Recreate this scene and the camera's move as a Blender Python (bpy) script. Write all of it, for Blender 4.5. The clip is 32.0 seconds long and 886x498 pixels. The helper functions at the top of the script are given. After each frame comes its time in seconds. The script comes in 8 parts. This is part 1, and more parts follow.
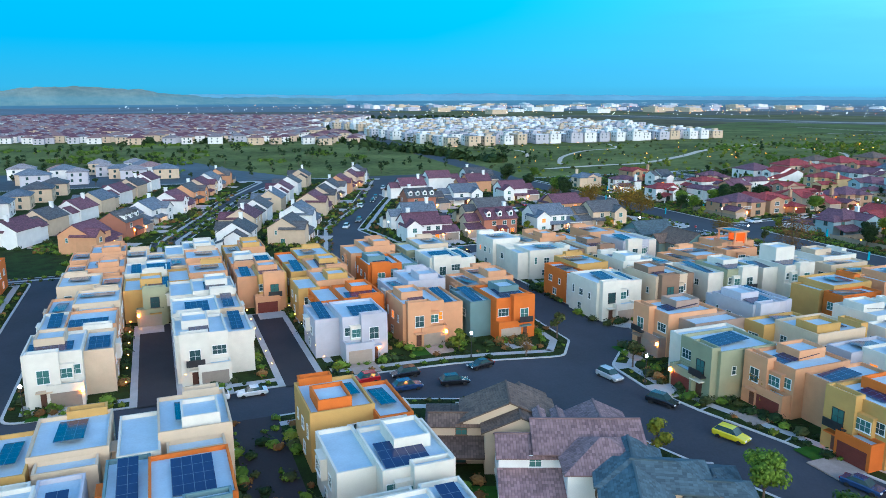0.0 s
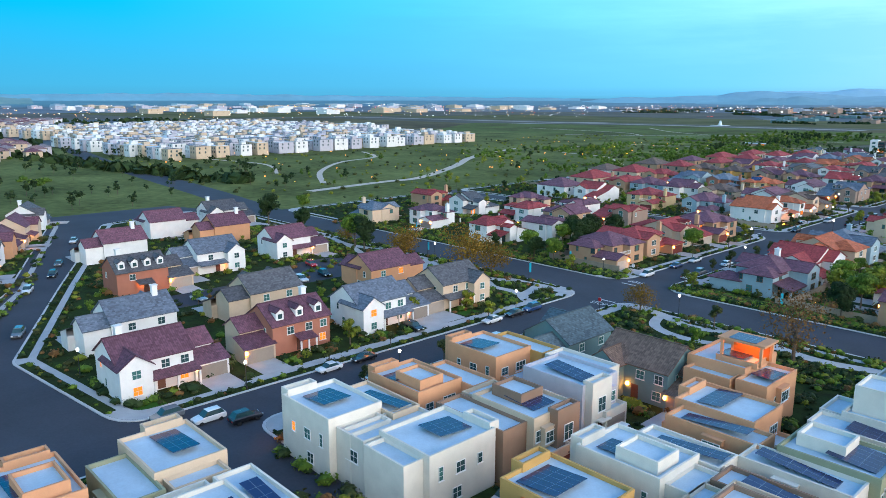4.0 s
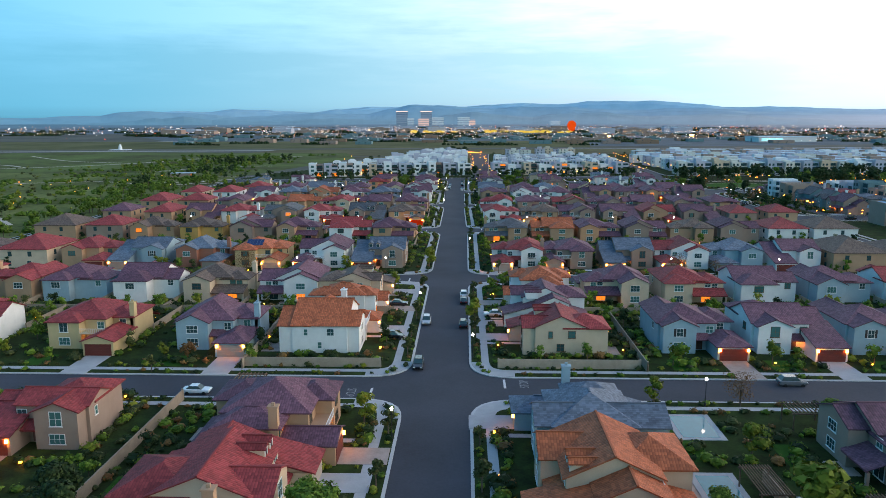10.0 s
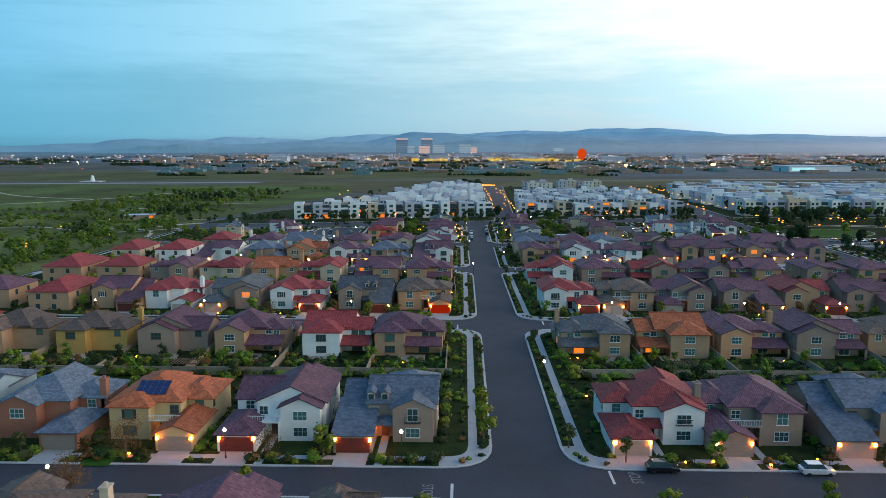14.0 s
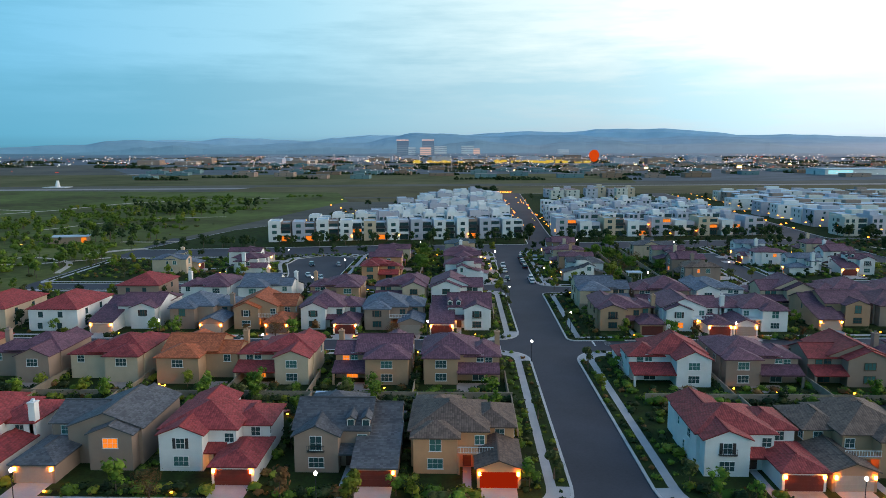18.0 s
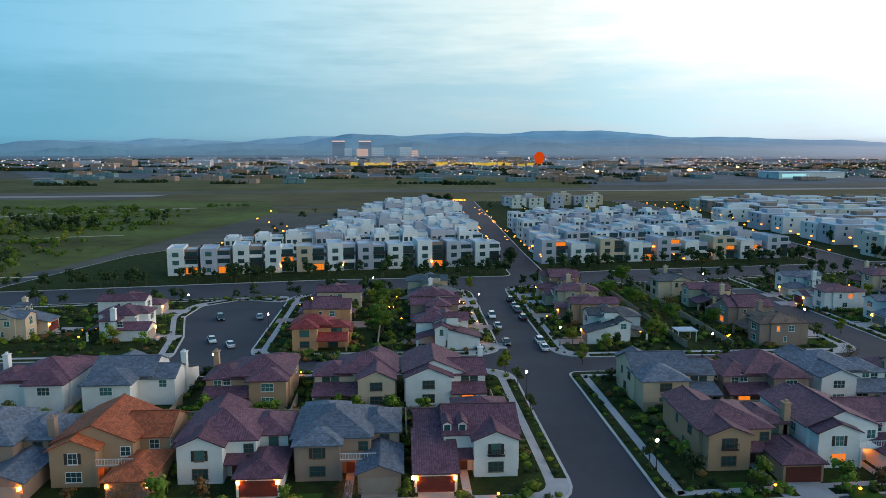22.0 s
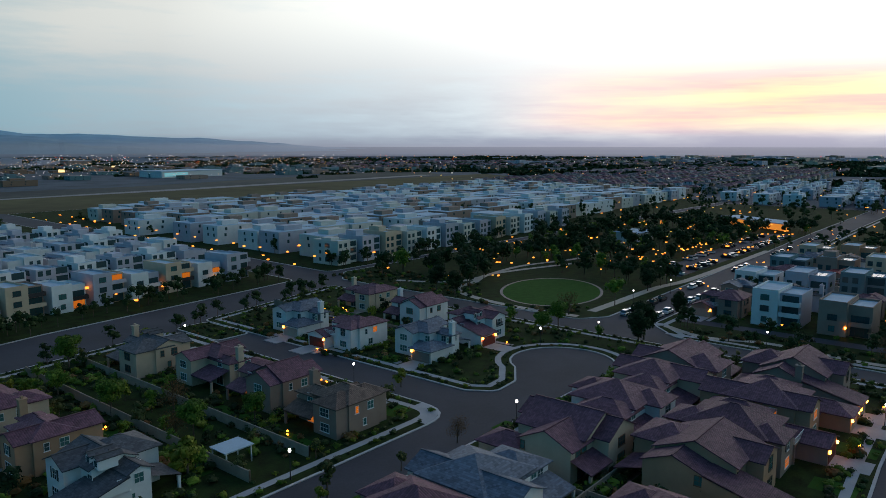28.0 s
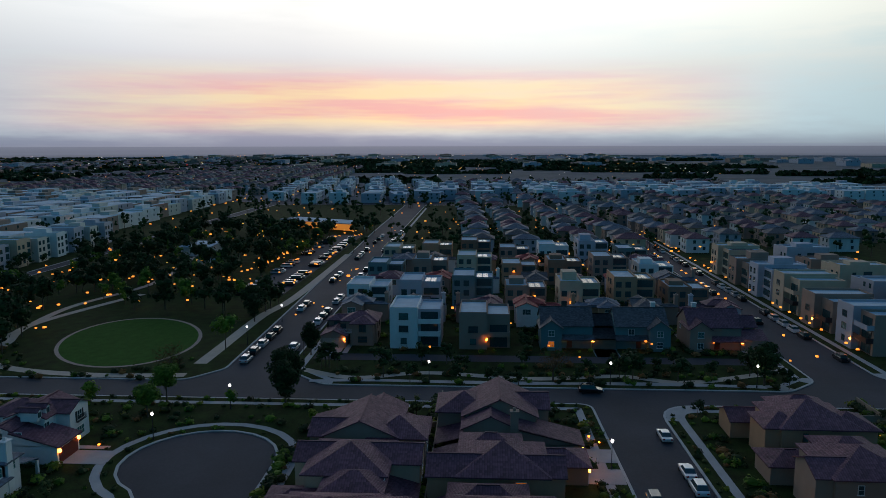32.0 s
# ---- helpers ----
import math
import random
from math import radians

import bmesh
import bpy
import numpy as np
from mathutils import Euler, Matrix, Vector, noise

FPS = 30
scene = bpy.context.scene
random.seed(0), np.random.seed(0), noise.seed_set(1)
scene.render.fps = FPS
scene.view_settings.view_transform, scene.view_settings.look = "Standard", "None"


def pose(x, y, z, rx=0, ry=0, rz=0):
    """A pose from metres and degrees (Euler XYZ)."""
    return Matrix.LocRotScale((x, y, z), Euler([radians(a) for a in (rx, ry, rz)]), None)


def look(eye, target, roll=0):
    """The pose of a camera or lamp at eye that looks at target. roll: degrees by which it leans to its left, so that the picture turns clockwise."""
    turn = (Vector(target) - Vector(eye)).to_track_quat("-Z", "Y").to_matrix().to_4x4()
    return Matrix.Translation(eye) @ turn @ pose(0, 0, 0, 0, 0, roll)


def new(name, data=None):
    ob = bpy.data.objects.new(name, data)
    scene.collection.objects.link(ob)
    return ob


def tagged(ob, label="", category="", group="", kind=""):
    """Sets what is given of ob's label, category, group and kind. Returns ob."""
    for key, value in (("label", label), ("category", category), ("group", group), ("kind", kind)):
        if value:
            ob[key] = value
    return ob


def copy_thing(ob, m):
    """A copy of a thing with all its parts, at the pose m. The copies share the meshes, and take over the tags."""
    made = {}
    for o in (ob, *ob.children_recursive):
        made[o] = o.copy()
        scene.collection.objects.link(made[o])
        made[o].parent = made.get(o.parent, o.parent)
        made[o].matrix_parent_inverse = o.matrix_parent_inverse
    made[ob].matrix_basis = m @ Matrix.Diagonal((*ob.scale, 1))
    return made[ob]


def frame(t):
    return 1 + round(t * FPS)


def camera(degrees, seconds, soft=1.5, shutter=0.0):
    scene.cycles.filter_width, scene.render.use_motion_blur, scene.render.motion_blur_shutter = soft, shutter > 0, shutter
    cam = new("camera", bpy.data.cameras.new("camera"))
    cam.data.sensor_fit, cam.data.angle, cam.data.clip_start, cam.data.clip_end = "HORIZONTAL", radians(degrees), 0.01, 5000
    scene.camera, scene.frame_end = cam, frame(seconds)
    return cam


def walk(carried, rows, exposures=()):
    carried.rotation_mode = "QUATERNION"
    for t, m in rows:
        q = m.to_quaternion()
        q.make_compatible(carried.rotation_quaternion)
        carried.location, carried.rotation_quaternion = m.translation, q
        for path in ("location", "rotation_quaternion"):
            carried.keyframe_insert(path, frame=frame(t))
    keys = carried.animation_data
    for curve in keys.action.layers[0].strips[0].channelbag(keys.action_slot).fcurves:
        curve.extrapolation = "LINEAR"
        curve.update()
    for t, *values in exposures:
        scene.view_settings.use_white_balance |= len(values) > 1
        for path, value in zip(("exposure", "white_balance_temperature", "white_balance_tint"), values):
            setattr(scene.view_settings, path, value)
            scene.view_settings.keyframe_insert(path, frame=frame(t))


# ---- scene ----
LENS = 62.55
cam = camera(LENS, 32.0, soft=0.7)


def aim(x, y, z, turn, tilt, lean):
    a, b = radians(turn), radians(tilt)
    way = Vector((math.sin(a) * math.cos(b), math.cos(a) * math.cos(b), math.sin(b)))
    return look((x, y, z), Vector((x, y, z)) + way, -lean)


# seconds, place of the drone, then its turn from north, tilt and lean in degrees
PATH = [
    (0, (195.93, -140.01, 44.31), (-68.45, -11.74, 0.09)),
    (0.5, (182.32, -135.88, 44.34), (-67.80, -11.78, 0.09)),
    (1, (168.65, -131.82, 44.42), (-66.18, -11.82, 0.08)),
    (1.5, (155.52, -127.74, 44.47), (-64.00, -11.80, 0.05)),
    (2, (142.67, -123.43, 44.46), (-61.36, -11.81, 0.04)),
    (2.5, (130.24, -119.20, 44.38), (-58.65, -11.78, -0.00)),
    (4.5, (82.85, -96.69, 45.20), (-42.52, -11.69, -0.09)),
    (5, (71.92, -88.57, 45.11), (-37.98, -11.60, -0.06)),
    (5.5, (61.43, -79.84, 45.00), (-33.38, -11.48, -0.00)),
    (6, (51.62, -70.31, 44.94), (-28.81, -11.44, 0.05)),
    (6.5, (42.59, -60.11, 44.93), (-24.21, -11.38, 0.04)),
    (7, (34.41, -49.25, 44.96), (-19.49, -11.35, 0.01)),
    (7.5, (27.05, -37.65, 45.00), (-14.89, -11.35, -0.04)),
    (8, (20.60, -25.50, 45.04), (-10.39, -11.31, -0.06)),
    (8.5, (15.12, -12.82, 45.06), (-5.95, -11.32, -0.03)),
    (9, (10.60, 0.00, 45.00), (-2.60, -11.27, 0.02)),
    (9.5, (7.08, 13.05, 44.80), (-1.78, -10.75, 0.07)),
    (10, (4.30, 26.75, 44.68), (-1.73, -10.18, 0.08)),
    (10.5, (2.01, 40.41, 44.62), (-1.66, -9.63, 0.03)),
    (11, (0.07, 54.18, 44.62), (-1.61, -9.12, -0.07)),
    (11.5, (-1.68, 67.86, 44.73), (-1.58, -8.58, -0.13)),
    (12, (-3.30, 80.97, 44.94), (-1.58, -8.14, -0.11)),
    (12.5, (-4.94, 93.96, 45.22), (-1.61, -8.12, -0.08)),
    (13, (-6.54, 107.48, 45.60), (-1.62, -8.16, -0.04)),
    (13.5, (-8.09, 120.84, 45.89), (-1.64, -8.16, 0.01)),
    (14, (-9.72, 133.87, 46.08), (-1.63, -8.09, 0.07)),
    (14.5, (-11.15, 146.73, 46.13), (-1.66, -8.04, 0.13)),
    (16.5, (-16.56, 199.02, 46.07), (-1.67, -7.98, 0.15)),
    (17, (-17.97, 212.01, 46.05), (-1.64, -7.99, 0.18)),
    (17.5, (-19.35, 224.77, 46.06), (-1.66, -8.00, 0.16)),
    (18, (-20.91, 237.34, 46.14), (-1.65, -8.00, 0.14)),
    (18.5, (-22.70, 249.95, 46.28), (-1.58, -7.98, 0.15)),
    (19, (-24.28, 262.86, 46.38), (-1.54, -7.98, 0.12)),
    (19.5, (-25.87, 276.33, 46.54), (-1.49, -8.03, 0.10)),
    (20, (-27.94, 290.30, 46.92), (-1.57, -7.88, 0.11)),
    (20.5, (-28.80, 298.78, 46.81), (-1.48, -7.99, 0.09)),
    (21, (-29.51, 305.64, 46.79), (-1.18, -7.98, 0.05)),
    (21.5, (-30.21, 312.34, 46.77), (0.65, -7.94, 0.01)),
    (22, (-30.98, 319.16, 46.72), (3.36, -7.90, -0.02)),
    (22.5, (-31.64, 326.02, 46.66), (6.08, -7.86, -0.01)),
    (23, (-32.19, 332.87, 46.68), (8.98, -7.85, -0.01)),
    (23.5, (-32.51, 339.77, 46.72), (12.12, -7.86, -0.01)),
    (24, (-32.65, 346.72, 46.83), (15.89, -7.91, -0.01)),
    (24.5, (-32.59, 353.72, 46.93), (19.67, -7.96, 0.00)),
    (25, (-32.18, 360.28, 47.07), (23.61, -7.97, -0.10)),
    (25.5, (-31.50, 366.74, 47.23), (27.90, -7.98, -0.05)),
    (27.5, (-25.35, 391.55, 47.85), (45.90, -8.02, -0.02)),
    (28, (-22.78, 397.63, 48.01), (50.48, -8.07, -0.05)),
    (28.5, (-19.55, 403.75, 48.04), (55.09, -8.10, 0.02)),
    (29, (-16.02, 409.40, 48.08), (59.71, -8.13, 0.06)),
    (29.5, (-12.27, 414.47, 48.07), (64.26, -8.14, 0.06)),
    (30, (-8.10, 419.26, 48.10), (68.89, -8.14, 0.04)),
    (30.5, (-3.25, 423.71, 48.10), (73.55, -8.14, 0.10)),
    (31, (1.67, 427.70, 48.06), (78.10, -8.14, 0.05)),
    (31.5, (7.12, 431.22, 47.98), (82.52, -8.12, 0.10)),
    (32, (12.64, 434.56, 47.95), (86.85, -8.12, 0.10)),
]
EXPOSURES = [(0, 0.05, 5650, 6), (3, 0.05, 5850, 9), (6, 0.05, 6350, 17), (9, -0.15, 6650, 13), (12, -0.5, 6750, 13), (19, -0.6, 6800, 13), (23, -0.79, 6800, 13), (25, -1.0, 6700, 12), (28, -1.65, 6400, 10), (32, -2.18, 6100, 10)]
walk(cam, [(t, aim(*e, *r)) for t, e, r in PATH], EXPOSURES)

# ---- world and sun ----
SUN_AZ = radians(77.0)
world = bpy.data.worlds.new("evening_sky")
scene.world = world
world.use_nodes = True


class Nodes:
    """Short hand for building node trees."""

    def __init__(self, tree, fresh=True):
        self.t = tree
        if fresh:
            tree.nodes.clear()

    def add(self, kind, **inputs):
        n = self.t.nodes.new(kind)
        for k, v in inputs.items():
            self.set(n, k, v)
        return n

    def set(self, n, k, v):
        sock = n.inputs[int(k[1:])] if k[0] == "i" and k[1:].isdigit() else n.inputs[k.replace("_", " ")]
        if isinstance(v, bpy.types.NodeSocket):
            self.t.links.new(v, sock)
        else:
            sock.default_value = v

    def math(self, op, a, b=0.0, c=0.0, clamp=False):
        n = self.t.nodes.new("ShaderNodeMath")
        n.operation, n.use_clamp = op, clamp
        for i, v in enumerate((a, b, c)):
            self.set(n, "i%d" % i, v)
        return n.outputs[0]

    def mix(self, f, a, b, kind="MIX"):
        n = self.t.nodes.new("ShaderNodeMix")
        n.data_type, n.blend_type = "RGBA", kind
        for i, v in ((0, f), (6, a), (7, b)):
            self.set(n, "i%d" % i, v)
        return n.outputs[2]

    def ramp(self, f, stops, kind="LINEAR"):
        n = self.t.nodes.new("ShaderNodeValToRGB")
        n.color_ramp.interpolation = kind
        e = n.color_ramp.elements
        while len(e) < len(stops):
            e.new(0.5)
        for el, (p, c) in zip(e, stops):
            el.position, el.color = p, (*c, 1) if len(c) == 3 else c
        self.set(n, "i0", f)
        return n.outputs[0]

    def noise(self, vec, scale, detail=3.0, rough=0.55):
        n = self.t.nodes.new("ShaderNodeTexNoise")
        if vec is not None:
            self.set(n, "Vector", vec)
        for k, v in (("Scale", scale), ("Detail", detail), ("Roughness", rough)):
            n.inputs[k].default_value = v
        return n.outputs["Fac"]


def build_sky():
    k = Nodes(world.node_tree)
    co = k.add("ShaderNodeTexCoord").outputs["Generated"]
    sep = k.add("ShaderNodeSeparateXYZ", Vector=co)
    x, y, z = sep.outputs
    flat = k.math("SQRT", k.math("ADD", k.math("MULTIPLY", x, x), k.math("MULTIPLY", y, y)))
    dot = k.math("ADD", k.math("MULTIPLY", x, math.sin(SUN_AZ)), k.math("MULTIPLY", y, math.cos(SUN_AZ)))
    s = k.math("MULTIPLY_ADD", k.math("DIVIDE", dot, k.math("MAXIMUM", flat, 0.02)), 0.5, 0.5)
    e = k.math("MULTIPLY", z, 1.0)
    low = k.ramp(s, [(0.0, (0.075, 0.44, 0.66)), (0.35, (0.11, 0.43, 0.63)), (0.58, (0.24, 0.45, 0.58)), (0.8, (0.38, 0.46, 0.54)), (0.95, (0.24, 0.285, 0.36)), (1.0, (0.25, 0.26, 0.34))])
    high = k.ramp(s, [(0.0, (0.0, 0.50, 0.88)), (0.08, (0.01, 0.53, 0.90)), (0.2, (0.09, 0.58, 0.91)), (0.36, (0.22, 0.62, 0.91)), (0.5, (0.36, 0.71, 0.90)), (0.64, (0.62, 0.82, 0.87)), (0.80, (0.89, 0.91, 0.86)), (0.93, (0.90, 0.91, 0.86)), (0.985, (0.97, 0.95, 0.89)), (1.0, (1.0, 0.95, 0.86))])
    deep = k.ramp(s, [(0.70, (0.105,) * 3), (0.95, (0.185,) * 3)])
    up = k.math("SMOOTH_MIN", k.math("DIVIDE", e, deep), 1.0, 0.2, clamp=True)
    body = k.mix(up, low, high)
    # banks and thin streaks of cloud, drawn out along the horizon
    def drawn_out(up, scale, detail):
        v = k.add("ShaderNodeVectorMath")
        v.operation = "MULTIPLY"
        k.set(v, "i0", co)
        k.set(v, "i1", (1.5, 1.5, up))
        return k.noise(v.outputs[0], scale, detail, 0.62)

    n1 = drawn_out(9.0, 1.5, 7)
    n2 = drawn_out(26.0, 1.4, 5)
    belt = k.ramp(e, [(0.0, (0.3, 0.3, 0.3)), (0.035, (0.9, 0.9, 0.9)), (0.075, (1, 1, 1)), (0.12, (0.25, 0.25, 0.25)), (0.25, (0, 0, 0))])
    n = k.math("ADD", k.math("ADD", k.math("MULTIPLY", n1, 0.7), k.math("MULTIPLY", n2, 0.3)), k.math("MULTIPLY", belt, 0.20))
    streak = k.math("MULTIPLY", k.ramp(n, [(0.53, (0, 0, 0)), (0.72, (1, 1, 1))]), k.ramp(s, [(0.08, (0.1, 0.1, 0.1)), (0.45, (1, 1, 1))]))
    shade = k.ramp(s, [(0.1, (0.06, 0.42, 0.70)), (0.4, (0.14, 0.46, 0.66)), (0.6, (0.30, 0.55, 0.68)), (0.75, (0.34, 0.62, 0.74)), (0.90, (0.50, 0.66, 0.74)), (0.97, (0.66, 0.72, 0.72)), (1.0, (0.72, 0.70, 0.66))])
    body = k.mix(k.math("MULTIPLY", streak, k.ramp(s, [(0.6, (0.85,) * 3), (0.9, (0.6,) * 3)])), body, shade)
    # rose and amber light over the place where the sun has set
    near = k.math("ADD", k.math("MULTIPLY", x, math.sin(SUN_AZ + 0.10)), k.math("MULTIPLY", y, math.cos(SUN_AZ + 0.10)))
    near = k.math("DIVIDE", near, k.math("MAXIMUM", flat, 0.02))
    glow_e = k.math("MULTIPLY", k.ramp(e, [(0.008, (0, 0, 0)), (0.035, (1, 1, 1)), (0.07, (0.9, 0.9, 0.9)), (0.12, (0, 0, 0))], "EASE"), k.ramp(near, [(0.86, (0, 0, 0)), (0.985, (1, 1, 1))], "EASE"))
    rose = k.mix(k.ramp(n2, [(0.42, (0, 0, 0)), (0.60, (1, 1, 1))]), (0.78, 0.40, 0.35, 1), (0.86, 0.62, 0.34, 1))
    body = k.mix(k.math("MULTIPLY", glow_e, k.math("MULTIPLY_ADD", n1, 1.5, 0.05, clamp=True)), body, rose)
    # the west is far brighter than the east
    body = k.mix(1.0, body, k.ramp(s, [(0.0, (1.05,) * 3), (0.2, (1.2,) * 3), (0.36, (1.5,) * 3), (0.5, (1.62,) * 3), (0.7, (1.9,) * 3), (0.84, (2.65,) * 3), (0.93, (3.9,) * 3), (0.98, (4.8,) * 3), (1.0, (5.2,) * 3)]), "MULTIPLY")
    past = k.math("ADD", k.math("MULTIPLY", x, math.sin(SUN_AZ + 1.25)), k.math("MULTIPLY", y, math.cos(SUN_AZ + 1.25)))
    body = k.mix(1.0, body, k.ramp(k.math("DIVIDE", past, k.math("MAXIMUM", flat, 0.02)), [(0.3, (1, 1, 1)), (0.78, (1.45, 1.42, 1.3)), (1.0, (1.5, 1.45, 1.3))]), "MULTIPLY")
    # above the view the dome falls to the deeper blue of evening
    body = k.mix(k.ramp(e, [(0.25, (0, 0, 0)), (0.75, (1, 1, 1))]), body, (0.195, 0.425, 0.88, 1))
    sky = k.add("ShaderNodeTexSky")
    sky.sky_type, sky.sun_disc = "NISHITA", False
    sky.sun_elevation, sky.sun_rotation = radians(2.0), SUN_AZ
    both = k.mix(1.0, body, k.mix(1.0, sky.outputs[0], (0.003, 0.003, 0.003, 1), "MULTIPLY"), "ADD")
    bg = k.add("ShaderNodeBackground", Color=both, Strength=1.0)
    k.add("ShaderNodeOutputWorld", Surface=bg.outputs[0])


build_sky()
sun = new("sun", bpy.data.lights.new("sun", "SUN"))
sun.data.energy, sun.data.angle, sun.data.color = 0.5, radians(30), (0.87, 0.86, 0.92)
sun.matrix_world = look((math.sin(SUN_AZ) * 100, math.cos(SUN_AZ) * 100, 26), (0, 0, 0))

# ---- materials ----
def surface(name, color, rough=0.85, spread=0.18, scale=0.6, fine=9.0, bump=0.15, metal=0.0, vary=0.0, tone=None, sheen=0.2):
    """Paint, plaster, concrete, soil: two scales of noise in tone, and fine relief."""
    m = bpy.data.materials.new(name)
    m.use_nodes = True
    k = Nodes(m.node_tree)
    co = k.add("ShaderNodeTexCoord").outputs["Object"]
    big, small = k.noise(co, scale, 4), k.noise(co, fine, 3)
    f = k.math("ADD", k.math("MULTIPLY", big, 0.65), k.math("MULTIPLY", small, 0.35))
    a = tuple(c * (1 - spread) for c in color)
    b = tuple(min(0.9, c * (1 + spread)) for c in (tone or color))
    col = k.ramp(f, [(0.3, a), (0.7, b)])
    if vary:
        r = k.add("ShaderNodeObjectInfo").outputs["Random"]
        col = k.mix(1.0, col, k.ramp(r, [(0, (1 - vary,) * 3), (1, (1 + vary,) * 3)]), "MULTIPLY")
    bs = k.add("ShaderNodeBsdfPrincipled", Base_Color=col, Roughness=rough, Metallic=metal, Specular_IOR_Level=sheen)
    if bump:
        bn = k.add("ShaderNodeBump", Strength=bump, Distance=0.05, Height=small)
        k.set(bs, "Normal", bn.outputs[0])
    k.add("ShaderNodeOutputMaterial", Surface=bs.outputs[0])
    return m


def tile_roof(name, color, curve=True):
    """Clay or slate tiles: courses up the slope and ribs along it, each tile its own tone."""
    m = bpy.data.materials.new(name)
    m.use_nodes = True
    k = Nodes(m.node_tree)
    uv = k.add("ShaderNodeUVMap").outputs[0]
    sep = k.add("ShaderNodeSeparateXYZ", Vector=uv)
    u, v = sep.outputs[0], sep.outputs[1]
    step_u, step_v = (0.34, 0.42) if curve else (0.45, 0.34)
    iu, iv = k.math("FLOOR", k.math("DIVIDE", u, step_u)), k.math("FLOOR", k.math("DIVIDE", v, step_v))
    cell = k.add("ShaderNodeTexWhiteNoise")
    cell.noise_dimensions = "2D"
    k.set(cell, "Vector", k.add("ShaderNodeCombineXYZ", X=iu, Y=iv).outputs[0])
    fu = k.math("FRACT", k.math("DIVIDE", u, step_u))
    fv = k.math("FRACT", k.math("DIVIDE", v, step_v))
    rib = k.math("SINE", k.math("MULTIPLY", fu, math.pi))
    height = k.math("ADD", k.math("MULTIPLY", rib, 0.7 if curve else 0.1), k.math("MULTIPLY", k.math("SUBTRACT", 1.0, fv), 0.5))
    co = k.add("ShaderNodeTexCoord").outputs["Object"]
    stain = k.noise(co, 0.35, 4)
    dark, light = tuple(c * 0.62 for c in color), tuple(c * 1.4 for c in color)
    col = k.ramp(k.math("ADD", k.math("MULTIPLY", cell.outputs[0], 0.45), k.math("MULTIPLY", stain, 0.55)), [(0.2, dark), (0.5, color), (0.8, light)])
    groove = k.ramp(rib, [(0.0, (0.55,) * 3), (0.45, (1, 1, 1))]) if curve else k.ramp(fv, [(0.0, (0.6,) * 3), (0.15, (1, 1, 1))])
    col = k.mix(0.8, col, groove, "MULTIPLY")
    r = k.add("ShaderNodeObjectInfo").outputs["Random"]
    col = k.mix(1.0, col, k.ramp(r, [(0, (0.82, 0.82, 0.84)), (1, (1.18, 1.16, 1.14))]), "MULTIPLY")
    bn = k.add("ShaderNodeBump", Strength=0.5, Distance=0.08, Height=height)
    bs = k.add("ShaderNodeBsdfPrincipled", Base_Color=col, Roughness=0.68, Normal=bn.outputs[0], Specular_IOR_Level=0.25)
    k.add("ShaderNodeOutputMaterial", Surface=bs.outputs[0])
    return m


def glow(name, color, strength):
    m = bpy.data.materials.new(name)
    m.use_nodes = True
    k = Nodes(m.node_tree)
    em = k.add("ShaderNodeEmission", Color=(*color, 1), Strength=strength)
    k.add("ShaderNodeOutputMaterial", Surface=em.outputs[0])
    return m


def gloss(name, color, rough=0.1, metal=0.0, coat=0.0):
    m = bpy.data.materials.new(name)
    m.use_nodes = True
    k = Nodes(m.node_tree)
    co = k.add("ShaderNodeTexCoord").outputs["Object"]
    n = k.noise(co, 1.3, 3)
    col = k.ramp(n, [(0.3, tuple(c * 0.9 for c in color)), (0.7, tuple(c * 1.1 for c in color))])
    bs = k.add("ShaderNodeBsdfPrincipled", Base_Color=col, Roughness=rough, Metallic=metal, Coat_Weight=coat)
    k.add("ShaderNodeOutputMaterial", Surface=bs.outputs[0])
    return m


def leaf(name, color, other):
    m = bpy.data.materials.new(name)
    m.use_nodes = True
    k = Nodes(m.node_tree)
    r = k.add("ShaderNodeNewGeometry").outputs["Random Per Island"]
    co = k.add("ShaderNodeTexCoord").outputs["Object"]
    f = k.math("ADD", k.math("MULTIPLY", r, 0.6), k.math("MULTIPLY", k.noise(co, 0.25, 2), 0.4))
    col = k.ramp(f, [(0.15, tuple(c * 0.6 for c in color)), (0.5, color), (0.85, other)])
    ro = k.add("ShaderNodeObjectInfo").outputs["Random"]
    col = k.mix(1.0, col, k.ramp(ro, [(0, (0.75, 0.75, 0.75)), (1, (1.25, 1.2, 1.1))]), "MULTIPLY")
    bs = k.add("ShaderNodeBsdfPrincipled", Base_Color=col, Roughness=0.75, Specular_IOR_Level=0.15)
    k.add("ShaderNodeOutputMaterial", Surface=bs.outputs[0])
    return m


ROOF = {k: tile_roof("roof_" + n, c, cv) for k, n, c, cv in (
    ("R", "red_tile", (0.30, 0.048, 0.045), True), ("O", "terracotta_tile", (0.44, 0.115, 0.045), True),
    ("P", "plum_brown_tile", (0.155, 0.070, 0.092), True), ("B", "brown_tile", (0.15, 0.10, 0.075), True),
    ("G", "slate_grey_shingle", (0.13, 0.155, 0.19), False), ("D", "dark_grey_shingle", (0.10, 0.10, 0.105), False),
    # mauve tile: far haze put into its colour; one near house shares it
    ("T", "teal_grey_shingle", (0.085, 0.12, 0.135), False), ("H", "mauve_tile_haze_paled", (0.27, 0.17, 0.165), True), ("J", "pale_ash_tile", (0.24, 0.22, 0.23), False))}
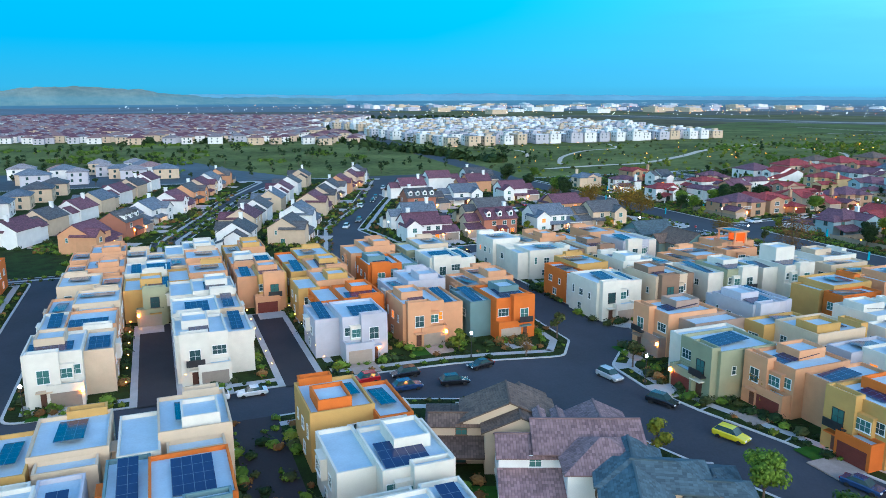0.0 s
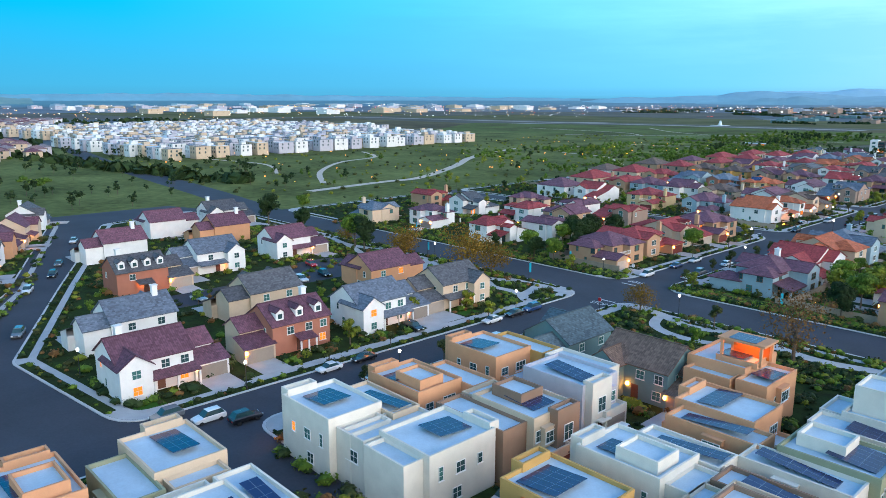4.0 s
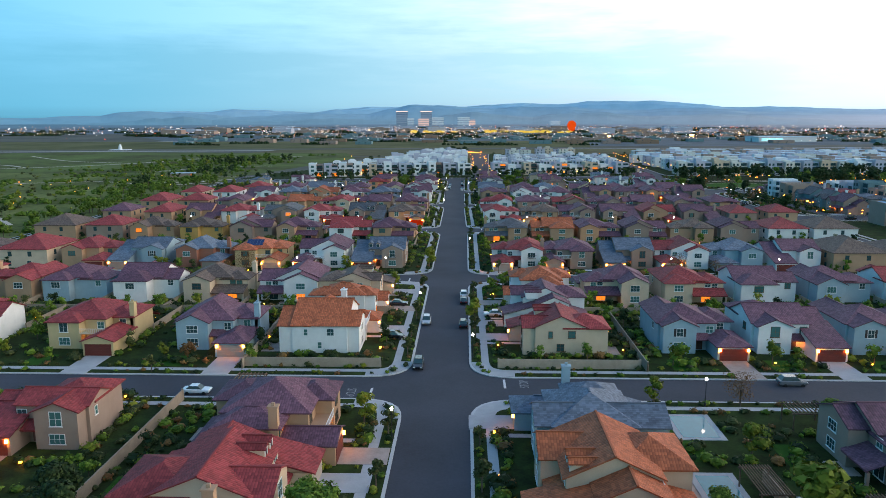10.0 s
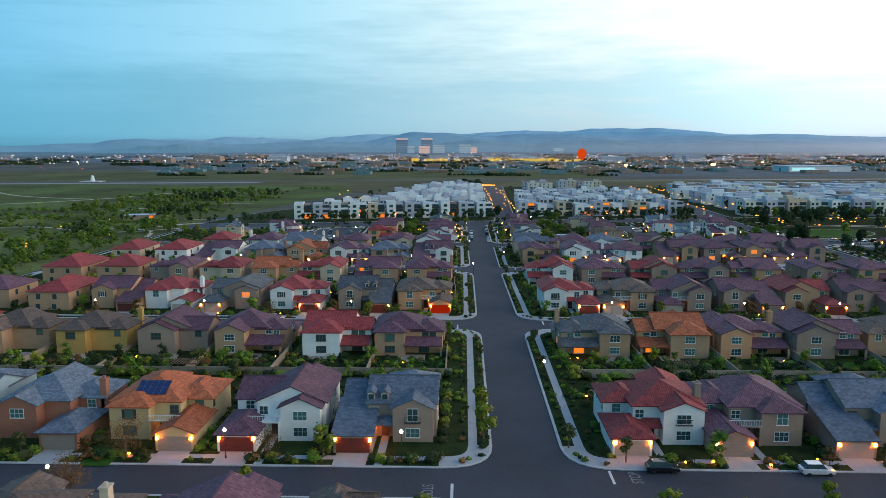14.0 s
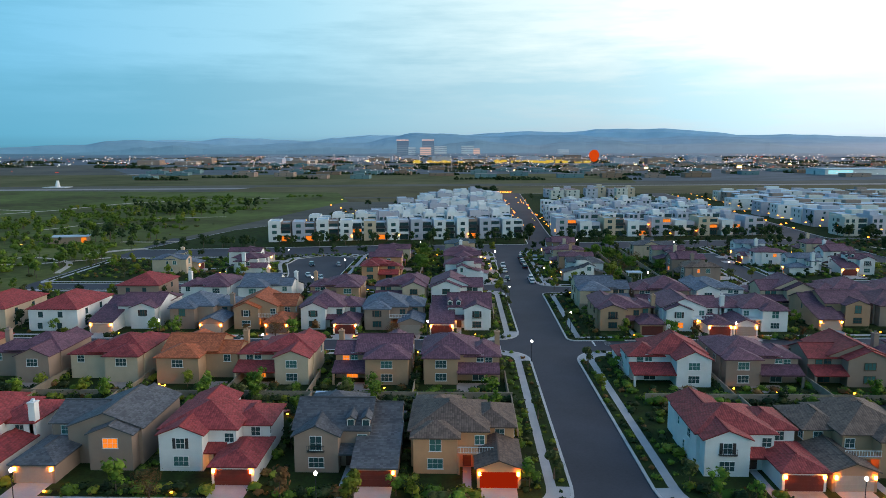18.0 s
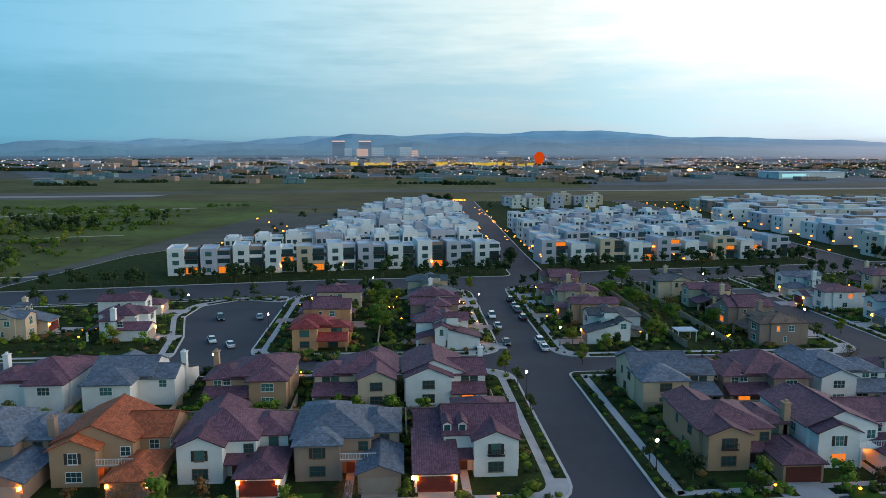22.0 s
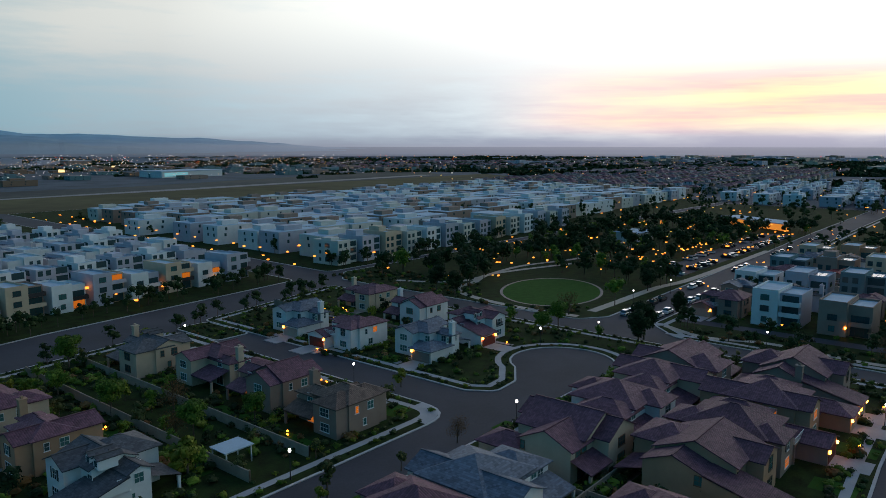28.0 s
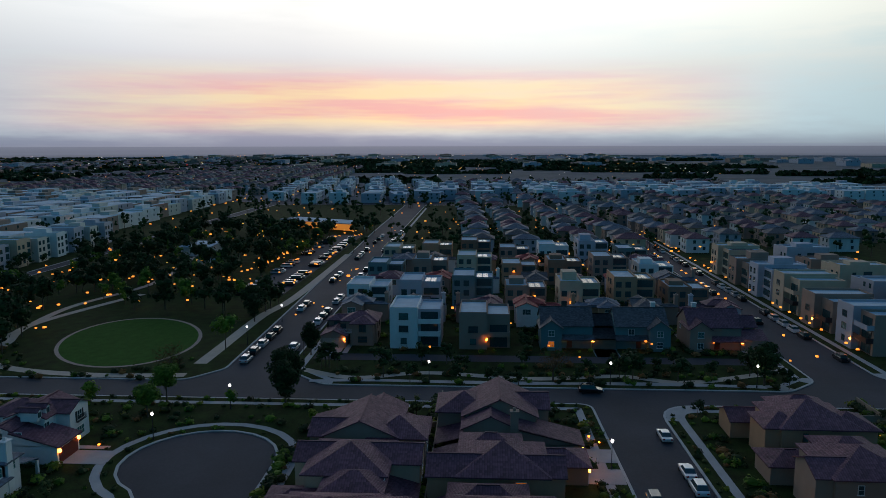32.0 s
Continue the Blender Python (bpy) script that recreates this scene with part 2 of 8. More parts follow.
WALL = {k: surface("stucco_" + n, c, 0.9, 0.10, 0.5, 14.0, 0.12, vary=0.06) for k, n, c in (
    ("w", "white", (0.74, 0.73, 0.71)), ("c", "cream", (0.58, 0.45, 0.325)), ("t", "tan", (0.44, 0.275, 0.17)),
    ("b", "brown", (0.27, 0.17, 0.115)), ("y", "yellow", (0.56, 0.41, 0.22)), ("g", "blue_grey", (0.30, 0.40, 0.45)),
    ("k", "taupe", (0.33, 0.235, 0.185)), ("p", "peach", (0.60, 0.31, 0.165)), ("o", "orange", (0.60, 0.15, 0.025)),
    ("l", "lavender_grey", (0.47, 0.46, 0.51)), ("v", "olive", (0.30, 0.31, 0.20)), ("e", "teal", (0.14, 0.23, 0.24)),
    ("m", "ivory", (0.66, 0.62, 0.54)), ("h", "ochre", (0.52, 0.31, 0.10)), ("s", "sand", (0.58, 0.45, 0.32)), ("r", "red_brick", (0.36, 0.15, 0.10)))}
ASPHALT = surface("asphalt", (0.047, 0.050, 0.061), 0.85, 0.30, 0.07, 3.0, 0.2, sheen=0.35)
ASPHALT_NEW = surface("asphalt_alley", (0.045, 0.038, 0.040), 0.8, 0.2, 0.12, 3.0, 0.2)
CONCRETE = surface("concrete_walk", (0.42, 0.41, 0.40), 0.9, 0.14, 0.4, 5.0, 0.15)
KERB = surface("kerb_concrete", (0.50, 0.49, 0.47), 0.9, 0.12, 0.8, 5.0, 0.15)
PAVER = surface("paver_drive", (0.40, 0.31, 0.26), 0.9, 0.2, 0.8, 5.0, 0.2)
SOIL = surface("mulch_and_groundcover", (0.040, 0.034, 0.020), 0.95, 0.5, 0.30, 2.5, 0.5, tone=(0.028, 0.050, 0.012), sheen=0.05)
LAWN = surface("lawn_grass", (0.040, 0.105, 0.016), 0.95, 0.3, 0.5, 7.0, 0.4, sheen=0.05)
SCRUB = surface("scrub_meadow", (0.070, 0.092, 0.024), 0.95, 0.6, 0.018, 0.25, 0.5, tone=(0.128, 0.142, 0.046), sheen=0.05)
# dry ground, greyed and lightened to carry some distance haze
PLAIN = surface("dry_airfield", (0.115, 0.122, 0.110), 0.95, 0.4, 0.006, 0.08, 0.2, tone=(0.115, 0.108, 0.088), sheen=0.05)
PATHM = surface("decomposed_granite_path", (0.50, 0.43, 0.35), 0.95, 0.12, 0.5, 6.0, 0.1)
FENCE = surface("block_wall", (0.34, 0.27, 0.20), 0.95, 0.2, 0.6, 6.0, 0.2, vary=0.15)
TIMBER = surface("weathered_timber", (0.16, 0.10, 0.065), 0.85, 0.3, 0.8, 9.0, 0.2)
WHITE = surface("white_trim", (0.74, 0.74, 0.72), 0.7, 0.06, 0.8, 9.0, 0.05)
MEMBRANE = surface("roof_membrane", (0.45, 0.56, 0.63), 0.8, 0.14, 0.3, 4.0, 0.1)
GLASS = gloss("window_glass", (0.035, 0.075, 0.080), 0.06)
GLASS_TEAL = gloss("window_glass_green", (0.06, 0.16, 0.15), 0.08)
LIT = glow("lit_window", (1.0, 0.24, 0.022), 1.5)
LAMP = glow("lantern_light", (1.0, 0.25, 0.025), 90.0)
GLOBE = glow("street_lamp_light", (1.0, 0.88, 0.80), 14.0)
SOLAR = gloss("solar_panel", (0.010, 0.022, 0.085), 0.2)


def module_lines(m):
    """Thin pale joints between the modules of a solar array."""
    k = Nodes(m.node_tree, False)
    bs = next(n for n in k.t.nodes if n.type == "BSDF_PRINCIPLED")
    sep = k.add("ShaderNodeSeparateXYZ", Vector=k.add("ShaderNodeTexCoord").outputs["Object"])
    fu = k.math("FRACT", k.math("DIVIDE", sep.outputs[0], 1.02))
    fv = k.math("FRACT", k.math("DIVIDE", sep.outputs[1], 1.68))
    line = k.math("MAXIMUM", k.math("LESS_THAN", fu, 0.045), k.math("LESS_THAN", fv, 0.03))
    old = bs.inputs["Base Color"].links[0].from_socket
    k.set(bs, "Base Color", k.mix(line, old, (0.12, 0.15, 0.2, 1)))


module_lines(SOLAR)
GARAGE = surface("garage_door_paint", (0.34, 0.28, 0.23), 0.7, 0.08, 0.8, 6.0, 0.05, vary=0.35)
GARAGE_RED = surface("garage_door_oxblood", (0.16, 0.04, 0.03), 0.7, 0.12, 0.8, 6.0, 0.05)
DOOR = surface("door_paint", (0.12, 0.055, 0.04), 0.6, 0.15, 1.0, 6.0, 0.05, vary=0.4)
METAL = gloss("dark_metal", (0.05, 0.05, 0.055), 0.45, 0.6)
SHUTTER = surface("shutter_paint", (0.05, 0.042, 0.040), 0.7, 0.2, 1.0, 8.0, 0.1)
RUBBER = surface("tyre_rubber", (0.025, 0.025, 0.025), 0.9, 0.1, 1, 6, 0.05)
BARK = surface("bark", (0.13, 0.095, 0.07), 0.95, 0.3, 2.0, 12.0, 0.4)
LEAF = {k: leaf("leaves_" + k, a, b) for k, a, b in (
    ("green", (0.085, 0.150, 0.018), (0.18, 0.26, 0.032)), ("olive", (0.060, 0.074, 0.024), (0.12, 0.13, 0.040)),
    ("amber", (0.20, 0.115, 0.016), (0.34, 0.19, 0.022)), ("dark", (0.022, 0.044, 0.014), (0.050, 0.080, 0.024)),
    ("lime", (0.15, 0.18, 0.018), (0.25, 0.26, 0.035)), ("rust", (0.17, 0.085, 0.030), (0.24, 0.14, 0.05)))}

# ---- mesh helpers ----
class Mesh:
    """Collects faces, then becomes one mesh."""

    def __init__(self):
        self.v, self.f, self.uv, self.m = [], [], [], []

    def face(self, pts, uv=None, m=0):
        n = len(self.v)
        self.v += [tuple(p) for p in pts]
        self.f.append(tuple(range(n, n + len(pts))))
        self.uv.append(uv or [(0, 0)] * len(pts))
        self.m.append(m)

    def box(self, x0, x1, y0, y1, z0, z1, m=0):
        p = [(x, y, z) for z in (z0, z1) for y in (y0, y1) for x in (x0, x1)]
        for q in ((0, 2, 3, 1), (4, 5, 7, 6), (0, 1, 5, 4), (2, 6, 7, 3), (0, 4, 6, 2), (1, 3, 7, 5)):
            self.face([p[i] for i in q], None, m)
        return self

    def post(self, x, y, z0, z1, r0, r1=None, n=8, m=0):
        r1 = r0 if r1 is None else r1
        ring = [(math.cos(2 * math.pi * i / n), math.sin(2 * math.pi * i / n)) for i in range(n)]
        for i in range(n):
            (a, b), (c, d) = ring[i], ring[(i + 1) % n]
            self.face([(x + a * r0, y + b * r0, z0), (x + c * r0, y + d * r0, z0), (x + c * r1, y + d * r1, z1), (x + a * r1, y + b * r1, z1)], None, m)
        self.face([(x + a * r1, y + b * r1, z1) for a, b in ring], None, m)
        return self

    def slope(self, a, b, c, d, m=0):
        """A roof plane: a to b along the eave, c and d along the ridge (d may equal c), with tile coordinates in metres."""
        a, b, c, d = map(Vector, (a, b, c, d))
        u = (b - a).normalized()
        n = (b - a).cross(c - a).normalized()
        w = n.cross(u)
        pts = [a, b, c] if (c - d).length < 1e-4 else [a, b, c, d]
        self.face(pts, [((p - a).dot(u), (p - a).dot(w)) for p in pts], m)

    def hip(self, x0, x1, y0, y1, z, pitch=0.42, over=0.5, t=0.18):
        x0, x1, y0, y1 = x0 - over, x1 + over, y0 - over, y1 + over
        zb = z - over * pitch
        w, d = x1 - x0, y1 - y0
        h = min(w, d) / 2 * pitch
        zt = zb + t
        if w >= d:
            r0, r1 = (x0 + d / 2, (y0 + y1) / 2, zt + h), (x1 - d / 2, (y0 + y1) / 2, zt + h)
        else:
            r0, r1 = ((x0 + x1) / 2, y0 + w / 2, zt + h), ((x0 + x1) / 2, y1 - w / 2, zt + h)
        A, B, C, D = (x0, y0, zt), (x1, y0, zt), (x1, y1, zt), (x0, y1, zt)
        if w >= d:
            self.slope(A, B, r1, r0), self.slope(B, C, r1, r1), self.slope(C, D, r0, r1), self.slope(D, A, r0, r0)
        else:
            self.slope(A, B, r0, r0), self.slope(B, C, r1, r0), self.slope(C, D, r1, r1), self.slope(D, A, r0, r1)
        if abs(r0[0] - r1[0]) > 1:
            self.box(r0[0], r1[0], r0[1] - 0.13, r0[1] + 0.13, r0[2] - 0.05, r0[2] + 0.09)
        elif abs(r0[1] - r1[1]) > 1:
            self.box(r0[0] - 0.13, r0[0] + 0.13, r0[1], r1[1], r0[2] - 0.05, r0[2] + 0.09)
        lo = [(p[0], p[1], zb) for p in (A, B, C, D)]
        up = [A, B, C, D]
        for i in range(4):
            self.face([lo[i], lo[(i + 1) % 4], up[(i + 1) % 4], up[i]])
        self.face(lo[::-1])
        return zt + h

    def gable(self, x0, x1, y0, y1, z, pitch=0.5, over=0.45, t=0.16, along="x"):
        """Two roof planes with thickness; the ridge runs along x or y."""
        if along == "y":
            f = lambda p: p
            a0, a1, b0, b1 = y0, y1, x0, x1
            P = lambda a, b, zz: (b, a, zz)
        else:
            a0, a1, b0, b1 = x0, x1, y0, y1
            P = lambda a, b, zz: (a, b, zz)
        mid, half = (b0 + b1) / 2, (b1 - b0) / 2
        a0, a1 = a0 - over * 0.7, a1 + over * 0.7
        zr, ze = z + half * pitch, z - over * pitch
        eo = half + over
        flip = along == "y"
        for s in (-1, 1):
            e0, e1 = P(a0, mid + s * eo, ze + t), P(a1, mid + s * eo, ze + t)
            r0, r1 = P(a0, mid, zr + t), P(a1, mid, zr + t)
            quad = (e0, e1, r1, r0) if (s < 0) != flip else (e1, e0, r0, r1)
            self.slope(*quad)
            d0, d1 = P(a0, mid + s * eo, ze), P(a1, mid + s * eo, ze)
            q0, q1 = P(a0, mid, zr), P(a1, mid, zr)
            self.face([d0, d1, e1, e0]), self.face([d0, e0, r0, q0]), self.face([d1, q1, r1, e1]), self.face([d0, q0, q1, d1])
        if along == "y":
            self.box(mid - 0.13, mid + 0.13, a0, a1, zr + t - 0.05, zr + t + 0.09)
        else:
            self.box(a0, a1, mid - 0.13, mid + 0.13, zr + t - 0.05, zr + t + 0.09)
        return zr + t

    def gable_walls(self, x0, x1, y0, y1, z, pitch, along="x"):
        if along == "y":
            m, h = (x0 + x1) / 2, (x1 - x0) / 2 * pitch
            for y in (y0, y1):
                self.face([(x0, y, z), (x1, y, z), (m, y, z + h)])
        else:
            m, h = (y0 + y1) / 2, (y1 - y0) / 2 * pitch
            for x in (x0, x1):
                self.face([(x, y0, z), (x, y1, z), (x, m, z + h)])

    def data(self, name, mats):
        me = bpy.data.meshes.new(name)
        me.from_pydata(self.v, [], self.f)
        lay = me.uv_layers.new(name="UVMap")
        lay.data.foreach_set("uv", [c for uvs in self.uv for p in uvs for c in p])
        for m in mats if isinstance(mats, (list, tuple)) else (mats,):
            me.materials.append(m)
        if any(self.m):
            me.polygons.foreach_set("material_index", self.m)
        me.update()
        return me


def part(name, mesh, mats, parent, label="", at=None):
    me = mesh.data(name, mats) if isinstance(mesh, Mesh) else mesh
    ob = new(name, me)
    ob.parent = parent
    if at is not None:
        ob.matrix_basis = at
    return tagged(ob, label)


def thing(name, x, y, z=0.0, turn=0.0, label="", category="", group="", kind=""):
    ob = new(name)
    ob.empty_display_size = 0.3
    ob.matrix_basis = pose(x, y, z, 0, 0, turn)
    return tagged(ob, label, category, group, kind)


def sheet(name, mesh, mats, label, category, kind="structure", at=None):
    ob = new(name, mesh.data(name, mats) if isinstance(mesh, Mesh) else mesh)
    if at is not None:
        ob.matrix_basis = at
    return tagged(ob, label, category, "", kind)


# ---- windows and doors, shared by all houses ----
def window_mesh(w, h, glass, trim, cols=2, rows=2, shutters=False):
    """Set in the wall's plane, facing -y: frame proud of the wall, pane behind it, thin bars."""
    me = Mesh()
    f = 0.07
    for x0, x1, z0, z1 in ((-w / 2 - f, w / 2 + f, -f, 0), (-w / 2 - f, w / 2 + f, h, h + f), (-w / 2 - f, -w / 2, 0, h), (w / 2, w / 2 + f, 0, h)):
        me.box(x0, x1, -0.09, 0.02, z0, z1, 0)
    me.box(-w / 2 - 0.16, w / 2 + 0.16, -0.14, 0.02, -f - 0.06, -f, 0)
    for i in range(1, cols):
        x = -w / 2 + w * i / cols
        me.box(x - 0.02, x + 0.02, -0.06, -0.02, 0, h, 0)
    for i in range(1, rows):
        z = h * i / rows
        me.box(-w / 2, w / 2, -0.058, -0.022, z - 0.018, z + 0.018, 0)
    if shutters:
        for sx in (-1, 1):
            me.box(sx * (w / 2 + 0.32) - 0.22, sx * (w / 2 + 0.32) + 0.22, -0.07, 0.02, -0.02, h + 0.02, 2)
    me.face([(-w / 2, -0.03, 0), (w / 2, -0.03, 0), (w / 2, -0.03, h), (-w / 2, -0.03, h)], None, 1)
    return me.data("window", [trim, glass, SHUTTER])


WIN = {}


def win(size, mat="n", trim="w"):
    key = (size, mat, trim)
    if key not in WIN:
        w, h, c, r = {"s": (0.7, 1.2, 1, 2), "m": (1.3, 1.3, 2, 2), "l": (2.1, 1.4, 3, 2), "t": (0.6, 1.6, 1, 3), "d": (2.2, 2.1, 2, 1), "q": (0.9, 0.9, 1, 1), "f": (1.6, 2.0, 2, 2), "h": (1.2, 1.5, 2, 2)}[size]
        WIN[key] = window_mesh(w, h, {"n": GLASS, "g": GLASS_TEAL, "l": LIT}[mat], {"w": WHITE, "m": METAL, "b": TIMBER}[trim], c, r, size == "h")
    return WIN[key]


TURN = {"S": 0, "E": 90, "N": 180, "W": 270}


def put_window(parent, side, u, z, x0, x1, y0, y1, size, mat="n", trim="w"):
    """A window on a wall of the box x0..x1, y0..y1; u along the wall, 0 to 1."""
    m = parent.matrix_basis
    px, py = m.translation.x, m.translation.y
    if parent.type == "EMPTY" and px < 160 and py > -110:
        # faces that look away from the whole flight carry no windows
        n = m.to_3x3() @ Vector({"S": (0, -1, 0), "N": (0, 1, 0), "E": (1, 0, 0), "W": (-1, 0, 0)}[side])
        if n.y > 0.7 or n.x < -0.7 and px < (-30 if py > 150 else -8) or n.x > 0.7 and px > 30 and py > 150:
            return None
    if parent.type == "EMPTY" and py < -75 and px < 160 and (m.to_3x3() @ Vector({"S": (0, -1, 0), "N": (0, 1, 0), "E": (1, 0, 0), "W": (-1, 0, 0)}[side])).x < -0.7:
        return None
    if side in "SN":
        at = pose(x0 + (x1 - x0) * u, y0 if side == "S" else y1, z, 0, 0, TURN[side])
    else:
        at = pose(x1 if side == "E" else x0, y0 + (y1 - y0) * u, z, 0, 0, TURN[side])
    return part("window", win(size, mat, trim), None, parent, "lit window with warm light behind it" if mat == "l" else "", at)


def panel_mesh(w, h, n, mat, name):
    me = Mesh()
    for i in range(n):
        me.box(-w / 2, w / 2, -0.06, 0.02, h * i / n + 0.015, h * (i + 1) / n - 0.015)
    me.box(-w / 2 - 0.12, w / 2 + 0.12, -0.03, 0.02, -0.0, h + 0.12)
    return me.data(name, mat)


GARAGE_ME = {"w": panel_mesh(4.9, 2.15, 4, GARAGE, "garage_door"), "r": panel_mesh(4.9, 2.15, 4, GARAGE_RED, "garage_door"), "l": panel_mesh(4.9, 2.15, 4, glow("garage_door_red_glow", (1.0, 0.05, 0.01), 0.4), "garage_door")}
DOOR_ME = panel_mesh(1.0, 2.1, 2, DOOR, "front_door")
LANTERN_ME = Mesh().box(-0.17, 0.17, -0.36, -0.06, 0, 0.46).data("lantern", LAMP)
SOLAR_ME = {}


def solar_mesh(nx, ny):
    if (nx, ny) not in SOLAR_ME:
        me = Mesh().box(0, nx * 1.02, 0, ny * 1.68, 0, 0.05)
        SOLAR_ME[nx, ny] = me.data("solar_panel", SOLAR)
    return SOLAR_ME[nx, ny]


# ---- houses ----
ROOF_WORD = {"R": "red clay tile", "O": "terracotta tile", "P": "plum-brown tile", "B": "brown tile", "G": "slate-grey shingle", "D": "dark grey shingle", "T": "teal-grey shingle", "H": "pale mauve tile", "J": "pale ash tile"}
WALL_WORD = {"w": "white", "c": "cream", "t": "tan", "b": "brown", "y": "pale yellow", "g": "blue-grey", "k": "taupe", "p": "peach", "o": "orange", "l": "lavender-grey", "v": "olive", "e": "teal", "h": "ochre", "m": "ivory", "s": "sand", "r": "red-brick"}
rng = random.Random(7)
HOUSES = []
DRIVES = []


def stand(x, y, turn, w, d):
    """Note where a house stands, so that plants keep clear of it."""
    HOUSES.append((x, y, math.cos(radians(turn)), math.sin(radians(turn)), w / 2, d / 2))



def glass_pick(lit):
    r = rng.random()
    return "l" if r < lit else "g" if r < 0.5 else "n"


def tile_house(x, y, turn, roof, wall, w=14.2, d=16.5, kind=None, lit=0.10, solar=False, chimney=None, detail=2, drive=6.6):
    """Two-storey tract house, front at local -y. detail 2: all parts, 1: fewer windows, 0: walls, roofs and main openings."""
    kind = rng.choice("ABCD") if kind is None else kind
    stand(x, y, turn, w, d + 1)
    flip = rng.choice((-1, 1))
    h = thing("house", x, y, 0, turn, "two-storey %s stucco house with a %s roof" % (WALL_WORD[wall], ROOF_WORD[roof]), "house", "tract houses")
    W, R = WALL[wall], ROOF[roof]
    H, L = 5.6, 2.9
    pitch = 0.38 + 0.09 * rng.random()
    fx = lambda a, b: (a, b) if flip > 0 else (-b, -a)
    hw = w / 2
    trim = rng.choice("wwb")
    y0, y1 = -d / 2 + (7.0 if d > 21 else 4.8), d / 2 - (4.6 if kind in "AC" else 3.6)
    a, b = -hw + 0.3, hw - 0.3
    # main mass
    ma, mb = fx(-hw + 0.3, hw - 4.4)
    sa, sb = fx(hw - 4.5, hw - 0.3)
    ys = y0 + 3.0
    me, rf = Mesh().box(ma, mb, y0, y1, 0, H).box(sa, sb, ys, y1 - 0.01, 0, H - 0.5), Mesh()
    if kind in "AB":
        rf.hip(ma, mb, y0, y1, H, pitch)
        rf.hip(sa - (2.4 if flip > 0 else 0), sb + (2.4 if flip < 0 else 0), ys, y1 - 0.02, H - 0.5, pitch)
    else:
        rf.gable(ma, mb, y0, y1, H, pitch, along="x" if kind == "C" else "y")
        me.gable_walls(ma, mb, y0, y1, H, pitch, "x" if kind == "C" else "y")
        rf.gable(sa - (2.4 if flip > 0 else 0), sb + (2.4 if flip < 0 else 0), ys, y1 - 0.02, H - 0.5, pitch, along="x")
        me.gable_walls(sa, sb, ys, y1 - 0.01, H - 0.5, pitch, "x")
    part("wall", me, W, h)
    part("roof", rf, R, h)
    # two-storey front bay with its own roof
    bx0, bx1 = fx(-hw + 0.8, -hw + 0.8 + w * 0.40)
    by0 = y0 - 2.3
    me, rf = Mesh().box(bx0, bx1, by0, y0 + 0.5, 0, H - 0.12), Mesh()
    if kind in "ACD":
        rf.gable(bx0, bx1, by0, y0 + 3.2, H - 0.12, pitch, along="y")
        me.gable_walls(bx0, bx1, by0, y0 + 0.5, H - 0.12, pitch, "y")
    else:
        rf.hip(bx0, bx1, by0, y0 + 3.6, H - 0.12, pitch)
    part("front_bay", me, W, h)
    part("bay_roof", rf, R, h)
    # two-storey wing to the garden
    rx0, rx1 = fx(a + 0.3, a + w * (0.44 if kind in "AB" else 0.55))
    ry1 = d / 2 - (0.4 if kind in "AC" else 1.0)
    me, rf = Mesh().box(rx0, rx1, y1 - 0.5, ry1, 0, H - 0.16), Mesh()
    if kind in "AD":
        rf.gable(rx0, rx1, y1 - 3.4, ry1, H - 0.16, pitch, along="y")
        me.gable_walls(rx0, rx1, y1 - 0.5, ry1, H - 0.16, pitch, "y")
    else:
        rf.hip(rx0, rx1, y1 - 4.0, ry1, H - 0.16, pitch)
    part("garden_wing", me, W, h)
    part("wing_roof", rf, R, h)
    # garage, one storey, pushed out to the drive
    gx0, gx1 = fx(hw - 5.9, hw)
    gy0 = -d / 2 + 0.4
    me, rf = Mesh().box(gx0, gx1, gy0, ys + 0.2, 0, L), Mesh()
    if kind == "C" and ys - gy0 > 4:
        zt = min(5.2, L + (ys - gy0) * 0.26)
        rf.slope((gx0 - 0.35, gy0 - 0.45, L), (gx1 + 0.35, gy0 - 0.45, L), (gx1 + 0.35, ys, zt + 0.2), (gx0 - 0.35, ys, zt + 0.2))
        rf.box(gx0 - 0.35, gx1 + 0.35, gy0 - 0.47, gy0 - 0.43, L - 0.2, L)
        for xx in (gx0, gx1):
            me.face([(xx, gy0, L - 0.1), (xx, ys, L - 0.1), (xx, ys, zt), (xx, gy0, L)])
        rf.face([(gx0 - 0.35, gy0 - 0.45, L - 0.16), (gx1 + 0.35, gy0 - 0.45, L - 0.16), (gx1 + 0.35, ys, zt), (gx0 - 0.35, ys, zt)])
    elif kind in "AD":
        rf.hip(gx0, gx1, gy0, ys + 0.1, L, pitch * 0.9)
    else:
        rf.gable(gx0, gx1, gy0, ys + 0.1, L, pitch * 0.9, along="y")
        me.gable_walls(gx0, gx1, gy0, ys + 0.1, L, pitch * 0.9, "y")
    part("garage", me, W, h)
    part("garage_roof", rf, R, h)
    shown = not (turn == 180 and y > 150)
    # one door glows red itself, standing in for downlights above it
    lamp_lit = abs(x + 21) < 0.5 and y == 342.5
    if shown:
        part("garage_door", GARAGE_ME["l" if lamp_lit else "r" if rng.random() < 0.3 else "w"], None, h, "garage door glowing red in place of light from downlights" if lamp_lit else "", pose((gx0 + gx1) / 2, gy0, 0.05))
    # porch between bay and garage
    px0, px1 = sorted((bx1 if flip > 0 else bx0, gx0 if flip > 0 else gx1))
